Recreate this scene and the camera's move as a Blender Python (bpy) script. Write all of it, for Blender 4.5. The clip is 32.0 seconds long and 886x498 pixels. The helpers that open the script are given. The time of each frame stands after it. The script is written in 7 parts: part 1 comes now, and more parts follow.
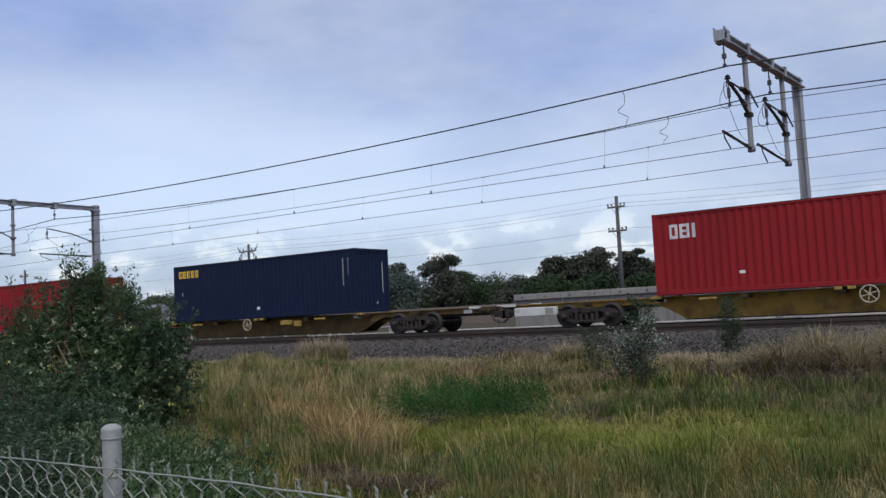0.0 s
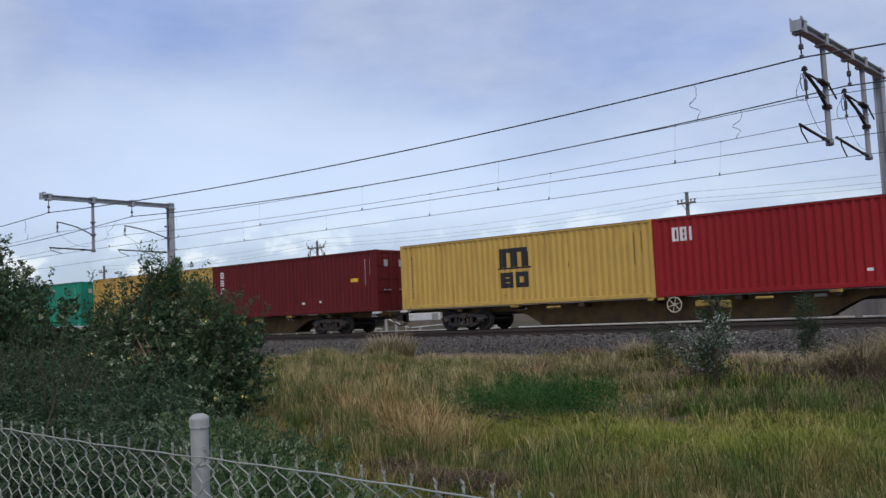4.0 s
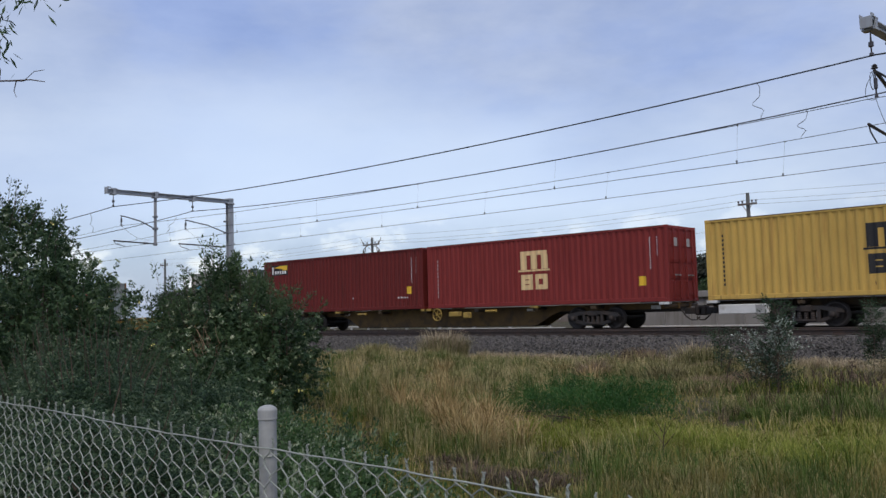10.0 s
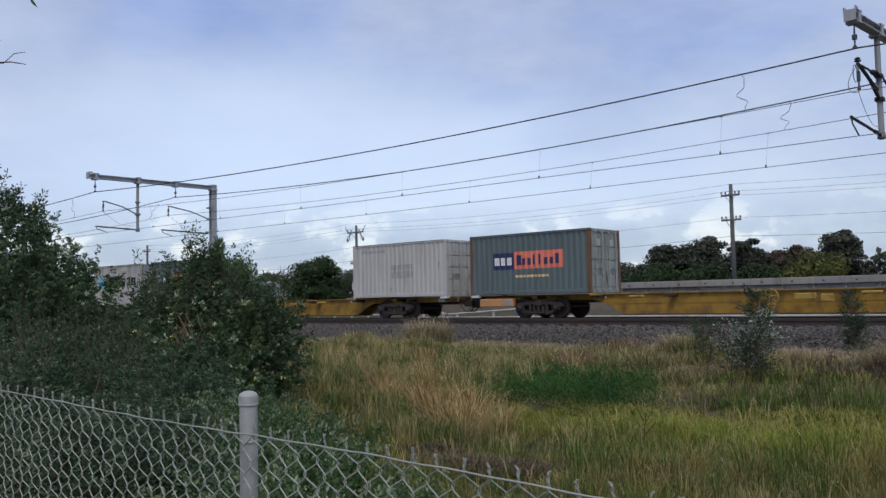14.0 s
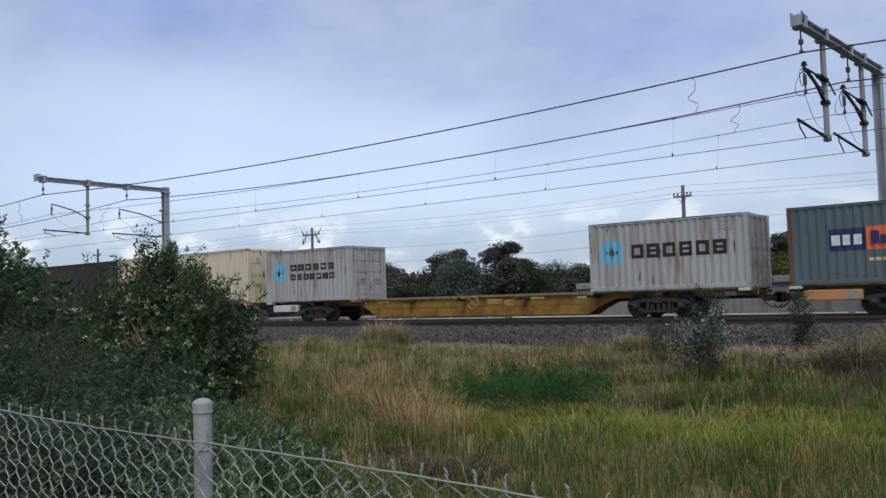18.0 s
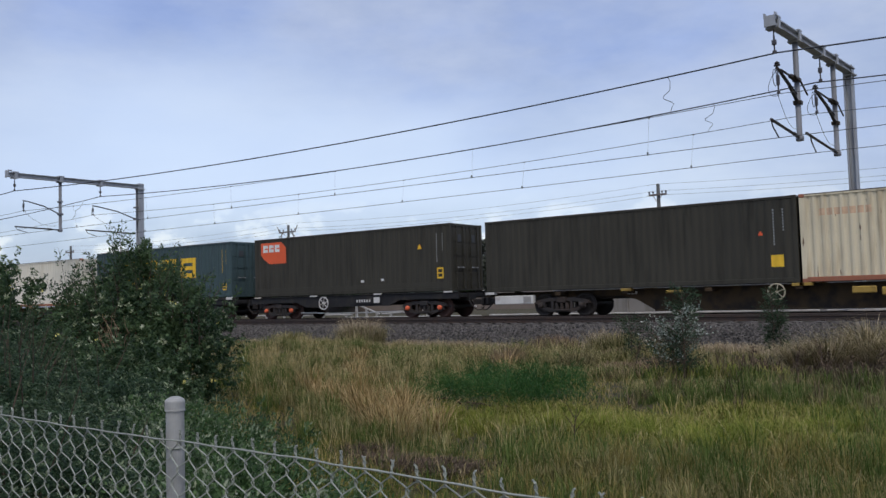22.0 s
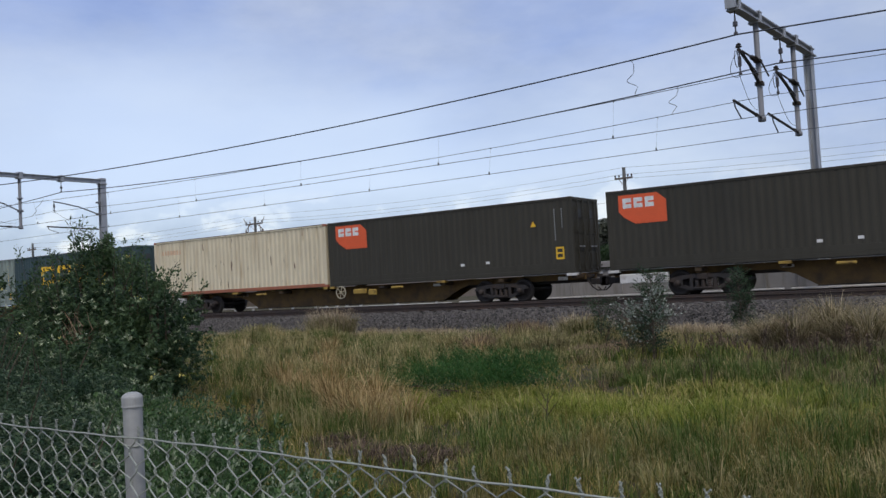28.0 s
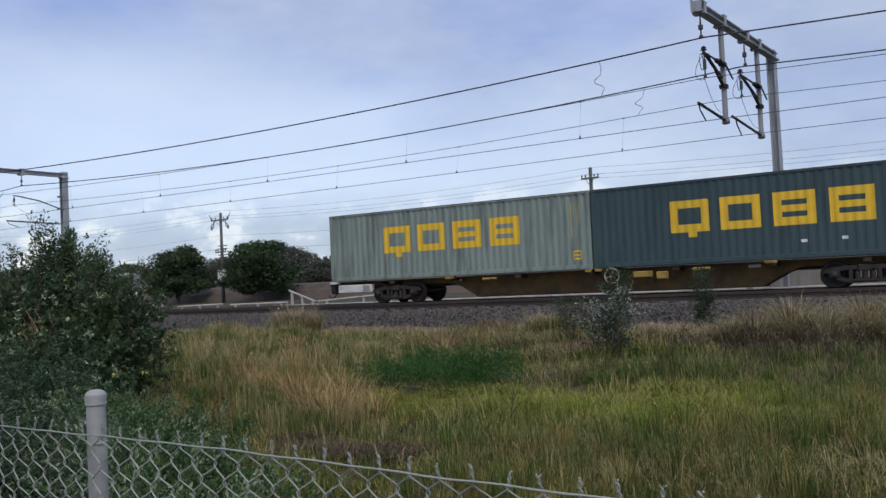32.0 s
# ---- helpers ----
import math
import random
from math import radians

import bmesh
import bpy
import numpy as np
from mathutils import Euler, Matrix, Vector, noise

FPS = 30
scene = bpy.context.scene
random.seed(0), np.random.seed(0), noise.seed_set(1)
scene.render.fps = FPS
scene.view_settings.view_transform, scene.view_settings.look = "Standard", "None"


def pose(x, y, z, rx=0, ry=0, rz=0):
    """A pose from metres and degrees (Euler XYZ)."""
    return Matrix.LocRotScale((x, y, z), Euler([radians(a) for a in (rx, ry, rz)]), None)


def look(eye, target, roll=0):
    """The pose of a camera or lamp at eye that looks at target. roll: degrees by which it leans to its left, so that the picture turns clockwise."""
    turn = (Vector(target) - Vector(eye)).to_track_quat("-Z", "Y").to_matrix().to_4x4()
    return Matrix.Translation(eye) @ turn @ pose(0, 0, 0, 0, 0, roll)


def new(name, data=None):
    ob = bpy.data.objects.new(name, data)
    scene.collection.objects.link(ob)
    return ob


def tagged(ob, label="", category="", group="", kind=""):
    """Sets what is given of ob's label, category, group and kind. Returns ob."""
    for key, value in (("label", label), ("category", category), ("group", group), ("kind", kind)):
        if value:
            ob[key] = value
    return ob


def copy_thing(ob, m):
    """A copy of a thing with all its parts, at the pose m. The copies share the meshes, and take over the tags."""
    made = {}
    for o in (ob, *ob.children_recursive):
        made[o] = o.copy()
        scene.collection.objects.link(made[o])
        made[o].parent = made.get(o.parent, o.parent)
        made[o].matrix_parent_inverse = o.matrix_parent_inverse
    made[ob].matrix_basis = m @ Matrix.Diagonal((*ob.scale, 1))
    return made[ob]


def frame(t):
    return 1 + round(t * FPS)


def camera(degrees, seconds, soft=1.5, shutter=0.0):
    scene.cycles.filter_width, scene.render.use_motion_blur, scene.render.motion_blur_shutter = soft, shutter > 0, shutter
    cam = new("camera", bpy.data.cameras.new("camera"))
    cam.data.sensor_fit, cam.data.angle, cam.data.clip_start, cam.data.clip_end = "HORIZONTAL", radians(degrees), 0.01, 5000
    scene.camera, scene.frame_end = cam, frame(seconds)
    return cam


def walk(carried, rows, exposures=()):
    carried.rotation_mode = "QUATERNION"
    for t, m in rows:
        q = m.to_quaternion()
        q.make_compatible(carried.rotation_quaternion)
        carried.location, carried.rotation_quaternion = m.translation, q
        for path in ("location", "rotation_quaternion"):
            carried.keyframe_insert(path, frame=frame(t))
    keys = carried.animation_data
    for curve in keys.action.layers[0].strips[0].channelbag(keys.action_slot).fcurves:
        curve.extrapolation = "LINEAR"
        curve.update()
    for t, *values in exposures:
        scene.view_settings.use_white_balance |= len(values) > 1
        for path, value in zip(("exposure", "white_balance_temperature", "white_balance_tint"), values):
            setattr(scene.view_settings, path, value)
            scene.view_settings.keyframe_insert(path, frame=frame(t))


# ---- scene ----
cam = camera(54.95, 32.0, 1.45)
PATH = [
    (0, pose(0.072, 0.004, 1.559, 94.19, 3.02, 33.47)),
    (0.5, pose(0.065, -0.003, 1.560, 94.41, 2.95, 34.43)),
    (1, pose(0.060, -0.008, 1.560, 94.47, 2.89, 35.06)),
    (1.5, pose(0.055, -0.016, 1.560, 94.65, 2.70, 35.61)),
    (2, pose(0.050, -0.019, 1.558, 94.76, 2.69, 36.16)),
    (2.5, pose(0.046, -0.021, 1.559, 94.86, 2.85, 36.71)),
    (3, pose(0.044, -0.016, 1.556, 94.69, 3.11, 37.01)),
    (3.5, pose(0.041, -0.012, 1.555, 94.36, 2.92, 37.38)),
    (5.5, pose(0.021, -0.007, 1.552, 94.35, 2.37, 39.39)),
    (6, pose(0.016, -0.008, 1.554, 94.48, 2.45, 39.70)),
    (6.5, pose(0.012, -0.010, 1.554, 94.65, 2.43, 39.88)),
    (7, pose(0.009, -0.010, 1.553, 94.71, 2.35, 40.07)),
    (7.5, pose(0.008, -0.010, 1.553, 94.79, 2.34, 40.26)),
    (8, pose(0.008, -0.012, 1.553, 94.74, 2.45, 40.61)),
    (8.5, pose(0.007, -0.014, 1.551, 94.54, 2.45, 40.96)),
    (9, pose(0.001, -0.013, 1.550, 94.34, 2.18, 41.17)),
    (9.5, pose(-0.005, -0.012, 1.551, 94.23, 1.81, 41.36)),
    (10, pose(-0.010, -0.013, 1.550, 94.20, 1.55, 41.44)),
    (10.5, pose(-0.011, -0.014, 1.549, 94.17, 1.29, 41.21)),
    (11, pose(-0.013, -0.017, 1.551, 94.11, 1.00, 41.08)),
    (11.5, pose(-0.010, -0.015, 1.551, 94.06, 0.94, 41.00)),
    (12, pose(-0.009, -0.016, 1.550, 93.95, 0.98, 40.99)),
    (12.5, pose(-0.008, -0.013, 1.549, 93.76, 1.05, 40.92)),
    (13, pose(-0.006, -0.010, 1.548, 93.62, 1.16, 40.87)),
    (13.5, pose(-0.009, -0.007, 1.547, 93.53, 1.15, 40.56)),
    (14, pose(-0.013, -0.006, 1.546, 93.40, 1.16, 40.35)),
    (14.5, pose(-0.016, -0.003, 1.547, 93.44, 1.32, 40.06)),
    (16.5, pose(-0.022, 0.005, 1.546, 93.06, 1.53, 38.88)),
    (17, pose(-0.019, -0.001, 1.547, 93.07, 1.57, 38.56)),
    (17.5, pose(-0.015, -0.004, 1.549, 93.20, 1.65, 38.07)),
    (18, pose(-0.012, -0.005, 1.551, 93.45, 1.67, 37.46)),
    (18.5, pose(-0.011, -0.009, 1.551, 93.65, 1.63, 36.92)),
    (19, pose(-0.013, -0.009, 1.552, 93.73, 1.47, 36.71)),
    (19.5, pose(-0.011, -0.011, 1.551, 93.62, 1.45, 36.48)),
    (20, pose(-0.010, -0.011, 1.550, 93.56, 1.45, 36.39)),
    (20.5, pose(-0.008, -0.012, 1.552, 93.62, 1.47, 36.44)),
    (21, pose(-0.003, -0.018, 1.552, 93.56, 1.46, 36.25)),
    (21.5, pose(0.003, -0.018, 1.551, 93.40, 1.53, 36.09)),
    (22, pose(0.009, -0.014, 1.553, 93.24, 1.66, 35.91)),
    (22.5, pose(0.007, -0.010, 1.553, 93.00, 1.75, 35.69)),
    (23, pose(0.008, -0.006, 1.551, 92.82, 1.80, 35.41)),
    (23.5, pose(-0.002, 0.005, 1.548, 92.62, 2.10, 35.08)),
    (24, pose(-0.012, 0.021, 1.544, 92.22, 2.27, 34.65)),
    (24.5, pose(-0.020, 0.028, 1.542, 92.13, 2.15, 34.25)),
    (25, pose(-0.022, 0.034, 1.544, 92.15, 2.11, 34.07)),
    (25.5, pose(-0.022, 0.035, 1.546, 92.28, 2.30, 34.17)),
    (27.5, pose(-0.024, 0.038, 1.544, 92.33, 3.11, 33.87)),
    (28, pose(-0.023, 0.042, 1.543, 92.35, 3.15, 33.88)),
    (28.5, pose(-0.025, 0.042, 1.543, 92.31, 3.10, 33.95)),
    (29, pose(-0.024, 0.042, 1.543, 92.24, 3.14, 33.90)),
    (29.5, pose(-0.024, 0.037, 1.544, 92.36, 3.10, 33.89)),
    (30, pose(-0.026, 0.031, 1.544, 92.44, 2.85, 33.75)),
    (30.5, pose(-0.020, 0.028, 1.545, 92.31, 2.70, 33.69)),
    (31, pose(-0.017, 0.032, 1.544, 92.20, 2.72, 33.58)),
    (31.5, pose(-0.014, 0.030, 1.546, 92.21, 2.69, 33.44)),
    (31.7, pose(-0.012, 0.030, 1.547, 92.18, 2.69, 33.12)),
    (31.9, pose(-0.010, 0.027, 1.547, 92.13, 2.66, 32.32)),
    (32, pose(-0.009, 0.026, 1.546, 92.10, 2.76, 31.65)),
]
walk(cam, PATH, [(0, -0.05), (32, -0.05)])

# ---- light ----
SUN_DIR = (0.42, -0.50, 1.0)          # towards the sun, high behind the viewer, through cloud
SUN_EL = math.atan2(SUN_DIR[2], math.hypot(SUN_DIR[0], SUN_DIR[1]))
SUN_ROT = math.atan2(SUN_DIR[0], SUN_DIR[1])
world = bpy.data.worlds.new("overcast_sky")
scene.world = world
world.use_nodes = True
wn, wl = world.node_tree.nodes, world.node_tree.links
wn.clear()
w_out = wn.new("ShaderNodeOutputWorld")
w_bg = wn.new("ShaderNodeBackground")
w_sky = wn.new("ShaderNodeTexSky")
w_sky.sky_type, w_sky.sun_disc = "NISHITA", False
w_sky.sun_elevation, w_sky.sun_rotation = SUN_EL, SUN_ROT
w_sky.air_density, w_sky.dust_density = 1.0, 2.0
w_co = wn.new("ShaderNodeTexCoord")
w_sep = wn.new("ShaderNodeSeparateXYZ")
wl.new(w_co.outputs["Generated"], w_sep.inputs[0])


def w_math(op, a, b=None, clamp=False):
    n = wn.new("ShaderNodeMath")
    n.operation, n.use_clamp = op, clamp
    for i, v in enumerate((a, b)):
        if v is None:
            continue
        if isinstance(v, (int, float)):
            n.inputs[i].default_value = v
        else:
            wl.new(v, n.inputs[i])
    return n.outputs[0]


def w_ramp(fac, stops):
    n = wn.new("ShaderNodeValToRGB")
    el = n.color_ramp.elements
    while len(el) < len(stops):
        el.new(0.5)
    for e, (p, c) in zip(el, stops):
        e.position, e.color = p, (*c, 1)
    wl.new(fac, n.inputs[0])
    return n.outputs[0]


def w_mix(fac, a, b):
    n = wn.new("ShaderNodeMix")
    n.data_type = "RGBA"
    for s, v in ((0, fac), (6, a), (7, b)):
        if isinstance(v, tuple):
            n.inputs[s].default_value = (*v, 1)
        elif isinstance(v, (int, float)):
            n.inputs[s].default_value = v
        else:
            wl.new(v, n.inputs[s])
    return n.outputs[2]


def w_noise(scale, detail, rough, stretch, offset=0.0):
    mp = wn.new("ShaderNodeMapping")
    mp.inputs["Scale"].default_value = stretch
    mp.inputs["Location"].default_value = (offset, offset * 0.7, 0)
    wl.new(w_co.outputs["Generated"], mp.inputs[0])
    n = wn.new("ShaderNodeTexNoise")
    n.inputs["Scale"].default_value, n.inputs["Detail"].default_value, n.inputs["Roughness"].default_value = scale, detail, rough
    wl.new(mp.outputs[0], n.inputs[0])
    return n.outputs[0]


up = w_sep.outputs[2]
# layered cloud: pale sheet above, brighter towards the horizon, ragged cumulus low down
sheet = w_ramp(w_noise(2.3, 5, 0.55, (1, 1, 2.6)), [(0.36, (0.315, 0.400, 0.700)), (0.50, (0.405, 0.465, 0.670)), (0.66, (0.48, 0.525, 0.665))])
band = w_ramp(w_math("ADD", up, w_math("MULTIPLY", w_math("SUBTRACT", w_noise(2.1, 3, 0.5, (1, 1, 1.5), 3.1), 0.5), 0.42)), [(0.03, (0.15, 0.15, 0.15)), (0.13, (0.85, 0.85, 0.85)), (0.19, (0.7, 0.7, 0.7)), (0.31, (0, 0, 0))])
west = wn.new("ShaderNodeVectorMath")
west.operation = "DOT_PRODUCT"
west.inputs[1].default_value = (-0.68, 0.72, 0.14)
wl.new(w_co.outputs["Generated"], west.inputs[0])
thin = w_ramp(west.outputs["Value"], [(0.83, (0.05, 0.05, 0.05)), (0.985, (1, 1, 1))])
fine = w_ramp(w_noise(5.5, 6, 0.6, (1, 1, 2.4), 0.6), [(0.36, (0.80, 0.83, 0.90)), (0.64, (1.10, 1.08, 1.04))])
shade = wn.new("ShaderNodeMix")
shade.data_type, shade.blend_type = "RGBA", "MULTIPLY"
shade.inputs[0].default_value = 1.0
wl.new(sheet, shade.inputs[6])
wl.new(fine, shade.inputs[7])
cloudy = w_mix(w_math("MULTIPLY", band, thin), shade.outputs[2], (0.67, 0.77, 0.97))
low = w_ramp(up, [(0.0, (1, 1, 1)), (0.07, (1, 1, 1)), (0.12, (0, 0, 0))])
cumulus = w_ramp(w_noise(13.0, 7, 0.55, (1, 1, 1.8), 1.7), [(0.42, (0.38, 0.47, 0.66)), (0.55, (0.48, 0.57, 0.75)), (0.60, (0.74, 0.80, 0.90)), (0.70, (0.90, 0.92, 0.96))])
cloudy = w_mix(low, cloudy, cumulus)
tint = w_mix(0.94, w_sky.outputs[0], cloudy)
wl.new(tint, w_bg.inputs["Color"])
w_bg.inputs["Strength"].default_value = 0.87
wl.new(w_bg.outputs[0], w_out.inputs[0])

sun = new("sun", bpy.data.lights.new("sun", "SUN"))
sun.data.energy, sun.data.angle, sun.data.color = 1.55, radians(18), (1.0, 0.91, 0.78)
sun.matrix_world = look((0, 0, 60), (-SUN_DIR[0], -SUN_DIR[1], 60 - SUN_DIR[2]))

# ---- materials ----


def mat(name, base, rough=0.7, metal=0.0, grain=(40.0, 0.12), stain=(1.5, 0.2), dirt=None, bump=0.0, island=0.0, obj=0.0, spec=0.5, streak=False, trans=0.0, rust=0.0):
    """A surface of one base colour, with fine grain, larger stains, optional dirt colour and relief."""
    m = bpy.data.materials.new(name)
    m.use_nodes = True
    n, l = m.node_tree.nodes, m.node_tree.links
    b = n["Principled BSDF"]
    b.inputs["Roughness"].default_value, b.inputs["Metallic"].default_value = rough, metal
    b.inputs["Specular IOR Level"].default_value = spec
    co = n.new("ShaderNodeTexCoord")

    def noi(scale, detail=4, stretch=None):
        t = n.new("ShaderNodeTexNoise")
        t.inputs["Scale"].default_value, t.inputs["Detail"].default_value = scale, detail
        if stretch:
            mp = n.new("ShaderNodeMapping")
            mp.inputs["Scale"].default_value = stretch
            l.new(co.outputs["Object"], mp.inputs[0])
            l.new(mp.outputs[0], t.inputs[0])
        else:
            l.new(co.outputs["Object"], t.inputs[0])
        return t.outputs[0]

    def mth(op, a, v, c=None):
        k = n.new("ShaderNodeMath")
        k.operation = op
        l.new(a, k.inputs[0])
        if isinstance(v, (int, float)):
            k.inputs[1].default_value = v
        else:
            l.new(v, k.inputs[1])
        if c is not None:
            k.inputs[2].default_value = c
        return k.outputs[0]

    g = noi(grain[0], 3)
    val = mth("MULTIPLY_ADD", mth("SUBTRACT", g, 0.5), grain[1] * 2, 1.0)
    s = noi(stain[0], 5)
    val = mth("MULTIPLY", val, mth("MULTIPLY_ADD", mth("SUBTRACT", s, 0.5), stain[1] * 2, 1.0))
    if island:
        geo = n.new("ShaderNodeNewGeometry")
        val = mth("MULTIPLY", val, mth("MULTIPLY_ADD", mth("SUBTRACT", geo.outputs["Random Per Island"], 0.5), island * 2, 1.0))
    if obj:
        oi = n.new("ShaderNodeObjectInfo")
        val = mth("MULTIPLY", val, mth("MULTIPLY_ADD", mth("SUBTRACT", oi.outputs["Random"], 0.5), obj * 2, 1.0))
    mx = n.new("ShaderNodeMix")
    mx.data_type, mx.blend_type = "RGBA", "MULTIPLY"
    mx.inputs[0].default_value = 1.0
    mx.inputs[6].default_value = (*base, 1)
    comb = n.new("ShaderNodeCombineColor")
    for i in range(3):
        l.new(val, comb.inputs[i])
    l.new(comb.outputs[0], mx.inputs[7])
    out = mx.outputs[2]
    if dirt:
        colour, low, high = dirt
        d = noi(0.9, 6, (5.0, 5.0, 0.55)) if streak else noi(2.2, 6)
        r = n.new("ShaderNodeMapRange")
        r.inputs[1].default_value, r.inputs[2].default_value = low, high
        l.new(d, r.inputs[0])
        m2 = n.new("ShaderNodeMix")
        m2.data_type = "RGBA"
        m2.inputs[7].default_value = (*colour, 1)
        l.new(r.outputs[0], m2.inputs[0])
        l.new(out, m2.inputs[6])
        out = m2.outputs[2]
    if rust:
        d = noi(1.0, 5, (7.0, 7.0, 1.1))
        r = n.new("ShaderNodeMapRange")
        r.inputs[1].default_value, r.inputs[2].default_value = rust, rust + 0.05
        l.new(d, r.inputs[0])
        m3 = n.new("ShaderNodeMix")
        m3.data_type = "RGBA"
        m3.inputs[7].default_value = (0.11, 0.062, 0.035, 1)
        l.new(r.outputs[0], m3.inputs[0])
        l.new(out, m3.inputs[6])
        out = m3.outputs[2]
    l.new(out, b.inputs["Base Color"])
    if bump:
        bp = n.new("ShaderNodeBump")
        bp.inputs["Strength"].default_value, bp.inputs["Distance"].default_value = bump, 0.01
        l.new(g, bp.inputs["Height"])
        l.new(bp.outputs[0], b.inputs["Normal"])
    if trans:
        tr = n.new("ShaderNodeBsdfTranslucent")
        l.new(out, tr.inputs[0])
        ms = n.new("ShaderNodeMixShader")
        ms.inputs[0].default_value = trans
        l.new(b.outputs[0], ms.inputs[1])
        l.new(tr.outputs[0], ms.inputs[2])
        l.new(ms.outputs[0], n["Material Output"].inputs[0])
    return m


def blend_mat(name, colours, scale, rough=0.9, island=0.25, trans=0.0, detail=4, bump=0.0, stops=None):
    """Patches of several colours that run into one another over the ground plan (world metres)."""
    m = bpy.data.materials.new(name)
    m.use_nodes = True
    n, l = m.node_tree.nodes, m.node_tree.links
    b = n["Principled BSDF"]
    b.inputs["Roughness"].default_value = rough
    b.inputs["Specular IOR Level"].default_value = 0.2
    co = n.new("ShaderNodeTexCoord")
    t = n.new("ShaderNodeTexNoise")
    t.inputs["Scale"].default_value, t.inputs["Detail"].default_value, t.inputs["Roughness"].default_value = scale, detail, 0.6
    l.new(co.outputs["Object"], t.inputs[0])
    src = t.outputs[0]
    geo = n.new("ShaderNodeNewGeometry")
    if island:
        k = n.new("ShaderNodeMath")
        k.operation = "MULTIPLY_ADD"
        k.inputs[1].default_value, k.inputs[2].default_value = island, -island / 2
        l.new(geo.outputs["Random Per Island"], k.inputs[0])
        a = n.new("ShaderNodeMath")
        l.new(src, a.inputs[0])
        l.new(k.outputs[0], a.inputs[1])
        src = a.outputs[0]
    r = n.new("ShaderNodeValToRGB")
    el = r.color_ramp.elements
    while len(el) < len(colours):
        el.new(0.5)
    for i, (e, c) in enumerate(zip(el, colours)):
        e.position = stops[i] if stops else 0.28 + 0.44 * i / max(1, len(colours) - 1)
        e.color = (*c, 1)
    l.new(src, r.inputs[0])
    l.new(r.outputs[0], b.inputs["Base Color"])
    if bump:
        t2 = n.new("ShaderNodeTexNoise")
        t2.inputs["Scale"].default_value, t2.inputs["Detail"].default_value = 30, 5
        l.new(co.outputs["Object"], t2.inputs[0])
        bp = n.new("ShaderNodeBump")
        bp.inputs["Strength"].default_value, bp.inputs["Distance"].default_value = bump, 0.03
        l.new(t2.outputs[0], bp.inputs["Height"])
        l.new(bp.outputs[0], b.inputs["Normal"])
    if trans:
        tr = n.new("ShaderNodeBsdfTranslucent")
        l.new(r.outputs[0], tr.inputs[0])
        ms = n.new("ShaderNodeMixShader")
        ms.inputs[0].default_value = trans
        l.new(b.outputs[0], ms.inputs[1])
        l.new(tr.outputs[0], ms.inputs[2])
        l.new(ms.outputs[0], n["Material Output"].inputs[0])
    return m


M = {}
M["soil"] = blend_mat("weedy_soil", [(0.039, 0.035, 0.019), (0.070, 0.058, 0.031), (0.055, 0.058, 0.023)], 1.3, island=0, bump=0.6)
M["ballast"] = mat("ballast_stone", (0.074, 0.067, 0.059), 0.9, island=0.95, stain=(0.35, 0.2), grain=(25, 0.2))
M["ballast_bed"] = mat("ballast_bed", (0.065, 0.058, 0.056), 0.95, grain=(18, 0.7), stain=(0.5, 0.2), bump=1.0)
M["rail"] = mat("rail_steel", (0.030, 0.021, 0.017), 0.75, 0.0, grain=(60, 0.2), dirt=((0.045, 0.025, 0.016), 0.45, 0.7))
M["sleeper"] = mat("sleeper_concrete", (0.085, 0.078, 0.072), 0.9, grain=(60, 0.2), obj=0.15)
M["galv"] = mat("galvanised_steel", (0.34, 0.36, 0.385), 0.6, 0.15, grain=(50, 0.08), stain=(1.2, 0.18), dirt=((0.21, 0.205, 0.20), 0.52, 0.78), streak=True)
M["tube_steel"] = mat("dull_tube_steel", (0.17, 0.18, 0.20), 0.65, 0.1, grain=(50, 0.1), stain=(2, 0.2), dirt=((0.10, 0.10, 0.10), 0.5, 0.75), streak=True)
M["wire"] = mat("aged_wire", (0.05, 0.055, 0.065), 0.6, 0.4)
M["thin_wire"] = mat("oxidised_copper_wire", (0.10, 0.11, 0.12), 0.6, 0.3)
M["insulator"] = mat("brown_insulator", (0.045, 0.04, 0.045), 0.35)
M["dark_steel"] = mat("dark_grimy_steel", (0.030, 0.027, 0.026), 0.75, 0.2, grain=(30, 0.3), stain=(3, 0.3), dirt=((0.06, 0.04, 0.028), 0.45, 0.75))
M["wheel"] = mat("wheel_steel", (0.040, 0.034, 0.030), 0.7, 0.3, grain=(30, 0.3))
M["wagon_yellow"] = mat("faded_yellow_paint", (0.31, 0.175, 0.022), 0.75, grain=(25, 0.15), stain=(1.4, 0.35), dirt=((0.12, 0.062, 0.018), 0.43, 0.74), rust=0.72)
# grime plus the shade beneath the load, both put into the colour
M["wagon_grimy"] = mat("grimy_shaded_paint", (0.058, 0.034, 0.012), 0.8, grain=(25, 0.2), stain=(1.2, 0.35), dirt=((0.017, 0.012, 0.008), 0.44, 0.64))
M["wagon_bright"] = mat("yellow_fitting_paint", (0.36, 0.235, 0.045), 0.65, grain=(25, 0.1), stain=(3, 0.25), dirt=((0.10, 0.06, 0.02), 0.48, 0.7))
# dirty yellow, darkened to paint in the shade under containers
M["wagon_brown_shade"] = mat("dirty_shaded_paint", (0.125, 0.072, 0.018), 0.78, grain=(25, 0.2), stain=(1.2, 0.3), dirt=((0.06, 0.036, 0.015), 0.44, 0.68))
# dark colour standing for the shadow line under the roof edge
M["roof_grime"] = mat("shaded_roof_line", (0.065, 0.055, 0.048), 0.85, grain=(12, 0.5), stain=(2.5, 0.5))
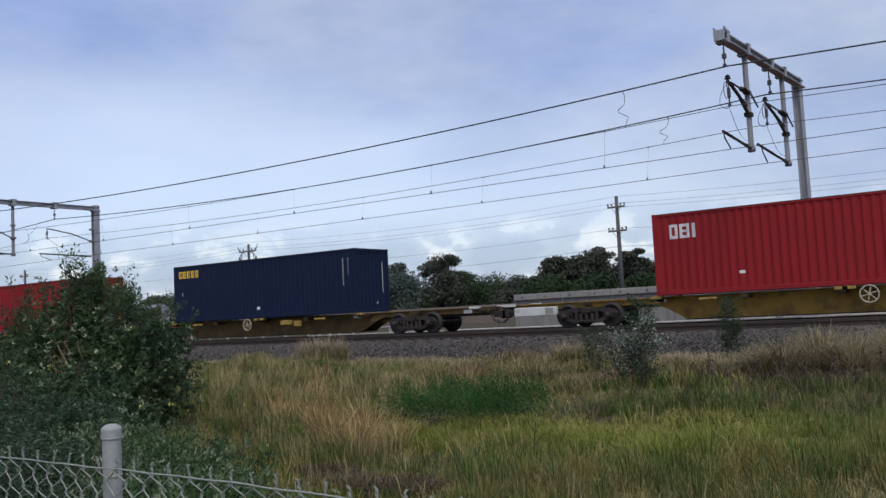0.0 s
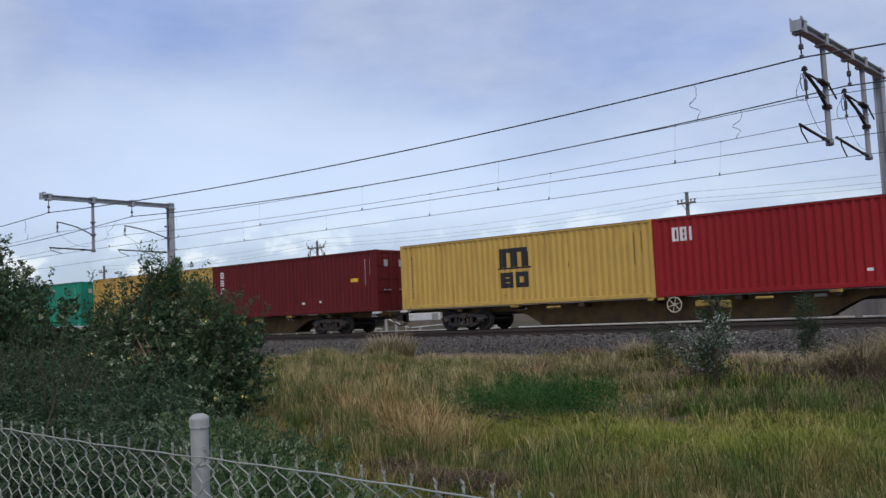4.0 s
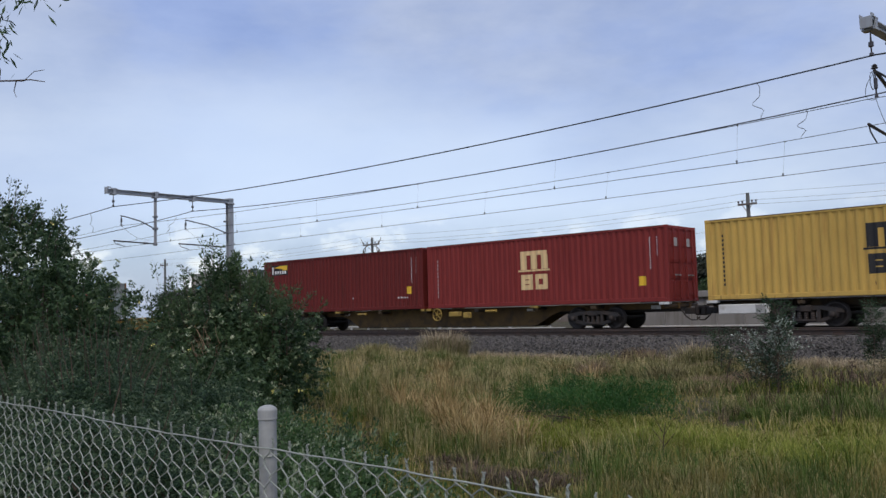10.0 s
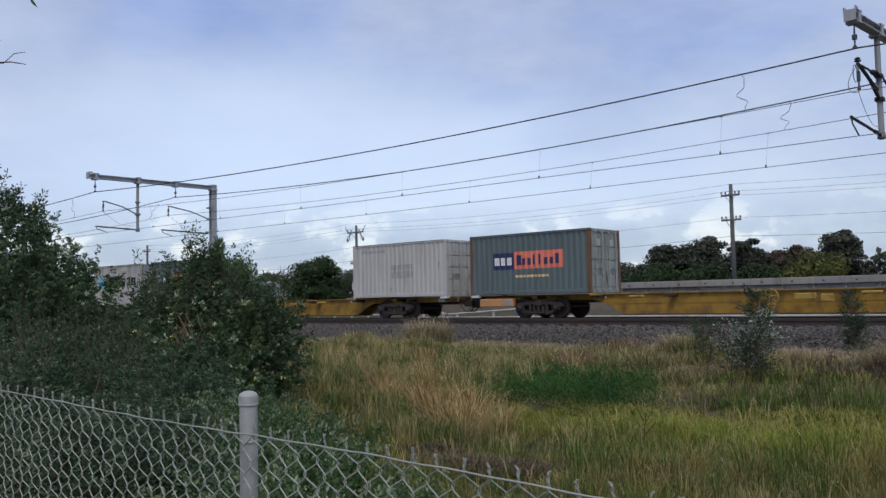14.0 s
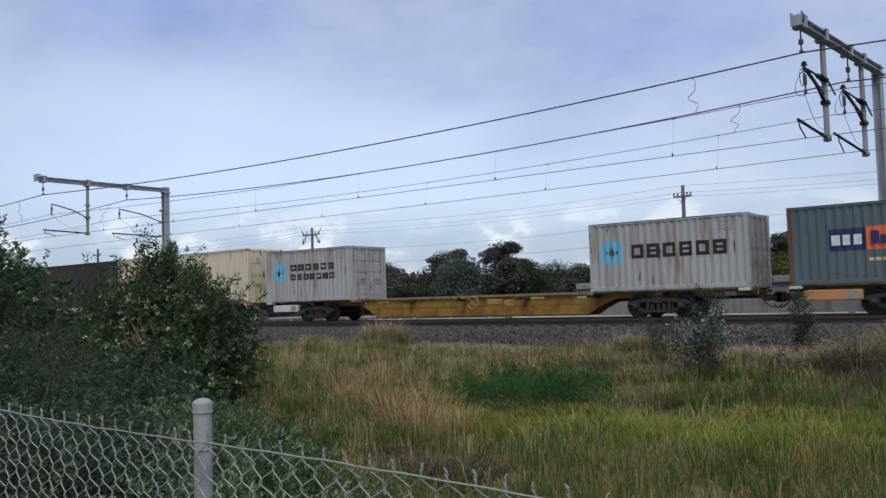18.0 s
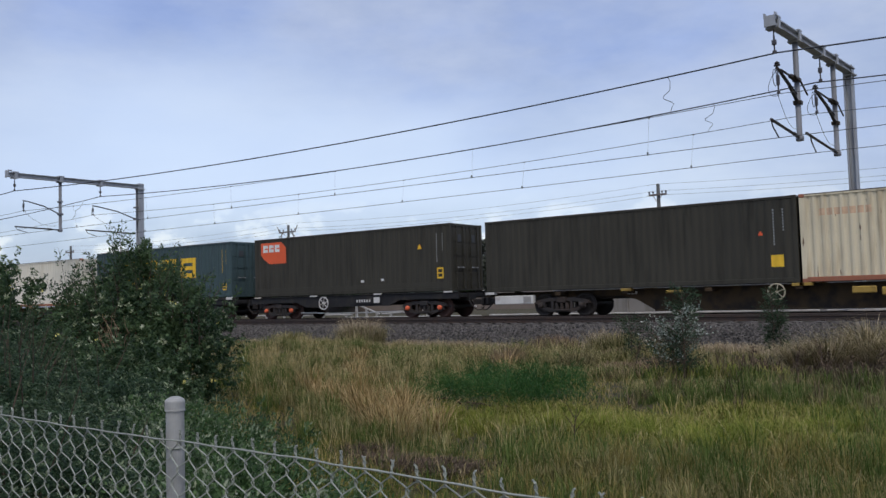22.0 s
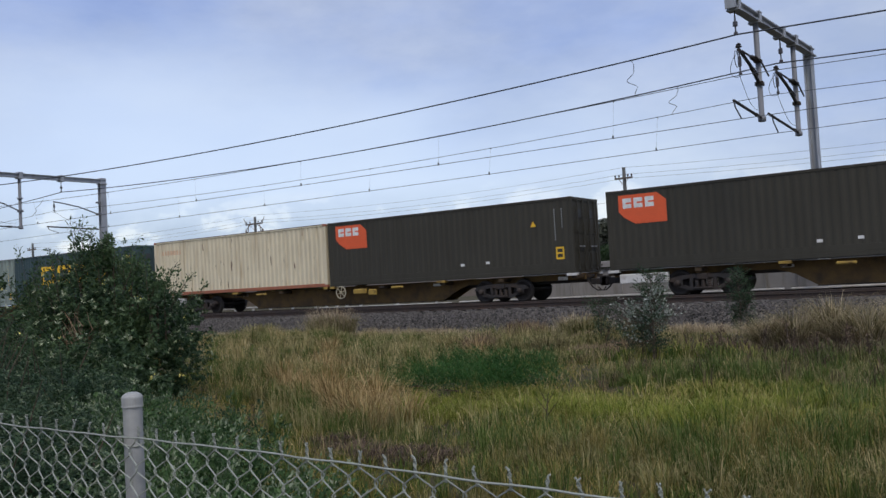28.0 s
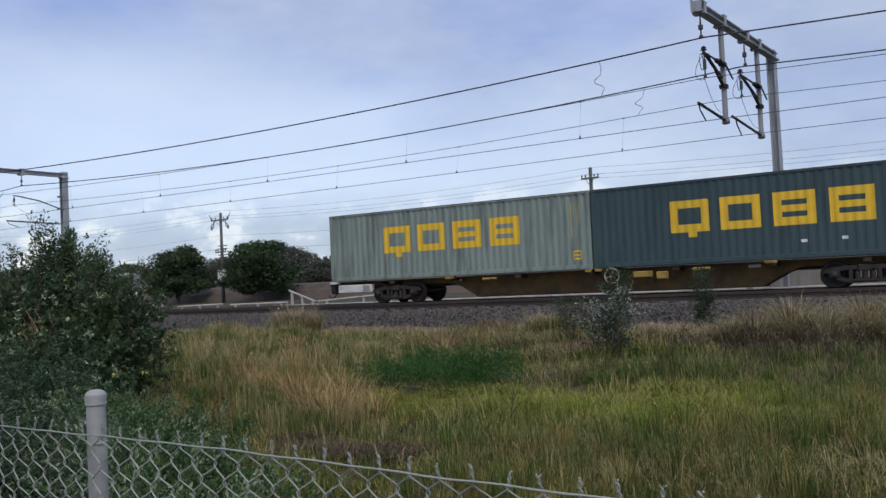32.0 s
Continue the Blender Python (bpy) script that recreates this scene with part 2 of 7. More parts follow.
M["wheel_cream"] = mat("cream_wheel_paint", (0.46, 0.41, 0.29), 0.65, grain=(25, 0.1), stain=(5, 0.25))
M["tan_box"] = mat("faded_tan_paint", (0.50, 0.25, 0.10), 0.7, grain=(25, 0.1), stain=(3, 0.2), dirt=((0.3, 0.2, 0.13), 0.55, 0.8))
M["wagon_black"] = mat("black_wagon_paint", (0.011, 0.011, 0.012), 0.75, grain=(25, 0.3), stain=(2.5, 0.5), dirt=((0.032, 0.026, 0.020), 0.5, 0.72))
M["white_box"] = mat("dirty_white_paint", (0.62, 0.61, 0.58), 0.7, grain=(25, 0.1), stain=(3, 0.2), dirt=((0.3, 0.24, 0.18), 0.55, 0.8))
M["mark_plate"] = mat("grey_plate_paint", (0.30, 0.29, 0.27), 0.7, grain=(60, 0.3), stain=(9, 0.4))
M["wheel_rust"] = mat("rusty_wheel_steel", (0.075, 0.040, 0.032), 0.75, 0.2, grain=(30, 0.3), stain=(4, 0.3))
M["cap_cream"] = mat("dusty_cream_cap_paint", (0.58, 0.46, 0.38), 0.7, stain=(9, 0.35))
M["orange_cap"] = mat("orange_cap_paint", (0.70, 0.13, 0.05), 0.6)
M["fence_wire"] = mat("galvanised_wire", (0.285, 0.305, 0.265), 0.65, 0.0, grain=(90, 0.25), stain=(4, 0.3))
M["tan_twig"] = mat("bare_tan_twig", (0.26, 0.17, 0.11), 0.9, island=0.3)
M["fence_post"] = mat("galvanised_post", (0.31, 0.315, 0.305), 0.65, 0.0, grain=(60, 0.15), stain=(7, 0.28), dirt=((0.16, 0.155, 0.14), 0.58, 0.82), streak=True, bump=0.15)
M["concrete"] = mat("grey_concrete", (0.29, 0.28, 0.27), 0.9, grain=(30, 0.12), stain=(0.9, 0.3), dirt=((0.2, 0.19, 0.17), 0.5, 0.75), streak=True, bump=0.3)
M["white_rail"] = mat("white_rail_paint", (0.43, 0.42, 0.40), 0.7, grain=(20, 0.1), stain=(2, 0.2), dirt=((0.3, 0.28, 0.25), 0.5, 0.7))
M["pole_wood"] = mat("weathered_pole_wood", (0.10, 0.105, 0.105), 0.9, grain=(20, 0.2), stain=(2, 0.2))
M["cross_wood"] = mat("crossarm_wood", (0.15, 0.13, 0.12), 0.9)
M["house_wall"] = mat("white_house_wall", (0.72, 0.70, 0.66), 0.9, stain=(0.6, 0.12))
M["house_roof"] = mat("grey_roof_metal", (0.25, 0.25, 0.27), 0.6, stain=(0.8, 0.15))
M["window"] = mat("dark_window_glass", (0.02, 0.025, 0.03), 0.1)
M["dirt_bank"] = blend_mat("dry_dirt", [(0.085, 0.07, 0.055), (0.11, 0.09, 0.075), (0.06, 0.055, 0.035)], 0.5, island=0, bump=0.5)
M["road"] = mat("asphalt", (0.06, 0.06, 0.062), 0.9, grain=(30, 0.2), stain=(0.3, 0.2))
M["bark"] = mat("grey_bark", (0.16, 0.13, 0.11), 0.95, grain=(25, 0.3), stain=(3, 0.3), bump=0.6)
M["pale_bark"] = mat("pale_gum_bark", (0.50, 0.46, 0.40), 0.85, grain=(25, 0.2), stain=(2, 0.3))
M["twig"] = mat("dry_twig", (0.075, 0.052, 0.036), 0.9, island=0.3)


def leaf(name, a, b, c, trans=0.25, scale=1.3, rough=0.55):
    return blend_mat(name, [a, b, c], scale, rough, 0.35, trans)


M["bush_leaf"] = leaf("dark_shrub_leaf", (0.020, 0.044, 0.020), (0.051, 0.093, 0.040), (0.102, 0.158, 0.068), 0.3, 1.3, 0.5)
# pale tip leaves, brightened further to paint highlights on the upper sprigs
M["bush_lit_tip"] = leaf("pale_lit_tip_leaf", (0.150, 0.210, 0.110), (0.300, 0.360, 0.210), (0.520, 0.550, 0.400), 0.3, 1.3, 0.45)
M["low_leaf"] = leaf("grey_green_ground_leaf", (0.019, 0.043, 0.020), (0.046, 0.086, 0.041), (0.105, 0.150, 0.084), 0.3, 1.3, 0.5)
M["bush_red"] = leaf("withered_shrub_leaf", (0.06, 0.025, 0.014), (0.09, 0.04, 0.022), (0.05, 0.045, 0.02))
M["flower"] = mat("yellow_flower", (0.75, 0.68, 0.20), 0.7)
M["weed_leaf"] = leaf("weed_leaf", (0.030, 0.066, 0.022), (0.062, 0.120, 0.042), (0.125, 0.205, 0.080))
M["sapling_leaf"] = leaf("grey_green_sapling_leaf", (0.014, 0.034, 0.016), (0.034, 0.068, 0.032), (0.075, 0.118, 0.062))
M["clover_leaf"] = leaf("bright_green_weed", (0.016, 0.056, 0.012), (0.034, 0.100, 0.022), (0.070, 0.160, 0.042))
# silvery leaves, with their white glints put into the palest tone
M["gum_leaf"] = leaf("silvery_glint_gum_leaf", (0.10, 0.14, 0.10), (0.28, 0.33, 0.27), (0.66, 0.69, 0.62))
M["tree_dark"] = leaf("dark_conifer_leaf", (0.015, 0.031, 0.011), (0.028, 0.053, 0.019), (0.054, 0.086, 0.032), 0.1, 0.5)
M["tree_gum"] = leaf("far_gum_leaf", (0.030, 0.037, 0.025), (0.053, 0.060, 0.042), (0.100, 0.106, 0.078), 0.1, 0.3)
M["tree_grey"] = leaf("silver_gum_leaf", (0.049, 0.077, 0.063), (0.084, 0.119, 0.098), (0.140, 0.182, 0.154), 0.1, 0.3)
M["tree_yellow"] = leaf("yellow_green_tree_leaf", (0.058, 0.072, 0.019), (0.104, 0.117, 0.029), (0.156, 0.156, 0.046), 0.1, 0.3)
M["tree_rust"] = leaf("rusty_tree_leaf", (0.060, 0.042, 0.033), (0.095, 0.062, 0.046), (0.07, 0.066, 0.046), 0.1, 0.3)
M["grass"] = blend_mat("mixed_grass", [(0.067, 0.101, 0.017), (0.129, 0.162, 0.027), (0.207, 0.207, 0.040), (0.302, 0.252, 0.069), (0.448, 0.347, 0.134)], 0.42, 0.8, 0.75, 0.35)
M["grass_green"] = blend_mat("lush_grass", [(0.089, 0.131, 0.017), (0.163, 0.210, 0.029), (0.273, 0.289, 0.058), (0.399, 0.347, 0.116)], 0.6, 0.8, 0.75, 0.3)
M["grass_dark"] = blend_mat("shaded_green_grass", [(0.046, 0.086, 0.016), (0.086, 0.138, 0.028), (0.144, 0.190, 0.048)], 0.7, 0.8, 0.7, 0.3)
M["grass_dry"] = blend_mat("dry_grass", [(0.135, 0.122, 0.040), (0.27, 0.232, 0.088), (0.51, 0.435, 0.215)], 0.8, 0.85, 0.85, 0.3)
M["grass_pale"] = blend_mat("bleached_grass", [(0.26, 0.20, 0.125), (0.40, 0.32, 0.20), (0.58, 0.49, 0.33)], 0.8, 0.85, 0.6, 0.3)
M["straw"] = blend_mat("straw_stalk", [(0.36, 0.28, 0.12), (0.50, 0.40, 0.19), (0.64, 0.53, 0.29)], 0.8, 0.8, 0.6, 0.2)
M["grass_russet"] = blend_mat("russet_grass", [(0.120, 0.108, 0.026), (0.215, 0.178, 0.050), (0.340, 0.270, 0.095)], 0.7, 0.85, 0.8, 0.3)
M["grass_lime"] = blend_mat("lime_grass", [(0.120, 0.170, 0.020), (0.220, 0.270, 0.040), (0.360, 0.370, 0.080)], 0.7, 0.8, 0.75, 0.35)
M["straw_brown"] = blend_mat("orange_brown_straw", [(0.19, 0.125, 0.045), (0.36, 0.25, 0.105), (0.60, 0.45, 0.225)], 1.2, 0.85, 0.8, 0.25)
M["low_tip"] = leaf("pale_ground_leaf", (0.100, 0.150, 0.078), (0.190, 0.245, 0.140), (0.320, 0.360, 0.245))
M["tussock_dark"] = blend_mat("brown_tussock_grass", [(0.080, 0.074, 0.030), (0.200, 0.178, 0.078), (0.430, 0.365, 0.190)], 1.0, 0.85, 0.8, 0.25)
M["dead_pink"] = blend_mat("pinkish_dead_grass", [(0.15, 0.105, 0.068), (0.25, 0.18, 0.115), (0.36, 0.27, 0.18)], 0.8, 0.85, 0.6, 0.3)
M["reed"] = blend_mat("dead_stalks", [(0.045, 0.032, 0.024), (0.11, 0.078, 0.055), (0.20, 0.145, 0.10)], 1.2, 0.9, 0.7, 0.1)
M["tussock"] = blend_mat("tussock_grass", [(0.095, 0.103, 0.034), (0.202, 0.190, 0.069), (0.403, 0.347, 0.168)], 1.0, 0.85, 0.8, 0.25)

# ---- mesh helpers ----


class Mesh:
    """Collects boxes, tubes and plates into one mesh."""

    def __init__(self):
        self.v, self.f = [], []

    def add(self, verts, faces):
        o = len(self.v)
        self.v += [tuple(p) for p in verts]
        self.f += [tuple(o + i for i in q) for q in faces]
        return self

    def box(self, x0, x1, y0, y1, z0, z1, c=0.0, turn=None):
        """A box with chamfered edges."""
        if c <= 0:
            vs = [(x, y, z) for x in (x0, x1) for y in (y0, y1) for z in (z0, z1)]
            fs = [(0, 1, 3, 2), (4, 6, 7, 5), (0, 4, 5, 1), (2, 3, 7, 6), (0, 2, 6, 4), (1, 5, 7, 3)]
        else:
            vs, idx = [], {}
            for i in (0, 1):
                for j in (0, 1):
                    for k in (0, 1):
                        for a in range(3):
                            p = [(x0, x1)[i], (y0, y1)[j], (z0, z1)[k]]
                            for b in range(3):
                                if b != a:
                                    p[b] += c if (i, j, k)[b] == 0 else -c
                            idx[i, j, k, a] = len(vs)
                            vs.append(p)
            fs = []
            for a in range(3):
                b, d = (a + 1) % 3, (a + 2) % 3
                for s in (0, 1):
                    ring = []
                    for u, w in ((0, 0), (1, 0), (1, 1), (0, 1)):
                        q = [0, 0, 0]
                        q[a], q[b], q[d] = s, u, w
                        ring.append(idx[(*q, a)])
                    fs.append(tuple(ring if s else ring[::-1]))
                for u in (0, 1):
                    for w in (0, 1):
                        q0, q1 = [0, 0, 0], [0, 0, 0]
                        q0[a], q1[a] = 0, 1
                        q0[b] = q1[b] = u
                        q0[d] = q1[d] = w
                        fs.append((idx[(*q0, b)], idx[(*q1, b)], idx[(*q1, d)], idx[(*q0, d)]))
            for i in (0, 1):
                for j in (0, 1):
                    for k in (0, 1):
                        fs.append((idx[i, j, k, 0], idx[i, j, k, 1], idx[i, j, k, 2]))
        if turn is not None:
            vs = [turn @ Vector(p) for p in vs]
        return self.add(vs, fs)

    def tube(self, path, r, n=6, caps=True, r1=None):
        """A round bar along a path, tapering from r to r1."""
        path = [Vector(p) for p in path]
        rings, k = [], len(path)
        vs, fs = [], []
        for i, p in enumerate(path):
            d = (path[min(i + 1, k - 1)] - path[max(i - 1, 0)]).normalized()
            a = d.cross(Vector((0, 0, 1)) if abs(d.z) < 0.9 else Vector((0, 1, 0))).normalized()
            b = d.cross(a)
            rr = r if r1 is None else r + (r1 - r) * i / max(1, k - 1)
            for j in range(n):
                t = 2 * math.pi * j / n
                vs.append(p + a * (rr * math.cos(t)) + b * (rr * math.sin(t)))
        for i in range(k - 1):
            for j in range(n):
                fs.append((i * n + j, i * n + (j + 1) % n, (i + 1) * n + (j + 1) % n, (i + 1) * n + j))
        if caps:
            fs += [tuple(range(n))[::-1], tuple(range((k - 1) * n, k * n))]
        return self.add(vs, fs)

    def lathe(self, centre, axis, profile, n=16):
        """A turned shape: profile of (along, radius) about an axis through centre."""
        ax = Vector(axis).normalized()
        a = ax.cross(Vector((0, 0, 1)) if abs(ax.z) < 0.9 else Vector((1, 0, 0))).normalized()
        b = ax.cross(a)
        c = Vector(centre)
        vs, fs = [], []
        for h, r in profile:
            for j in range(n):
                t = 2 * math.pi * j / n
                vs.append(c + ax * h + a * (r * math.cos(t)) + b * (r * math.sin(t)))
        for i in range(len(profile) - 1):
            for j in range(n):
                fs.append((i * n + j, i * n + (j + 1) % n, (i + 1) * n + (j + 1) % n, (i + 1) * n + j))
        fs += [tuple(range(n))[::-1], tuple(range((len(profile) - 1) * n, len(profile) * n))]
        return self.add(vs, fs)

    def extrude(self, outline, axis, lo, hi):
        """A closed outline (in the two other axes, in order) drawn out along an axis."""
        k = len(outline)

        def at(p, s):
            return (s, p[0], p[1]) if axis == "x" else (p[0], s, p[1]) if axis == "y" else (p[0], p[1], s)
        vs = [at(p, lo) for p in outline] + [at(p, hi) for p in outline]
        fs = [(i, (i + 1) % k, k + (i + 1) % k, k + i) for i in range(k)]
        fs += [tuple(range(k))[::-1], tuple(range(k, 2 * k))]
        return self.add(vs, fs)

    def mesh(self, name, smooth=False):
        me = bpy.data.meshes.new(name)
        me.from_pydata(self.v, [], self.f)
        bm = bmesh.new()
        bm.from_mesh(me)
        bmesh.ops.recalc_face_normals(bm, faces=bm.faces)
        bm.to_mesh(me)
        bm.free()
        if smooth:
            for p in me.polygons:
                p.use_smooth = True
        return me


def part(name, shape, material, parent, label="", smooth=False):
    """Links one mesh as a part of a thing (or of a part)."""
    me = shape.mesh(name, smooth) if isinstance(shape, Mesh) else shape
    if not me.materials:
        me.materials.append(None)
    ob = new(name, me)
    ob.material_slots[0].link = "OBJECT"
    ob.material_slots[0].material = M[material] if isinstance(material, str) else material
    if parent is not None:
        ob.parent = parent
    if label:
        tagged(ob, label)
    return ob


def thing(name, label, category, at=None, group="", kind=""):
    ob = new(name)
    ob.empty_display_size = 0.2
    if at is not None:
        ob.matrix_world = at
    return tagged(ob, label, category, group, kind)


def soup(name, verts, faces_per, sides, material, parent=None):
    """Many small loose faces (leaves, blades, stones) as one mesh, from arrays."""
    verts = np.asarray(verts, dtype=np.float32).reshape(-1, 3)
    faces = np.asarray(faces_per, dtype=np.int32).reshape(-1)
    count = len(faces) // sides
    me = bpy.data.meshes.new(name)
    me.vertices.add(len(verts))
    me.vertices.foreach_set("co", verts.ravel())
    me.loops.add(len(faces))
    me.loops.foreach_set("vertex_index", faces)
    me.polygons.add(count)
    me.polygons.foreach_set("loop_start", np.arange(0, count * sides, sides, dtype=np.int32))
    me.polygons.foreach_set("loop_total", np.full(count, sides, dtype=np.int32))
    me.update(calc_edges=True)
    me.materials.append(M[material])
    ob = new(name, me)
    if parent is not None:
        ob.parent = parent
    return ob


RNG = np.random.default_rng(7)


def unit(v):
    return v / np.maximum(np.linalg.norm(v, axis=-1, keepdims=True), 1e-6)


def leaves(name, centres, outward, size, aspect, material, parent=None, droop=0.0, spread=0.9):
    """Small folded leaves at the given places, turned mostly along outward."""
    n = len(centres)
    d = unit(outward + RNG.normal(0, spread, (n, 3)) + np.array([0, 0, -droop]))
    s = unit(np.cross(d, RNG.normal(0, 1, (n, 3))))
    u = np.cross(d, s)
    L = (size * RNG.uniform(0.6, 1.3, n))[:, None]
    W = L * aspect
    v = np.empty((n, 4, 3))
    v[:, 0] = centres
    v[:, 1] = centres + d * L * 0.5 + s * W * 0.5 + u * W * 0.15
    v[:, 2] = centres + d * L
    v[:, 3] = centres + d * L * 0.5 - s * W * 0.5 + u * W * 0.15
    f = np.arange(n * 4).reshape(n, 4)
    return soup(name, v, f, 4, material, parent)


def leaf_plates(name, centres, outward, size, aspect, material, parent=None, spread=0.5):
    """Small leaves that mostly lie flat on the surface of a crown, facing outward."""
    n = len(centres)
    up = unit(unit(outward) + RNG.normal(0, spread, (n, 3)))
    d = unit(np.cross(up, RNG.normal(0, 1, (n, 3))))
    s = np.cross(up, d)
    L = (size * RNG.uniform(0.6, 1.3, n))[:, None]
    W = L * aspect
    v = np.empty((n, 4, 3))
    v[:, 0] = centres - d * L * 0.5
    v[:, 1] = centres + s * W * 0.5 - up * W * 0.12
    v[:, 2] = centres + d * L * 0.5
    v[:, 3] = centres - s * W * 0.5 - up * W * 0.12
    return soup(name, v, np.arange(n * 4).reshape(n, 4), 4, material, parent)


def blades(name, base, height, width, lean, material, parent=None, ang=None, straight=False):
    """Grass blades: a bent tapering strip each."""
    n = len(base)
    ang = RNG.uniform(0, 2 * math.pi, n) if ang is None else ang + RNG.normal(0, 0.7, n)
    d = np.stack([np.cos(ang), np.sin(ang), np.zeros(n)], 1)
    s = np.stack([-np.sin(ang + RNG.normal(0, 0.6, n)), np.cos(ang), np.zeros(n)], 1)
    h = height[:, None]
    k = (lean * RNG.uniform(0.2, 1.6, n))[:, None]
    z = np.array([0, 0, 1.0])
    m = base + d * h * k * 0.35 + z * h * 0.6
    t = base + d * h * k + z * h * (1.0 - 0.25 * np.minimum(k, 1.2))
    w = width[:, None]
    if straight:
        v = np.stack([base - s * w * 0.6, base + s * w * 0.6, t], 1)
        return soup(name, v, np.arange(n * 3), 3, material, parent)
    v = np.empty((n, 5, 3))
    v[:, 0], v[:, 1] = base - s * w * 0.5, base + s * w * 0.5
    v[:, 2], v[:, 3] = m + s * w * 0.4, m - s * w * 0.4
    v[:, 4] = t
    o = np.arange(n)[:, None] * 5
    f = np.concatenate([o + np.array([0, 1, 2]), o + np.array([0, 2, 3]), o + np.array([3, 2, 4])], 1)
    return soup(name, v, f, 3, material, parent)


def hills(x, y):
    """Gentle unevenness of the verge."""
    return 0.05 * np.sin(0.55 * x + 0.3 * y) + 0.04 * np.sin(0.9 * y - 0.4 * x + 1.0) + 0.03 * np.sin(2.1 * x + 1.3 * y)


def ground_z(x, y):
    """Height of the ground: verge, then the railway formation, then the land behind."""
    x, y = np.asarray(x, float), np.asarray(y, float)
    near = hills(x, y) * np.clip((22.0 - y) / 3.0, 0, 1) * np.clip((y - 0.5) / 2.0, 0, 1)
    rise = np.clip((y - 22.4) / 12.0, 0, 1) * 0.42
    return near + rise - 0.02

# ---- ground and railway ----
def build_ground():
    """One sheet to the horizon, finer near the viewer."""
    xs = np.unique(np.concatenate([np.linspace(-2500, -60, 25), np.arange(-60, 12, 0.6), np.linspace(12, 2500, 26)]))
    ys = np.unique(np.concatenate([np.linspace(-2500, -6, 20), np.arange(-6, 40, 0.6), np.linspace(40, 2500, 40)]))
    gx, gy = np.meshgrid(xs, ys)
    gz = ground_z(gx, gy)
    nx, ny = len(xs), len(ys)
    i = np.arange(nx * ny).reshape(ny, nx)
    f = np.stack([i[:-1, :-1], i[:-1, 1:], i[1:, 1:], i[1:, :-1]], -1)
    ob = soup("ground", np.stack([gx, gy, gz], -1), f, 4, "soil")
    return tagged(ob, "uneven grassy earth reaching the horizon", "ground", kind="structure")


build_ground()

RAIL_NEAR, RAIL_LOAD = 0.749, 0.689
Y_NEAR, Y_LOAD = 26.6, 30.61
bed = Mesh().extrude([(22.2, -0.1), (23.7, 0.44), (24.1, 0.52), (27.6, 0.53), (28.6, 0.51), (33.0, 0.51), (34.6, 0.2), (34.6, -0.1)], "x", -420, 420)
ballast_bed = part("ballast_bed", bed, "ballast_bed", None)
tagged(ballast_bed, "grey crushed-stone railway embankment", "track bed", kind="structure")


def stones(name, n, x0, x1):
    x = RNG.uniform(x0, x1, n)
    s = RNG.beta(1.0, 1.3, n)
    y = np.where(RNG.random(n) < 0.72, 22.2 + s * 2.0, RNG.uniform(24.1, 24.9, n))
    z = np.interp(y, [22.2, 23.7, 24.1, 27.6], [-0.02, 0.44, 0.52, 0.54])
    c = np.stack([x, y, z + RNG.uniform(-0.01, 0.02, n)], 1)
    r = RNG.uniform(0.022, 0.05, n)[:, None, None]
    base = np.array([[1, 0, 0], [-1, 0, 0], [0, 1, 0], [0, -1, 0], [0, 0, 0.8], [0, 0, -0.8]], float)
    v = c[:, None, :] + (base[None] + RNG.normal(0, 0.28, (n, 6, 3))) * r
    t = np.array([[0, 2, 4], [2, 1, 4], [1, 3, 4], [3, 0, 4], [3, 1, 5]])
    f = (np.arange(n)[:, None, None] * 6 + t[None]).reshape(-1)
    return soup(name, v, f, 3, "ballast", ballast_bed)


tagged(stones("ballast_stones", 42000, -36, 1), "loose angular grey stones", kind="stuff")


def railway(name, yc, top, gauge, label):
    tr = thing(name, label, "railway track", kind="structure")
    prof = [(-0.07, 0), (0.07, 0), (0.07, 0.012), (0.015, 0.03), (0.012, 0.11), (0.035, 0.125), (0.035, 0.155), (0.028, 0.165), (-0.028, 0.165), (-0.035, 0.155), (-0.035, 0.125), (-0.012, 0.11), (-0.015, 0.03), (-0.07, 0.012)]
    for s in (-1, 1):
        part("rail", Mesh().extrude([(yc + s * gauge / 2 + a, top - 0.165 + b) for a, b in prof], "x", -400, 400), "rail", tr)
    sl = Mesh().box(-0.12, 0.12, -1.3, 1.3, -0.2, 0.0, 0.02).mesh("sleeper")
    clip = Mesh()
    for s in (-1, 1):
        for e in (-1, 1):
            clip.box(-0.06, 0.06, s * gauge / 2 + e * 0.11 - 0.05, s * gauge / 2 + e * 0.11 + 0.05, 0.0, 0.05, 0.01)
    clip = clip.mesh("rail_clip")
    for i in range(100):
        o = part("sleeper", sl, "sleeper", tr)
        o.location = (-60 + i * 0.62, yc, top - 0.168)
        if i > 30:
            c = part("rail_clip", clip, "rail", o)
    return tr


railway("track_near", Y_NEAR, RAIL_NEAR, 1.6, "rusty steel rails on concrete sleepers in ballast")
railway("track_far", Y_LOAD, RAIL_LOAD, 1.6, "worn steel rails carrying the container train")

# ---- the train ----
TRAIN_ROWS = [(0, 0), (2, 21.433), (4, 42.837), (6, 64.221), (8, 85.566), (10, 106.801), (12, 127.849), (14, 148.787), (16, 169.597), (18, 190.05),
              (20, 210.454), (22, 230.888), (24, 251.262), (26, 271.537), (28, 291.713), (30, 311.86), (32, 331.987)]
RIDERS = []                            # (thing, place along the train, height above rail)


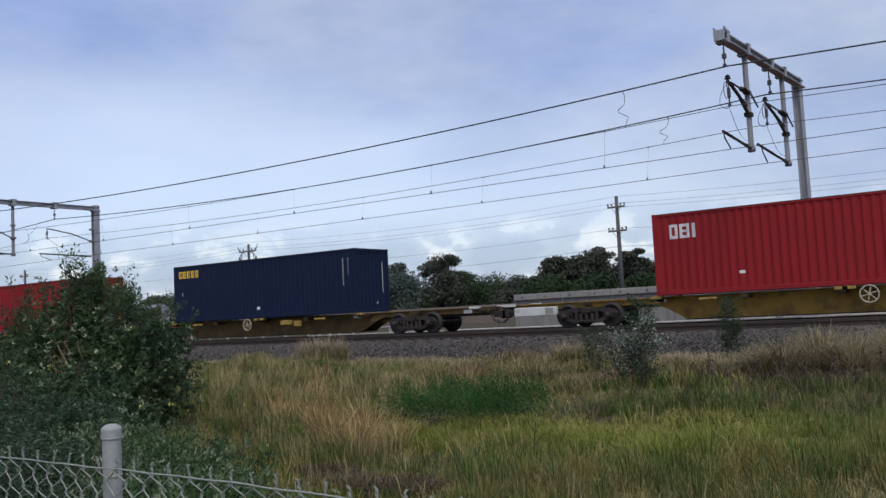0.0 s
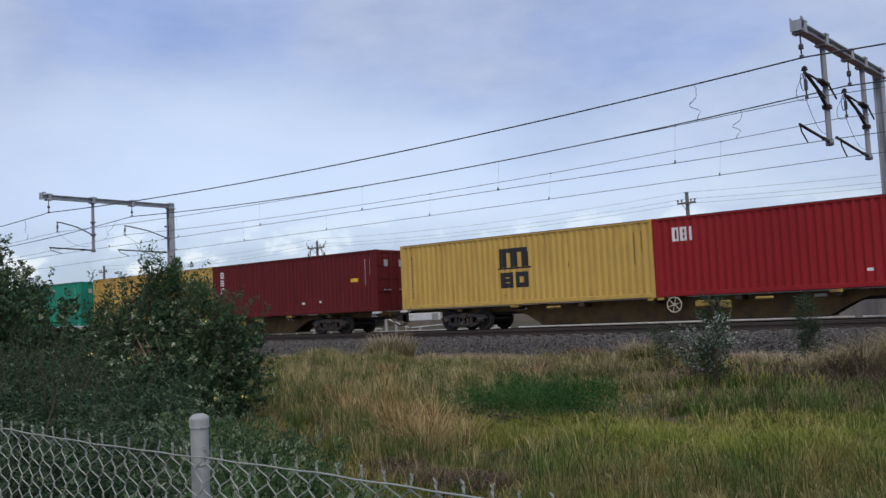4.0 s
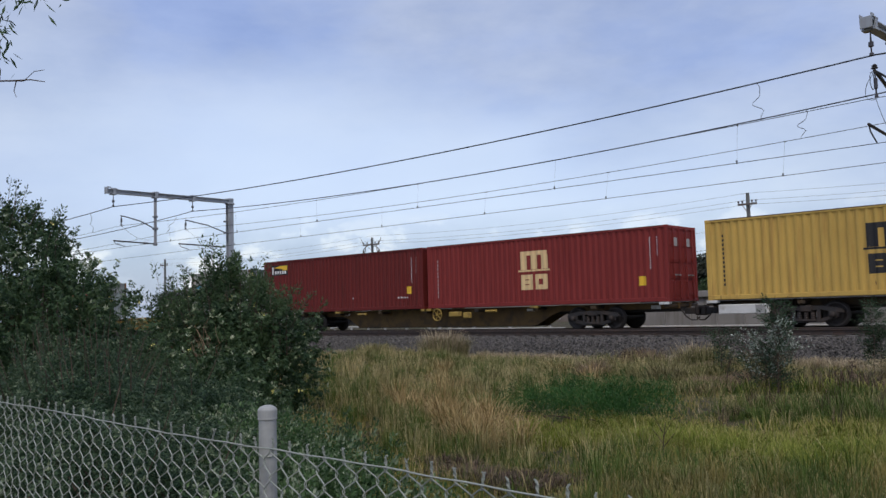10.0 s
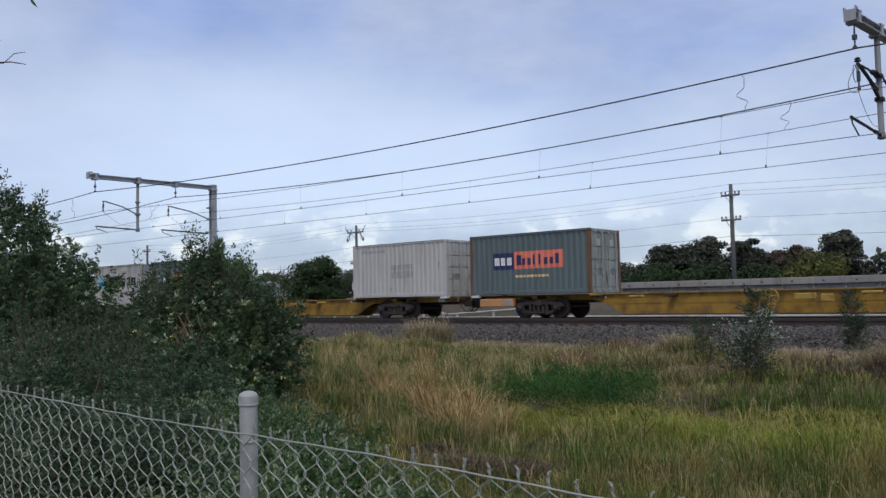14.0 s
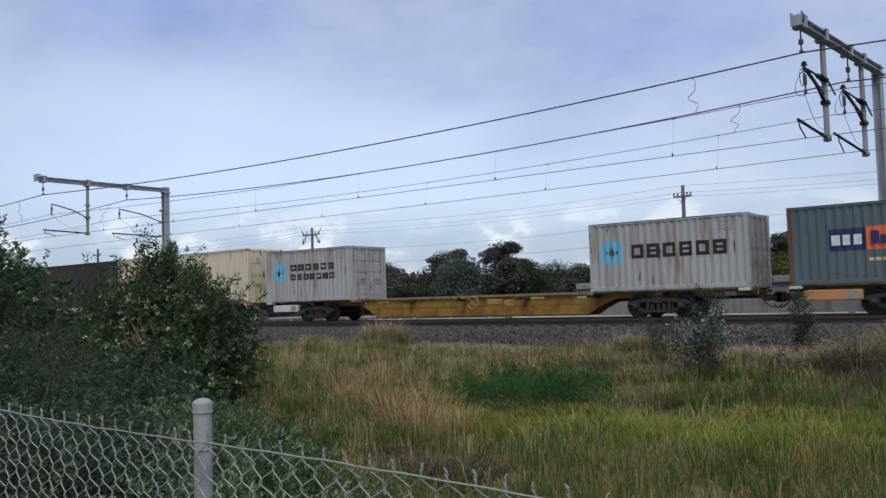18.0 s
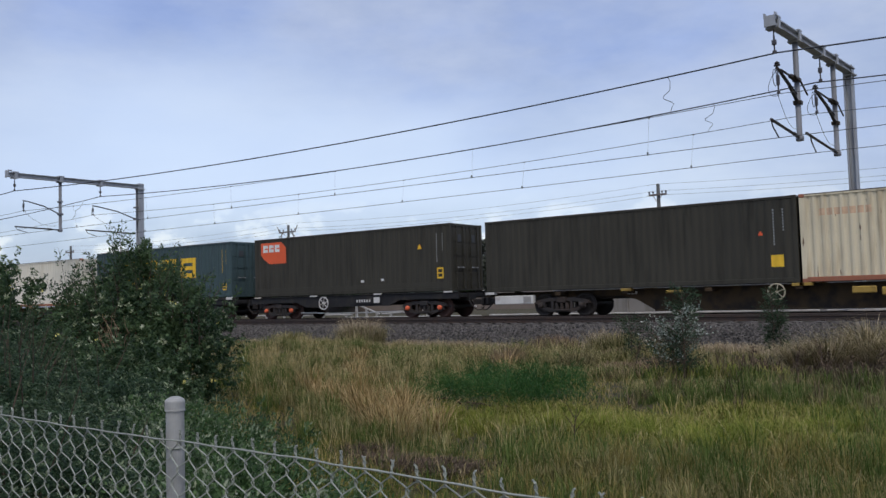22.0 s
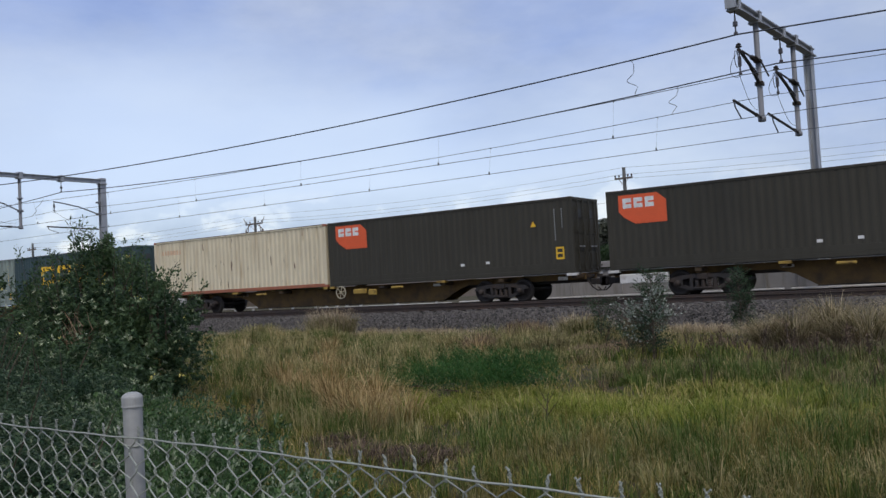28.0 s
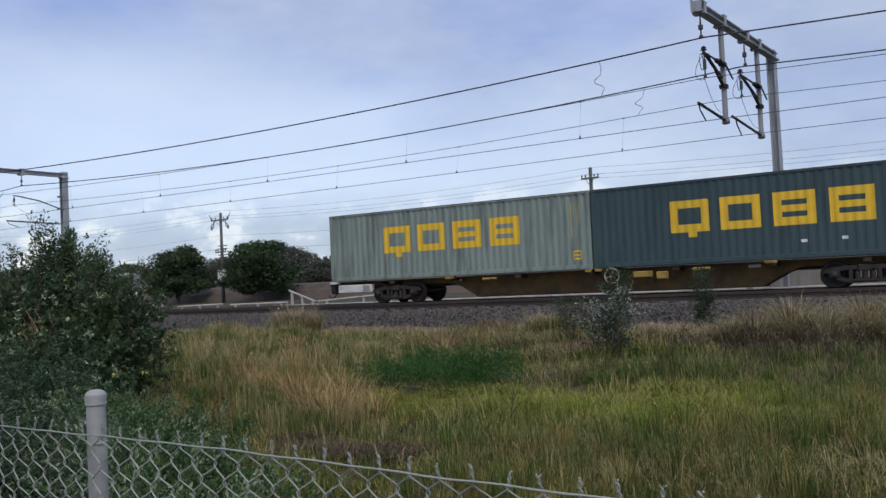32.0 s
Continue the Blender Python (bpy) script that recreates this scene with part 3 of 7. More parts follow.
def bogie_parts(wagon, x, cap, rim="wheel"):
    """A three-piece freight bogie: side frames, bolster, springs, four wheels, axle caps."""
    fr = Mesh()
    for s in (-1, 1):
        y = s * 1.02
        lo, hi = y - 0.07, y + 0.07
        fr.extrude([(x - 1.22, 0.50), (x - 1.12, 0.62), (x - 0.52, 0.72), (x + 0.52, 0.72), (x + 1.12, 0.62), (x + 1.22, 0.50), (x + 1.06, 0.48), (x + 0.50, 0.58), (x - 0.50, 0.58), (x - 1.06, 0.48)], "y", lo, hi)
        fr.extrude([(x - 1.06, 0.47), (x - 0.44, 0.28), (x + 0.44, 0.28), (x + 1.06, 0.47), (x + 1.02, 0.34), (x + 0.48, 0.16), (x - 0.48, 0.16), (x - 1.02, 0.34)], "y", lo, hi)
        for e in (-1, 1):
            fr.box(x + e * 0.41 - 0.06, x + e * 0.41 + 0.06, lo + 0.005, hi - 0.005, 0.17, 0.70, 0.01)
            fr.box(x + e * 0.88 - 0.16, x + e * 0.88 + 0.16, lo - 0.01, hi + 0.01, 0.32, 0.56, 0.03)
        fr.box(x - 0.34, x + 0.34, y - 0.13, y + 0.13, 0.20, 0.27, 0.015)
    fr.box(x - 0.2, x + 0.2, -1.15, 1.15, 0.52, 0.74, 0.03)
    fr.box(x - 1.3, x - 1.2, -0.9, 0.9, 0.42, 0.52, 0.02).box(x + 1.2, x + 1.3, -0.9, 0.9, 0.42, 0.52, 0.02)
    frame_ob = part("bogie_frame", fr, "dark_steel", wagon)
    wheel = WHEEL
    for e in (-1, 1):
        axle = part("axle", AXLE, "wheel", frame_ob)
        axle.location = (x + e * 0.88, 0, 0.43)
        for s in (-1, 1):
            w = part("wheel", wheel, rim, frame_ob)
            w.location, w.rotation_euler = (x + e * 0.88, s * 0.80, 0.43), (0, 0, 0 if s > 0 else math.pi)
            c = part("bearing_cap", CAP, cap, frame_ob)
            c.location = (x + e * 0.88, s * 1.13, 0.43)
    for s in (-1, 1):
        sp = Mesh()
        for k in (-0.22, 0.0, 0.22):
            sp.lathe((x + k, s * 1.05, 0.27), (0, 0, 1), [(0.0, 0.075), (0.04, 0.085), (0.07, 0.07), (0.11, 0.085), (0.14, 0.07), (0.18, 0.085), (0.21, 0.07), (0.25, 0.075)], 10)
        part("spring", sp, "dark_steel", frame_ob)


WHEEL = Mesh().lathe((0, 0, 0), (0, 1, 0), [(-0.07, 0.465), (-0.045, 0.465), (-0.035, 0.435), (0.07, 0.425), (0.07, 0.35), (0.02, 0.33), (0.0, 0.14), (0.06, 0.12), (0.06, 0.08)], 24).mesh("wheel", True)
AXLE = Mesh().lathe((0, 0, 0), (0, 1, 0), [(-1.1, 0.07), (-0.72, 0.09), (0.72, 0.09), (1.1, 0.07)], 10).mesh("axle", True)
CAP = Mesh().lathe((0, 0, 0), (0, 1, 0), [(-0.09, 0.08), (-0.05, 0.105), (0.05, 0.105), (0.08, 0.085), (0.09, 0.05)], 12).mesh("bearing_cap", True)


def hand_wheel(wagon, x, z, y, r, material):
    h = Mesh()
    h.tube([(x + r * math.cos(a), y, z + r * math.sin(a)) for a in [2 * math.pi * i / 20 for i in range(21)]], 0.026, 6, False)
    for i in range(6):
        a = math.pi * i / 3 + 0.3
        h.tube([(x, y, z), (x + r * math.cos(a), y, z + r * math.sin(a))], 0.018, 5)
    h.lathe((x, y, z), (0, 1, 0), [(-0.04, 0.05), (0.2, 0.04)], 10)
    part("hand_wheel", h, material, wagon)


def coupler(wagon, x, s):
    m = Mesh()
    m.box(min(x, x + s * 0.55), max(x, x + s * 0.55), -0.11, 0.11, 0.52, 0.76, 0.03)
    m.box(min(x + s * 0.45, x + s * 0.78), max(x + s * 0.45, x + s * 0.78), -0.2, 0.17, 0.46, 0.84, 0.06)
    part("coupler", m, "dark_steel", wagon)
    hose = Mesh().tube([(x + s * 0.05, -0.45, 0.7), (x + s * 0.22, -0.45, 0.45), (x + s * 0.42, -0.42, 0.30), (x + s * 0.62, -0.38, 0.30), (x + s * 0.75, -0.36, 0.42)], 0.028, 6)
    part("brake_hose", hose, "dark_steel", wagon)


def build_long_wagon():
    w = thing("container_wagon", "long yellow skeletal container flat wagon, rusty and grimy", "freight wagon", group="wagons of the train")
    for s in (-1, 1):
        y = s * 0.48
        up_web = [(-12.35, 0.97), (12.35, 0.97), (12.35, 0.74), (7.0, 0.74), (6.5, 0.56), (-6.0, 0.56), (-6.6, 0.74), (-12.35, 0.74)]
        part("side_sill", Mesh().extrude(up_web, "y", y - 0.05, y + 0.05), "wagon_yellow", w)
        part("lower_web", Mesh().extrude([(6.5, 0.56), (5.75, 0.15), (-5.3, 0.15), (-6.0, 0.56)], "y", y - 0.035, y + 0.035), "wagon_yellow", w)
        part("sill_flange", Mesh().box(-12.35, 12.35, y - 0.14, y + 0.14, 0.93, 0.972, 0.006), "wagon_yellow", w)
        part("bottom_flange", Mesh().box(-5.3, 5.75, y - 0.13, y + 0.13, 0.125, 0.165, 0.008), "wagon_grimy", w)
        for i in range(9):
            x = -5.0 + i * 1.25
            part("web_stiffener", Mesh().box(x - 0.015, x + 0.015, y - s * 0.09 - 0.05, y - s * 0.09 + 0.05, 0.18, 0.92), "wagon_grimy", w)
    part("centre_sill", Mesh().box(-12.3, 12.3, -0.22, 0.22, 0.62, 0.92, 0.02), "dark_steel", w)
    for x in (-12.2, -9.0, -6.2, -3.1, -0.1, 3.0, 6.2, 9.0, 12.2):
        part("cross_member", Mesh().box(x - 0.12, x + 0.12, -1.2, 1.2, 0.80, 0.925, 0.012), "wagon_grimy", w)
    part("brake_pipe", Mesh().tube([(-12.2, -0.3, 0.72), (-6, -0.3, 0.72), (-5.2, -0.3, 0.35), (5.6, -0.3, 0.35), (6.4, -0.3, 0.72), (12.2, -0.3, 0.72)], 0.03, 6), "dark_steel", w)
    for x in (-12.1, -6.15, -0.12, 0.12, 6.15, 12.1):
        for s in (-1, 1):
            part("twistlock", Mesh().box(x - 0.2, x + 0.2, s * 1.12 - 0.13, s * 1.12 + 0.13, 0.90, 0.998, 0.008), "white_box" if abs(x) > 12 else "wagon_bright", w)
    for x0, x1, z0, z1 in ((1.5, 2.2, 0.62, 0.84), (2.35, 2.75, 0.54, 0.80), (3.6, 4.2, 0.78, 0.88), (-4.6, -4.0, 0.78, 0.88)):
        part("valve_box", Mesh().box(x0, x1, -1.34, -1.18, z0, z1, 0.03), "wagon_bright", w)
    part("air_tank", Mesh().lathe((-1.4, 0.0, 0.40), (1, 0, 0), [(-0.75, 0.1), (-0.7, 0.19), (0.7, 0.19), (0.75, 0.1)], 14), "dark_steel", w, smooth=True)
    hand_wheel(w, 0.68, 0.72, -1.2, 0.27, "wheel_cream")
    part("end_box", Mesh().box(-11.9, -10.1, -1.17, -0.95, 0.50, 0.84, 0.025), "white_box", w, "dirty white end panel")
    part("warning_plate", Mesh().box(-10.55, -10.2, -1.1765, -1.172, 0.55, 0.80).box(-10.52, -10.23, -1.1775, -1.1766, 0.58, 0.77), "mark_plate", w)
    part("label_plate", Mesh().box(11.2, 11.6, -0.545, -0.53, 0.74, 0.88), "white_box", w)
    for x in (-8.9, 8.9):
        bogie_parts(w, x, "dark_steel")
    coupler(w, 12.35, 1)
    coupler(w, -12.35, -1)
    for x in (-6.4, 5.3):
        part("data_plate", Mesh().box(x, x + 0.4, -0.545, -0.53, 0.78, 0.88), "white_box", w)
    return w


def build_short_wagon(cap, label, wheel_x, marked, deck=1.118):
    w = thing("container_wagon", label, "freight wagon", group="wagons of the train")
    for s in (-1, 1):
        y = s * 1.12
        part("side_sill", Mesh().extrude([(-6.4, 1.09), (6.4, 1.09), (6.4, 0.80), (3.2, 0.80), (2.6, 0.56), (-2.6, 0.56), (-3.2, 0.80), (-6.4, 0.80)], "y", y - 0.05, y + 0.05), "wagon_black", w)
        part("sill_flange", Mesh().box(-6.4, 6.4, y - 0.11, y + 0.11, 1.06, deck - 0.023, 0.006), "wagon_black", w)
    part("centre_sill", Mesh().box(-6.35, 6.35, -0.25, 0.25, 0.70, 1.02, 0.02), "wagon_black", w)
    for x in (-6.1, -3.0, 0.0, 3.0, 6.1):
        part("cross_member", Mesh().box(x - 0.12, x + 0.12, -1.08, 1.08, 0.84, 1.02, 0.012), "wagon_black", w)
    for x in (-5.9, -2.0, 2.0, 5.9):
        for s in (-1, 1):
            part("twistlock", Mesh().box(x - 0.22, x + 0.22, s * 1.2 - 0.06, s * 1.2 + 0.06, 1.055, deck, 0.008), "white_box", w)
    for x in (-4.5, 4.5):
        bogie_parts(w, x, cap, "wheel_rust")
    hand_wheel(w, wheel_x, 0.74, -1.3, 0.29, "white_box")
    board = part("number_board", Mesh().box(0.6, 2.2, -1.22, -1.18, 0.66, 0.98, 0.01), "wagon_black", w, "black board with white marks")
    bars = Mesh()
    for i in range(6 if marked else 0):
        bars.box(0.72 + i * 0.15, 0.80 + i * 0.15, -1.226, -1.222, 0.74, 0.86)
    bars.box(1.75, 2.1, -1.226, -1.222, 0.70, 0.95)
    if marked:
        tagged(part("marking", bars, "white_box", board), kind="stuff")
    else:
        part("end_plate", Mesh().box(-1.2, -0.7, -1.24, -1.20, 0.98, 1.05), "white_box", w)
        part("end_plate", Mesh().box(1.9, 2.4, -1.24, -1.20, 0.98, 1.05), "white_box", w)
    part("brake_rod", Mesh().tube([(-3.2, -0.9, 0.30), (-1.0, -0.95, 0.26), (1.2, -0.95, 0.27), (3.2, -0.9, 0.30)], 0.025, 6), "white_box", w)
    coupler(w, 6.4, 1)
    coupler(w, -6.4, -1)
    return w


LONG = build_long_wagon()
LONG_AT = [-4.158, -29.977, -55.796, -81.724, -107.761, -133.828, -159.816, -185.823, -211.702, -237.699, -291.812, -317.691, -343.629]
for i, x in enumerate(LONG_AT):
    RIDERS.append((LONG if i == 0 else copy_thing(LONG, pose(x, Y_LOAD, RAIL_LOAD)), x, RAIL_LOAD))
    # loaded wagons: container shade on the sills is painted by darker materials
    if not 5 < i < 9:
        for o in RIDERS[-1][0].children:
            if i and o.name.split(".")[0] in ("side_sill", "lower_web", "sill_flange"):
                o.material_slots[0].material = M["wagon_grimy" if i in (4, 9) else "wagon_brown_shade"]
    if i in (1, 9):
        for o in RIDERS[-1][0].children:
            if o.name.startswith("hand_wheel"):
                o.location.x -= 1.5
    if 4 < i < 9:
        for o in RIDERS[-1][0].children:
            if o.name.startswith("hand_wheel"):
                o.material_slots[0].material = M["wagon_bright"]
    if i in (6, 7):
        for o in RIDERS[-1][0].children:
            if o.name.startswith("end_box"):
                o.material_slots[0].material = M["tan_box"]
                tagged(o, "faded tan end panel")
RIDERS.append((build_short_wagon("orange_cap", "short black container wagon with orange axle caps", -1.29, True), -257.796, RAIL_LOAD))
RIDERS.append((build_short_wagon("cap_cream", "short black container wagon with dusty cream axle caps", 1.62, False, 1.188), -271.78, RAIL_LOAD))

# corrugated steel boxes
PITCH, DEPTH = 0.278, 0.042


def corrugation(x0, x1, depth=DEPTH):
    """Breakpoints (x, inset) of a trapezoid corrugated wall."""
    n = max(1, round((x1 - x0) / PITCH))
    p = (x1 - x0) / n
    pts = []
    for i in range(n):
        a = x0 + i * p
        pts += [(a, 0.0), (a + p * 0.26, 0.0), (a + p * 0.5, depth), (a + p * 0.76, depth)]
    return pts + [(x1, 0.0)]


def inset_at(pts, x):
    return float(np.interp(x, [p[0] for p in pts], [p[1] for p in pts]))


def wall_mesh(length, height, y, name, depth=DEPTH):
    """A corrugated long wall in the xz plane at depth y, thickness inward."""
    s = 1 if y < 0 else -1
    pts = corrugation(-length / 2 + 0.13, length / 2 - 0.13, depth)
    z0, z1, k = 0.16, height - 0.09, len(pts)
    vs = []
    for off in (0.0, 0.02):
        for z in (z0, z1):
            vs += [(x, y + s * (i + off), z) for x, i in pts]
    fs = []
    for i in range(k - 1):
        fs += [(i, i + 1, k + i + 1, k + i), (2 * k + i, 3 * k + i, 3 * k + i + 1, 2 * k + i + 1), (i, 2 * k + i, 2 * k + i + 1, i + 1), (k + i, k + i + 1, 3 * k + i + 1, 3 * k + i)]
    m = Mesh().add(vs, fs)
    return m.mesh(name)


def build_box(length, height, depth=DEPTH):
    """A steel shipping container, base at z 0, doors at +x."""
    c = thing("shipping_container", "steel shipping container", "shipping container")
    hl, hw = length / 2, 1.219
    yw = hw - 0.012
    for s in (-1, 1):
        part("side_wall", wall_mesh(length, height, s * yw, "side_wall", depth), "white_box", c)
        part("bottom_rail", Mesh().box(-hl + 0.15, hl - 0.15, s * hw - 0.05 if s > 0 else -hw, s * hw if s > 0 else -hw + 0.05, 0.02, 0.175, 0.01), "white_box", c)
        part("top_rail", Mesh().box(-hl + 0.15, hl - 0.15, s * hw - 0.06 if s > 0 else -hw, s * hw if s > 0 else -hw + 0.06, height - 0.10, height - 0.012, 0.01), "white_box", c)
    roof = Mesh()
    pts = corrugation(-hl + 0.13, hl - 0.13)
    k = len(pts)
    vs = [(x, sy * (hw - 0.05), height - 0.03 - i * 0.5) for sy in (-1, 1) for x, i in pts]
    roof.add(vs, [(i, i + 1, k + i + 1, k + i) for i in range(k - 1)])
    part("roof", roof, "white_box", c)
    # added strip that paints the shadow along the top of the near wall
    part("roof_edge", Mesh().box(-hl + 0.18, hl - 0.18, -hw - 0.004, -hw + 0.05, height - 0.036, height - 0.006, 0.003), "roof_grime", c)
    part("floor_frame", Mesh().box(-hl + 0.1, hl - 0.1, -hw + 0.06, hw - 0.06, 0.05, 0.15), "dark_steel", c)
    end = Mesh()
    pts = corrugation(-hw + 0.10, hw - 0.10)
    k = len(pts)
    vs = [(-hl + 0.03 + i, y, z) for z in (0.12, height - 0.1) for y, i in pts]
    end.add(vs, [(i, i + 1, k + i + 1, k + i) for i in range(k - 1)])
    part("end_wall", end, "white_box", c)
    for sx in (-1, 1):
        for sy in (-1, 1):
            x0, x1 = sorted((sx * hl, sx * (hl - 0.15)))
            y0, y1 = sorted((sy * hw, sy * (hw - 0.13)))
            part("corner_post", Mesh().box(x0, x1, y0, y1, 0.118, height - 0.118, 0.012), "white_box", c)
            for z0 in (0.0, height - 0.118):
                cast = Mesh().box(*sorted((sx * (hl + 0.003), sx * (hl - 0.178))), *sorted((sy * (hw + 0.003), sy * (hw - 0.162))), z0, z0 + 0.118, 0.012)
                part("corner_casting", cast, "white_box", c)
        part("end_sill", Mesh().box(*sorted((sx * hl, sx * (hl - 0.1))), -hw + 0.16, hw - 0.16, 0.01, 0.12, 0.01), "white_box", c)
        part("end_header", Mesh().box(*sorted((sx * hl, sx * (hl - 0.1))), -hw + 0.16, hw - 0.16, height - 0.13, height - 0.01, 0.01), "white_box", c)
    for s in (-1, 1):
        y0, y1 = sorted((s * 0.012, s * (hw - 0.14)))
        leaf_m = Mesh().box(hl - 0.07, hl - 0.03, y0, y1, 0.125, height - 0.135, 0.006)
        for k in range(4):
            zz = 0.22 + k * (height - 0.42) / 4
            leaf_m.box(hl - 0.032, hl - 0.012, y0 + 0.07, y1 - 0.07, zz + 0.03, zz + (height - 0.42) / 4 - 0.05, 0.008)
        d = part("door", leaf_m, "white_box", c)
        for yy in (0.28, 0.80):
            bar = Mesh().tube([(hl + 0.022, s * yy, 0.08), (hl + 0.022, s * yy, height - 0.08)], 0.022, 8)
            for zz in (0.14, 0.75, height * 0.55, height - 0.16):
                bar.box(hl - 0.012, hl + 0.05, s * yy - 0.05, s * yy + 0.05, zz - 0.03, zz + 0.03, 0.006)
            part("locking_bar", bar, "galv", d)
            part("door_handle", Mesh().box(hl + 0.03, hl + 0.05, *sorted((s * yy, s * (yy - 0.35 if yy > 0.5 else yy + 0.35))), 0.98, 1.03, 0.006), "galv", d)
        plate = Mesh().box(hl - 0.009, hl - 0.005, *sorted((s * 0.40, s * 0.66)), height * 0.73, height * 0.84)
        part("marking_plate", plate, "mark_plain", d)
    return c


M["mark_white"] = mat("white_marking_paint", (0.72, 0.72, 0.70), 0.7, grain=(40, 0.2), stain=(6, 0.35))
M["mark_yellow"] = mat("yellow_marking_paint", (0.80, 0.50, 0.03), 0.65, grain=(40, 0.1), stain=(3, 0.15))
M["mark_black"] = mat("black_marking_paint", (0.018, 0.017, 0.017), 0.65, grain=(40, 0.2), stain=(4, 0.2))
M["mark_orange"] = mat("orange_marking_paint", (0.75, 0.115, 0.035), 0.65, grain=(40, 0.1), stain=(3, 0.12))
M["mark_cream"] = mat("cream_marking_paint", (0.72, 0.52, 0.26), 0.7, grain=(40, 0.1), stain=(3, 0.15))
M["mark_navy"] = mat("navy_marking_paint", (0.018, 0.030, 0.10), 0.65)
M["mark_salmon"] = mat("faded_red_marking_paint", (0.75, 0.20, 0.13), 0.7, grain=(40, 0.1), stain=(4, 0.2))
M["mark_vermilion"] = mat("orange_red_marking_paint", (0.78, 0.15, 0.045), 0.65, grain=(40, 0.1), stain=(4, 0.15))
M["mark_blue"] = mat("light_blue_marking_paint", (0.13, 0.47, 0.70), 0.65, stain=(4, 0.15))
M["mark_faded"] = mat("faded_orange_marking", (0.62, 0.43, 0.28), 0.8, stain=(6, 0.3))
M["mark_dim"] = mat("dull_dark_plate", (0.05, 0.055, 0.058), 0.7, stain=(6, 0.3))
M["mark_patch"] = mat("scuffed_green_patch", (0.17, 0.36, 0.28), 0.8, grain=(30, 0.2), stain=(5, 0.4))
M["mark_plain"] = mat("dull_pale_plate", (0.40, 0.40, 0.39), 0.7, stain=(6, 0.3))
M["mark_grey"] = mat("grey_marking_paint", (0.30, 0.31, 0.30), 0.8, stain=(6, 0.3))


def paint(name, base, dirt, low=0.52, high=0.80, rough=0.6, rust=0.0):
    M[name] = mat(name, base, rough, spec=0.22, grain=(30, 0.06), stain=(0.7, 0.14), dirt=(dirt, low, high), streak=True, rust=rust)


paint("red_paint", (0.29, 0.016, 0.020), (0.25, 0.018, 0.018), rust=0.74)
paint("blue_paint", (0.0055, 0.013, 0.044), (0.007, 0.012, 0.036))
paint("ochre_paint", (0.58, 0.375, 0.095), (0.42, 0.25, 0.07), rust=0.72)
paint("maroon_paint", (0.125, 0.013, 0.014), (0.08, 0.012, 0.012))
paint("green_paint", (0.022, 0.26, 0.17), (0.02, 0.17, 0.12))
paint("rust_red_paint", (0.22, 0.032, 0.028), (0.16, 0.020, 0.016))
paint("brown_red_paint", (0.135, 0.019, 0.016), (0.085, 0.015, 0.012))
paint("light_grey_paint", (0.40, 0.41, 0.39), (0.24, 0.18, 0.12), 0.50, 0.74, rust=0.66)
paint("slate_paint", (0.115, 0.150, 0.155), (0.09, 0.10, 0.10))
paint("pale_grey_paint", (0.46, 0.46, 0.44), (0.33, 0.30, 0.26), rust=0.70)
paint("cream_paint", (0.67, 0.60, 0.43), (0.42, 0.33, 0.20), 0.52, 0.82, rust=0.66)
paint("khaki_paint", (0.052, 0.049, 0.038), (0.044, 0.041, 0.031), 0.45, 0.75)
paint("dull_khaki_paint", (0.050, 0.047, 0.036), (0.036, 0.034, 0.026), 0.50, 0.64)
paint("steel_blue_paint", (0.056, 0.090, 0.095), (0.040, 0.058, 0.066))
paint("off_white_paint", (0.72, 0.69, 0.58), (0.56, 0.50, 0.38), 0.55, 0.82, rust=0.70)
paint("faded_rail_paint", (0.34, 0.13, 0.075), (0.26, 0.13, 0.09), 0.5, 0.75)
paint("dusty_blue_paint", (0.24, 0.295, 0.262), (0.14, 0.155, 0.14), 0.48, 0.72)
paint("rust_post_paint", (0.17, 0.095, 0.055), (0.11, 0.07, 0.05), 0.42, 0.6)
paint("door_grey_paint", (0.27, 0.31, 0.29), (0.16, 0.15, 0.13), 0.48, 0.7, rust=0.62)

BOX40, BOX20, FLAT40, RIB40 = build_box(12.192, 2.896), build_box(6.058, 2.591), build_box(12.192, 2.896, 0.018), build_box(12.192, 2.896, 0.030)


def mark_mesh(length, rects, depth=DEPTH):
    """Flat painted shapes that lie on the corrugated near wall, 3 mm proud: rectangles (x0, x1, z0, z1)."""
    pts = corrugation(-length / 2 + 0.13, length / 2 - 0.13, depth)
    xs = [p[0] for p in pts]
    m = Mesh()
    y = -(1.219 - 0.012) - 0.003
    for x0, x1, z0, z1 in rects:
        cut = [x0] + [x for x in xs if x0 < x < x1] + [x1]
        for a, b in zip(cut[:-1], cut[1:]):
            ya, yb = y + inset_at(pts, a), y + inset_at(pts, b)
            m.add([(a, ya, z0), (b, yb, z0), (b, yb, z1), (a, ya, z1)], [(0, 1, 2, 3)])
    return m.mesh("marking")


def hollow(x0, x1, z0, z1, t, bar=False):
    """A plain rectangular ring, with a middle bar if wanted."""
    r = [(x0, x0 + t, z0, z1), (x1 - t, x1, z0, z1), (x0 + t, x1 - t, z0, z0 + t), (x0 + t, x1 - t, z1 - t, z1)]
    if bar:
        zc = (z0 + z1) / 2
        r.append((x0 + t, x1 - t, zc - t * 0.4, zc + t * 0.4))
    return r


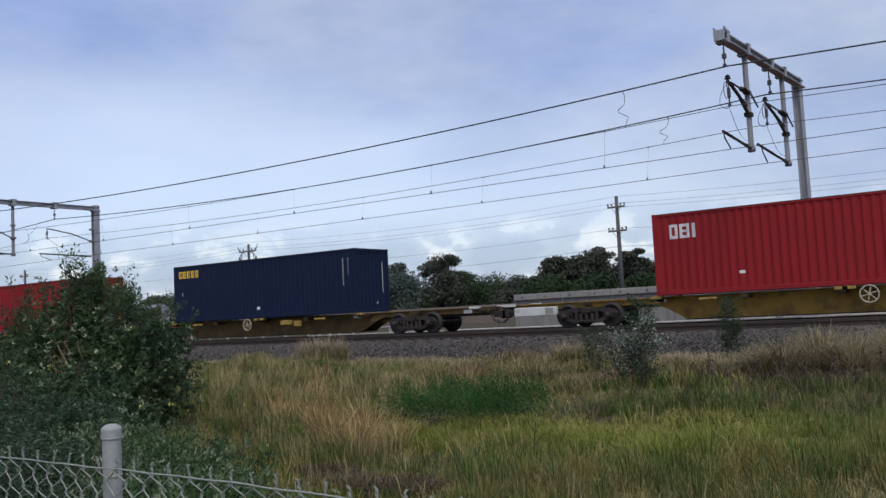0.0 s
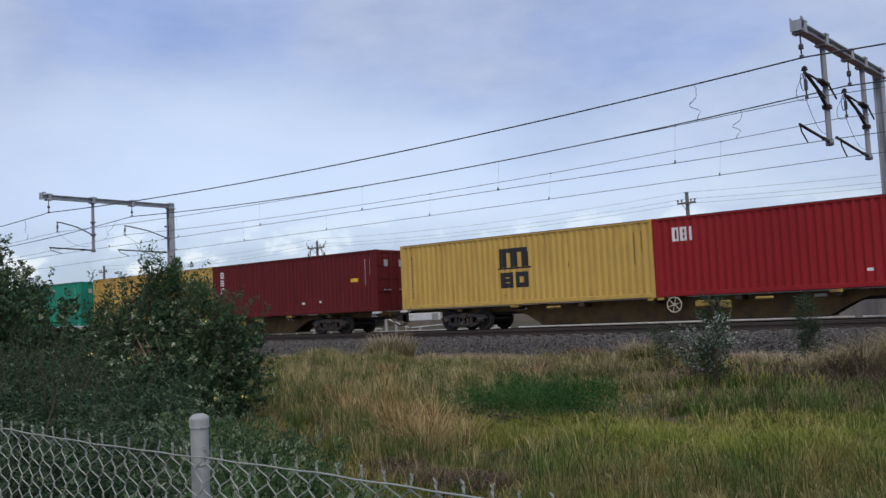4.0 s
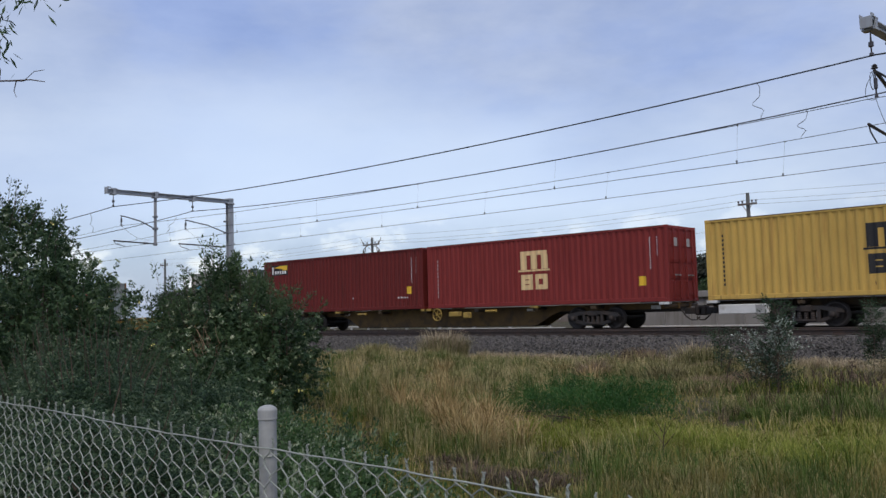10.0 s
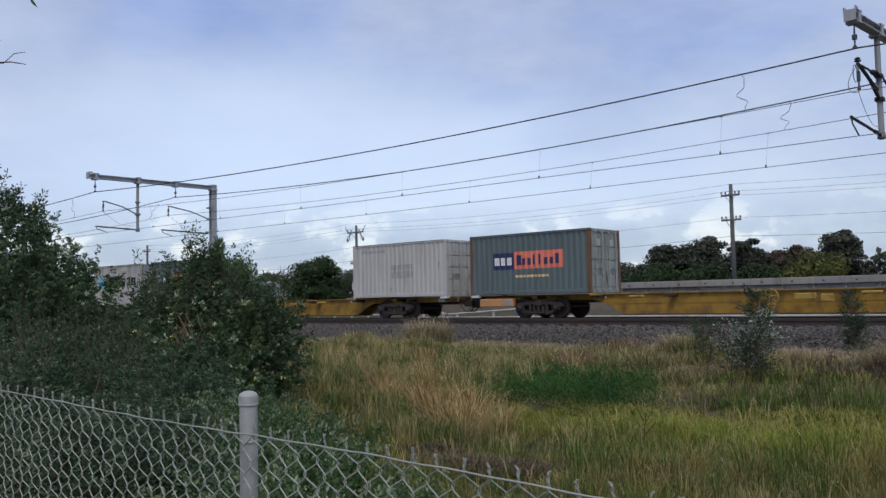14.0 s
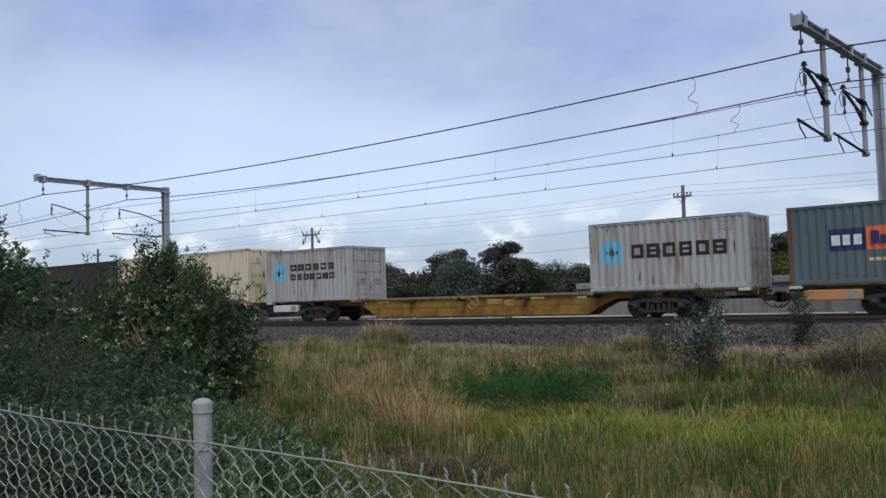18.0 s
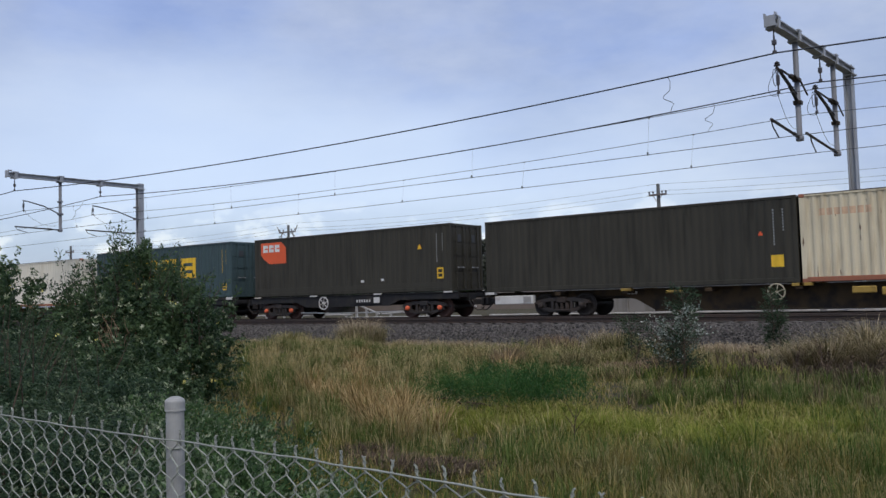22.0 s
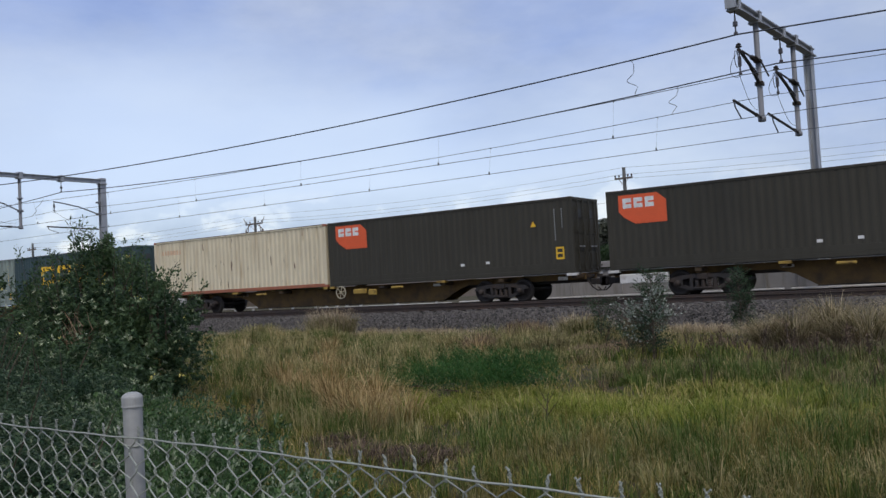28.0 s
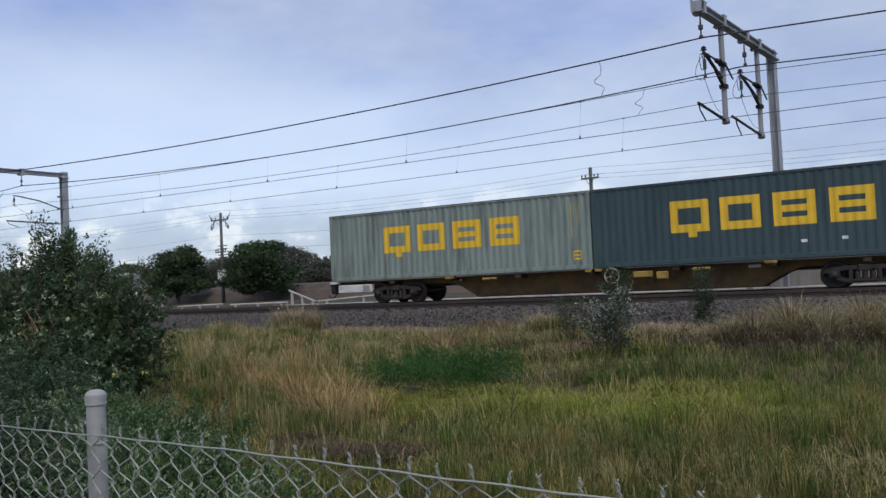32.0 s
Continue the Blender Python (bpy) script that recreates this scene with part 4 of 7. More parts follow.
def row_of(x0, x1, z0, z1, n, t=None):
    """A row of n plain blocks or rings, standing for writing."""
    w = (x1 - x0) / n
    out = []
    for i in range(n):
        a, b = x0 + i * w, x0 + (i + 0.78) * w
        out += hollow(a, b, z0, z1, t, i % 2 == 1) if t else [(a, b, z0, z1)]
    return out


def column_of(x0, x1, z0, z1, n):
    h = (z1 - z0) / n
    return [(x0, x1, z0 + i * h, z0 + (i + 0.6) * h) for i in range(n)]


def shapes_of(rects):
    """Sorts rectangles into shapes of touching ones."""
    shapes = []
    for r in rects:
        near = [s for s in shapes if any(r[0] < q[1] + 0.012 and q[0] < r[1] + 0.012 and r[2] < q[3] + 0.012 and q[2] < r[3] + 0.012 for q in s)]
        shapes = [s for s in shapes if s not in near] + [sum(near, []) + [r]]
    return shapes


BOXES = []


def container(size, at, paint_name, label, marks=(), lift=1.0, post=None, end=None):
    """One painted container riding at a place along the train."""
    flat = paint_name in ("khaki_paint", "dull_khaki_paint", "blue_paint", "steel_blue_paint")
    ribbed = paint_name in ("blue_paint", "steel_blue_paint")
    depth = 0.030 if ribbed else 0.018 if flat else DEPTH
    src, length = (RIB40 if ribbed else FLAT40 if flat else BOX40, 12.192) if size == 40 else (BOX20, 6.058)
    c = copy_thing(src, pose(at, Y_LOAD, RAIL_LOAD + lift))
    tagged(c, label, "shipping container", group="containers on the train")
    for o in c.children_recursive:
        kind = o.name.split(".")[0]
        if kind == "marking_plate" and flat:
            o.material_slots[0].material = M["mark_dim"]
        bright = paint_name in ("slate_paint", "light_grey_paint", "pale_grey_paint")
        if kind in ("floor_frame", "marking_plate", "roof_edge", "door_handle") or (bright and kind == "locking_bar"):
            continue
        use = paint_name
        if post and kind in (("bottom_rail", "corner_casting") if post == "faded_rail_paint" else ("corner_post", "corner_casting")):
            use = post
        if end and kind in ("door", "end_header", "end_sill"):
            use = end
        o.material_slots[0].material = M[use]
    for material, rects in marks:
        small = []
        for shape in shapes_of(rects):
            w, h = max(r[1] for r in shape) - min(r[0] for r in shape), max(r[3] for r in shape) - min(r[2] for r in shape)
            if max(w, h) < 0.2:
                small += shape
            else:
                part("marking", mark_mesh(length, shape, depth), material, c)
        if small:
            tagged(part("code_marking", mark_mesh(length, small, depth), material, c), kind="stuff")
    BOXES.append(c)
    RIDERS.append((c, at, RAIL_LOAD + lift))
    return c


def codes(hl, h, material="mark_white"):
    """Small code columns near the upper corner by the doors."""
    return (material, column_of(hl - 0.78, hl - 0.73, h - 1.62, h - 0.38, 13) + column_of(hl - 0.47, hl - 0.42, h - 1.15, h - 0.38, 8))


def block_emblem(x, z, s, material):
    """The dark emblem of the yellow boxes: three uprights over a line over two rings."""
    r = [(x + k * s, x + (k + 0.35) * s, z + 0.85 * s, z + 1.45 * s) for k in (0.0, 0.53, 1.06)]
    r += [(x, x + 1.36 * s, z + 1.45 * s, z + 1.63 * s), (x - 0.12 * s, x + 1.52 * s, z + 0.77 * s, z + 0.84 * s)]
    r += hollow(x + 0.02 * s, x + 0.64 * s, z, z + 0.64 * s, 0.20 * s, True) + hollow(x + 0.74 * s, x + 1.36 * s, z, z + 0.64 * s, 0.20 * s)
    return (material, r)


SPOTS = ("mark_white", [(1.0, 1.18, 0.52, 0.62), (2.2, 2.38, 0.55, 0.65)])
H4, H2 = 6.096, 3.029
HC = 2.896
container(40, -4.158, "red_paint", "bright red corrugated forty-foot container with a white emblem", [("mark_white", hollow(-5.5, -5.2, 1.98, 2.48, 0.1) + hollow(-5.13, -4.78, 1.98, 2.48, 0.1, True) + [(-4.7, -4.57, 1.98, 2.48)]), ("mark_white", [(-3.2, -3.0, 0.62, 0.72), (1.4, 1.6, 0.62, 0.72), (2.2, 2.4, 0.62, 0.72)])])
blue = container(40, -29.977, "blue_paint", "dark navy blue corrugated forty-foot container with yellow marks", [("mark_yellow", row_of(-5.68, -4.15, 2.26, 2.62, 5, 0.08)), codes(H4, HC), ("mark_white", [(-5.5, -5.42, 1.35, 1.5), (-0.1, 0.08, 0.42, 0.56)])])
container(40, -49.683, "red_paint", "bright red corrugated forty-foot container with a white emblem", [("mark_white", hollow(-5.35, -5.1, 2.0, 2.5, 0.09) + hollow(-5.05, -4.8, 2.0, 2.5, 0.09, True) + [(-4.72, -4.62, 2.0, 2.5)]), codes(H4, HC), ("mark_yellow", [(4.9, 5.25, 0.4, 0.65)]), SPOTS])
container(40, -61.895, "ochre_paint", "ochre yellow corrugated forty-foot container with a black emblem", [block_emblem(-0.70, 0.70, 1.0, "mark_black"), ("mark_black", column_of(-5.5, -5.42, 0.5, 2.4, 12)), codes(H4, HC, "mark_black")])
container(40, -75.586, "maroon_paint", "dark maroon corrugated forty-foot container with white blocks", [("mark_white", hollow(-5.47, -5.15, 2.2, 2.52, 0.08, True) + hollow(-5.47, -5.13, 1.78, 2.1, 0.08, True) + hollow(-5.47, -5.13, 1.36, 1.68, 0.08)), codes(H4, HC), ("mark_yellow", [(4.4, 4.9, 1.45, 1.62)]), SPOTS])
container(40, -87.848, "ochre_paint", "ochre yellow corrugated forty-foot container with a black emblem", [block_emblem(-0.70, 0.70, 1.0, "mark_black"), ("mark_black", column_of(-5.5, -5.42, 0.5, 2.4, 12)), codes(H4, HC, "mark_black"), ("mark_yellow", [(4.9, 5.25, 0.65, 0.85)])])
green = container(40, -101.609, "green_paint", "green corrugated forty-foot container with a tall white panel", [("mark_white", [(-5.55, -4.92, 0.42, 2.68)]), codes(H4, HC), ("mark_patch", [(0.05, 1.65, 0.40, 1.08)]), ("mark_white", [(0.28, 0.42, 0.55, 0.63), (0.28, 0.42, 0.80, 0.88)])])
container(40, -113.904, "ochre_paint", "ochre yellow corrugated forty-foot container with a black emblem", [block_emblem(-0.70, 0.70, 1.0, "mark_black"), ("mark_black", column_of(-5.5, -5.42, 0.5, 2.4, 12)), codes(H4, HC, "mark_black"), ("mark_yellow", [(4.9, 5.25, 0.65, 0.85)])])
container(40, -127.586, "rust_red_paint", "rusty red corrugated forty-foot container with a cream emblem", [block_emblem(-0.74, 0.68, 1.0, "mark_cream"), ("mark_white", column_of(-5.5, -5.44, 0.5, 2.3, 10)), codes(H4, HC), ("mark_yellow", [(4.85, 5.15, 0.65, 1.0)])])
k10 = container(40, -140.08, "brown_red_paint", "dull brownish red corrugated forty-foot container with a black and yellow emblem", [("mark_black", [(-5.42, -3.98, 2.10, 2.66)]), codes(H4, HC), ("mark_yellow", [(5.0, 5.3, 0.75, 1.1)]), ("mark_white", [(4.4 + 0.12 * i, 4.46 + 0.12 * i, 0.55, 0.62) for i in range(6)] + [(1.2, 1.28, 0.6, 0.7)])])


def star(x, z, r):
    return [(x - 0.07 * r, x + 0.07 * r, z - r * 0.62, z + r * 0.62), (x - r * 0.62, x + r * 0.62, z - 0.07 * r, z + 0.07 * r), (x - 0.28 * r, x + 0.28 * r, z - 0.28 * r, z + 0.28 * r)]


def grey_marks(two_rows=False):
    z = 1.25
    m = [("mark_blue", [(-2.52, -1.69, 1.06, 1.86)])]
    if two_rows:
        m[0] = ("mark_blue", [(-2.48, -1.67, 1.08, 1.92)])
        m.append(("mark_black", row_of(-1.22, 1.95, 1.54, 1.86, 6, 0.10) + row_of(-1.22, 1.95, 1.08, 1.38, 7, 0.095)))
    else:
        m.append(("mark_black", row_of(-1.30, 2.4, 1.2, 1.72, 6, 0.13)))
    return m + [("mark_grey", column_of(2.0, 2.5, 2.02, 2.42, 3)), ("mark_white", [(-2.15, -2.05, 1.22, 1.70), (-2.34, -1.86, 1.41, 1.51), (-2.24, -1.96, 1.34, 1.58)])]


def panel_marks(red="mark_salmon"):
    return [("mark_navy", [(-1.76, -0.66, 1.07, 1.78)]), (red, [(-0.65, 1.77, 1.08, 1.81)]), ("mark_cream", row_of(-0.6, 1.1, 0.72, 0.82, 9))]


container(20, -150.5, "light_grey_paint", "rust-streaked light grey twenty-foot container with dark blocks", grey_marks(), end="slate_paint", post="rust_post_paint")
pn = container(20, -169.141, "slate_paint", "slate grey twenty-foot container with a navy and faded red panel", panel_marks(), end="door_grey_paint", post="rust_post_paint")
container(20, -176.576, "pale_grey_paint", "pale grey twenty-foot container with faint lettering bars", [("mark_grey", row_of(-2.4, -0.8, 2.15, 2.3, 8) + row_of(-0.4, 1.0, 0.9, 1.25, 8) + row_of(-0.4, 1.0, 1.3, 1.55, 8))])
pn2 = container(20, -195.07, "slate_paint", "slate grey twenty-foot container with a navy and orange panel", panel_marks("mark_vermilion"), post="rust_post_paint")
container(20, -202.415, "light_grey_paint", "light grey twenty-foot container with a blue square and dark blocks", grey_marks())
container(20, -220.988, "light_grey_paint", "rust-streaked light grey twenty-foot container with two rows of dark blocks", grey_marks(True))
for i in range(9):
    part("panel_mark", Mesh().box(-5.40, -5.08, -1.2165, -1.2140, 0.55 + 0.215 * i, 0.68 + 0.215 * i), "green_paint", green)
for p in (pn, pn2):
    part("marking", (Mesh().box(-1.68, -1.42, -1.2145, -1.2125, 1.25, 1.58).box(-1.34, -1.12, -1.2145, -1.2125, 1.25, 1.58).box(-1.02, -0.78, -1.2145, -1.2125, 1.25, 1.58)), "mark_white", p)
    dk = Mesh()
    for i, (w, hgt) in enumerate(((0.24, 0.42), (0.16, 0.28), (0.16, 0.28), (0.10, 0.42), (0.10, 0.42), (0.17, 0.28), (0.17, 0.28), (0.17, 0.42))):
        dk.box(-0.52 + i * 0.275, -0.52 + i * 0.275 + w, -1.2145, -1.2125, 1.24, 1.24 + hgt)
    part("marking", dk, "mark_navy", p)

part("marking", Mesh().extrude([(-5.2, 2.52), (-4.02, 2.40), (-4.02, 2.62), (-4.6, 2.62)], "y", -1.2150, -1.2130).box(-4.45, -4.02, -1.2150, -1.2130, 2.36, 2.42), "mark_yellow", k10)
lettering = Mesh().box(-5.34, -5.22, -1.2150, -1.2130, 2.16, 2.56)
for i in range(5):
    lettering.box(-5.1 + 0.21 * i, -4.96 + 0.21 * i, -1.2150, -1.2130, 2.17, 2.34)
part("marking", lettering, "mark_white", k10)
CREAM = [("mark_faded", row_of(-5.5, -3.9, 2.15, 2.38, 7))]
SHIELD = [("mark_yellow", hollow(5.33, 5.68, 0.55, 1.02, 0.07, True)), ("mark_orange", [(4.35, 4.5, 1.9, 1.98), (4.39, 4.46, 1.98, 2.05)]), codes(H4, HC, "mark_grey"), SPOTS]
container(40, -231.576, "cream_paint", "cream corrugated forty-foot container with rust-red rails and faded marks", CREAM, post="faded_rail_paint")
container(40, -243.852, "dull_khaki_paint", "dull khaki brown forty-foot container, plain and grimy", [codes(H4, HC, "mark_grey"), ("mark_yellow", [(5.22, 5.62, 0.55, 0.95)]), ("mark_orange", [(4.84, 4.98, 1.62, 1.70), (4.88, 4.94, 1.70, 1.76)])])
k19 = container(40, -257.796, "dull_khaki_paint", "dull khaki brown forty-foot container with an orange shield, streaked with grime", SHIELD, lift=1.12)
QUAD = [("mark_yellow", hollow(-3.2, -1.88, 1.10, 2.20, 0.27) + hollow(-1.5, -0.2, 1.10, 2.20, 0.27) + hollow(0.2, 1.5, 1.10, 2.20, 0.27, True) + hollow(1.9, 3.2, 1.10, 2.20, 0.27, True) + [(-2.6, -2.3, 0.92, 1.10)]), ("mark_yellow", hollow(5.35, 5.7, 0.38, 0.72, 0.06, True)), codes(H4, HC, "mark_yellow")]
container(40, -271.78, "steel_blue_paint", "dark steel blue forty-foot container with four yellow square rings", QUAD + [("mark_white", [(-0.12, 0.04, 0.72, 0.84)])], lift=1.19)
container(40, -285.679, "off_white_paint", "off-white corrugated forty-foot container with faded marks", CREAM, post="faded_rail_paint")
k22 = container(40, -297.945, "khaki_paint", "dark khaki forty-foot container with an orange shield", SHIELD)
k23 = container(40, -311.528, "khaki_paint", "dark khaki forty-foot container with an orange shield", SHIELD)
container(40, -323.874, "cream_paint", "cream corrugated forty-foot container with rust-red rails and faded marks", CREAM, post="faded_rail_paint")
container(40, -337.506, "steel_blue_paint", "dark steel blue forty-foot container with four yellow square rings", QUAD + [SPOTS])
container(40, -349.752, "dusty_blue_paint", "dusty pale blue-grey forty-foot container with four yellow square rings", QUAD)
for o in list(blue.children_recursive):
    if o.name.split(".")[0] in ("door", "locking_bar", "door_handle", "marking_plate"):
        bpy.data.objects.remove(o)
far_end = [o for o in blue.children if o.name.split(".")[0] == "end_wall"][0]
near_end = part("end_wall", far_end.data, "blue_paint", blue)
near_end.rotation_euler = (0, 0, math.pi)
part("marking", Mesh().box(6.075, 6.078, 0.72, 0.76, 0.9, 2.3).box(6.075, 6.078, 0.25, 0.33, 0.4, 0.5), "mark_white", blue)
for k in (k19, k22, k23):
    part("shield_panel", Mesh().extrude([(-5.62, 2.70), (-4.16, 2.70), (-3.84, 2.42), (-3.84, 1.64), (-5.02, 1.64), (-5.44, 1.90), (-5.62, 2.10)], "y", -1.2135, -1.2105), "mark_orange", k)
    for i in range(3):
        x0 = -5.46 + i * 0.42
        part("marking", Mesh().box(x0, x0 + 0.33, -1.2160, -1.2140, 2.22, 2.37).box(x0, x0 + 0.33, -1.2160, -1.2140, 2.43, 2.58).box(x0, x0 + 0.12, -1.2160, -1.2140, 2.37, 2.43), "mark_white", k)
    part("lower_panel", Mesh().box(-5.95, 5.95, -1.2185, -1.2100, 0.175, 0.40, 0.003), "khaki_paint", k)
    part("hazard_mark", Mesh().extrude([(4.30, 1.86), (4.56, 1.86), (4.43, 2.08)], "y", -1.2160, -1.2130), "mark_yellow", k)
for src in (BOX40, BOX20, FLAT40, RIB40):
    for o in list(src.children_recursive) + [src]:
        bpy.data.objects.remove(o)

# ---- overhead line ----


def gantry(near, far, zn, zf, tubes, rigs, feeds):
    """A steel mast beyond the tracks with an arm over both, drop tubes, brackets and insulators.
    near, far: plan ends of the arm; zn, zf: its heights; tubes: distances y; rigs: (tube y, wire y, bracket z, messenger z, contact y, contact z, tube foot z); feeds: (y, z)."""
    g = thing("overhead_line_gantry", "grey galvanised steel overhead line gantry beside the track", "gantry", group="gantries along the railway")
    (xn, yn), (xm, ym) = near, far

    def at(y):
        return xn + (xm - xn) * (y - yn) / (ym - yn)

    def az(y):
        return zn + (zf - zn) * (y - yn) / (ym - yn)

    mast = Mesh()
    for s in (-1, 1):
        mast.box(xm - 0.07 + s * 0.135 - 0.035, xm - 0.07 + s * 0.135 + 0.035, ym - 0.2, ym + 0.2, 0.3, zf + 0.22, 0.01)
    mast.box(xm - 0.17, xm + 0.03, ym - 0.05, ym + 0.05, 0.3, zf + 0.18)
    part("mast", mast, "galv", g)
    part("mast_footing", Mesh().box(xm - 0.5, xm + 0.5, ym - 0.5, ym + 0.5, 0.1, 0.62, 0.04), "concrete", g)
    ln = math.hypot(xm - xn, ym - yn)
    rot = Matrix.Translation((xn, yn, zn)) @ Matrix.Rotation(-math.atan2(xm - xn, ym - yn), 4, "Z") @ Matrix.Rotation(math.atan2(zf - zn, ln), 4, "X")
    arm = Mesh().box(-0.15, 0.15, -0.12, ln + 0.2, 0.085, 0.13, 0.006, rot).box(-0.15, 0.15, -0.12, ln + 0.2, -0.13, -0.09, 0.006, rot)
    arm.box(-0.10, 0.03, -0.115, ln + 0.19, -0.095, 0.09, 0.004, rot)
    arm.box(-0.17, 0.17, -0.15, -0.10, -0.17, 0.17, 0.006, rot)
    for s in (-1, 1):
        arm.box(s * 0.16 - 0.015, s * 0.16 + 0.015, -0.14, 0.1, 0.17, 0.26, 0, rot)
    arm.box(-0.2, 0.2, ln - 0.3, ln + 0.22, -0.2, -0.135, 0.006, rot)
    part("arm", arm, "galv", g)
    for y in [f[0] for f in feeds] + list(tubes):
        k = (y - yn) * ln / (ym - yn)
        br = Mesh().box(-0.2, 0.2, k - 0.16, k + 0.16, 0.135, 0.19, 0.006, rot).box(-0.2, 0.2, k - 0.16, k + 0.16, -0.2, -0.135, 0.006, rot)
        for s in (-1, 1):
            br.box(s * 0.175 - 0.02, s * 0.175 + 0.02, k - 0.1, k + 0.1, -0.17, 0.17, 0, rot)
        part("clamp", br, "galv", g)
    for y, zw in feeds:
        top = az(y) - 0.14
        ins = Mesh().tube([(at(y), y, top), (at(y), y, top - 0.22)], 0.022, 6)
        b = (top - 0.22 - zw) / 6
        ins.lathe((at(y), y, zw), (0, 0, 1), [(0.0, 0.07), (b * 0.8, 0.06), (b, 0.025), (2.6 * b, 0.025), (2.8 * b, 0.075), (4.2 * b, 0.075), (4.4 * b, 0.03), (6 * b, 0.025)], 10)
        part("insulator", ins, "insulator", g)
    for y in tubes:
        foot = [r[6] for r in rigs if abs(r[0] - y) < 0.01][0]
        part("drop_tube", Mesh().lathe((at(y), y, foot), (0, 0, 1), [(-0.1, 0.08), (-0.08, 0.13), (0.06, 0.13), (0.06, 0.09), (az(y) - foot - 0.12, 0.09)], 12), "tube_steel", g, smooth=True)
    for y, yw, zb, zm, yc, zc, foot in rigs:
        x = at(y)
        b = Mesh().tube([(x, y - 0.08, zb - 0.62), (x, y - (y - yw) * 0.45, zb - 0.22), (x, yw + 0.25, zb), (x, yw - 0.05, zb + 0.02)], 0.06 if xm > -40 else 0.04, 6)
        if xm > -40:
            b.tube([(x, y - 0.08, zb + 0.12), (x, yw + 0.35, zb + 0.06)], 0.035, 5)
        if xm > -40:
            b.lathe((x, y - 0.1, zb + 0.12), (0, -1, -0.03), [(0, 0.05), (0.05, 0.085), (0.12, 0.06), (0.2, 0.085), (0.28, 0.06), (0.36, 0.085), (0.44, 0.06), (0.52, 0.085), (0.6, 0.06), (0.68, 0.085), (0.75, 0.05), (0.85, 0.035)], 8)
            b.tube([(x + 0.1, y + 0.95, zb - 0.22), (x + 0.1, y + 0.1, zb + 0.06), (x + 0.1, y - 0.75, zb + 0.12)], 0.032, 5)
            b.lathe((x - 0.06, yw + 0.22, zb + 0.10), (0, 0, 1), [(0, 0.03), (0.05, 0.03), (0.06, 0.10), (0.09, 0.10), (0.11, 0.05), (0.14, 0.09), (0.17, 0.06), (0.2, 0.02)], 8)
            b.tube([(x - 0.05, yw + 0.05 + 0.24 * math.sin(a) - 0.2, zb - 0.28 + 0.26 * math.cos(a)) for a in [0.63 * j for j in range(11)]], 0.012, 4, False)
        if xm > -40:
            b.tube([(x - 0.05, yw + 0.1, zb + 0.02), (x - 0.05, y - (y - yw) * 0.5, zb - 0.05), (x, y - 0.1, zb - 0.35)], 0.025, 5)
        b.box(x - 0.13, x + 0.13, y - 0.13, y + 0.13, zb - 0.70, zb - 0.57, 0.01).box(x - 0.12, x + 0.12, y - 0.12, y + 0.12, zb + 0.07, zb + 0.17, 0.01)
        part("bracket", b, "dark_steel" if xm > -40 else "tube_steel", g)
        k = (zb - zm) / 6
        ins = Mesh().lathe((x, yw, zm), (0, 0, 1), [(0, 0.055), (0.6 * k, 0.05), (0.8 * k, 0.025), (2 * k, 0.025), (2.2 * k, 0.055), (4.5 * k, 0.055), (4.7 * k, 0.02), (6 * k, 0.02)], 10)
        part("insulator", ins, "insulator", g)
        reg = Mesh().tube([(x, y - 0.05, foot + 0.02), (x, yc - (1.25 if yc > 27.5 and xm > -40 else 0.75), foot + 0.1)], 0.045, 6)
        reg.tube([(x, yc - 0.72, foot + 0.1), (x, yc - 0.62, foot - 0.08), (x, yc, zc + 0.02)], 0.022, 5)
        reg.lathe((x, y - 0.5, foot + 0.03), (0, -1, 0.04), [(0, 0.03), (0.03, 0.06), (0.3, 0.06), (0.33, 0.03)], 8)
        part("registration_arm", reg, "dark_steel", g)
        loop = Mesh().tube([(x - 0.02 - 0.5 * math.sin(u * 3.14) * 0.6, yw + 0.05 + u * 0.1, zb - (zb - zm + 0.35 * math.sin(u * 3.14)) * u) for u in [i / 10 for i in range(11)]], 0.009, 4)
        loop.tube([(x - 0.03, yw + (y - yw) * u, zm - 0.35 * math.sin(3.14 * u) - (zm - foot - 0.3) * u) for u in [i / 10 for i in range(10)]], 0.008, 4)
        part("bonding_cable", loop, "wire", g)
    return g


LEFT_RIGS = ((28.0, 25.75, 7.85, 7.28, 26.0, 6.0, 6.24), (33.2, 30.15, 7.86, 7.3, 30.4, 5.95, 6.24))
NEAR_RIGS = ((29.241, 26.854, 8.201, 7.441, 26.582, 6.052, 6.40), (33.852, 30.814, 8.179, 7.441, 30.38, 6.031, 6.421))
gantry((-6.727, 26.854), (-6.239, 36.456), 9.698, 9.991, (29.241, 33.852), NEAR_RIGS, ((27.071, 8.765), (32.116, 8.787)))
gantry((-48.6, 24.9), (-48.6, 33.55), 9.32, 9.36, (28.0,), LEFT_RIGS, ((25.23, 8.4), (30.66, 8.5)))
gantry((35.7, 26.854), (36.2, 36.456), 9.698, 9.991, (29.241, 33.852), NEAR_RIGS, ((27.071, 8.765), (32.116, 8.787)))
gantry((-91.0, 24.9), (-91.0, 33.55), 9.32, 9.36, (28.0,), LEFT_RIGS, ((25.23, 8.4), (30.66, 8.5)))
GX = [-91.0, -48.6, -6.62, 35.8]


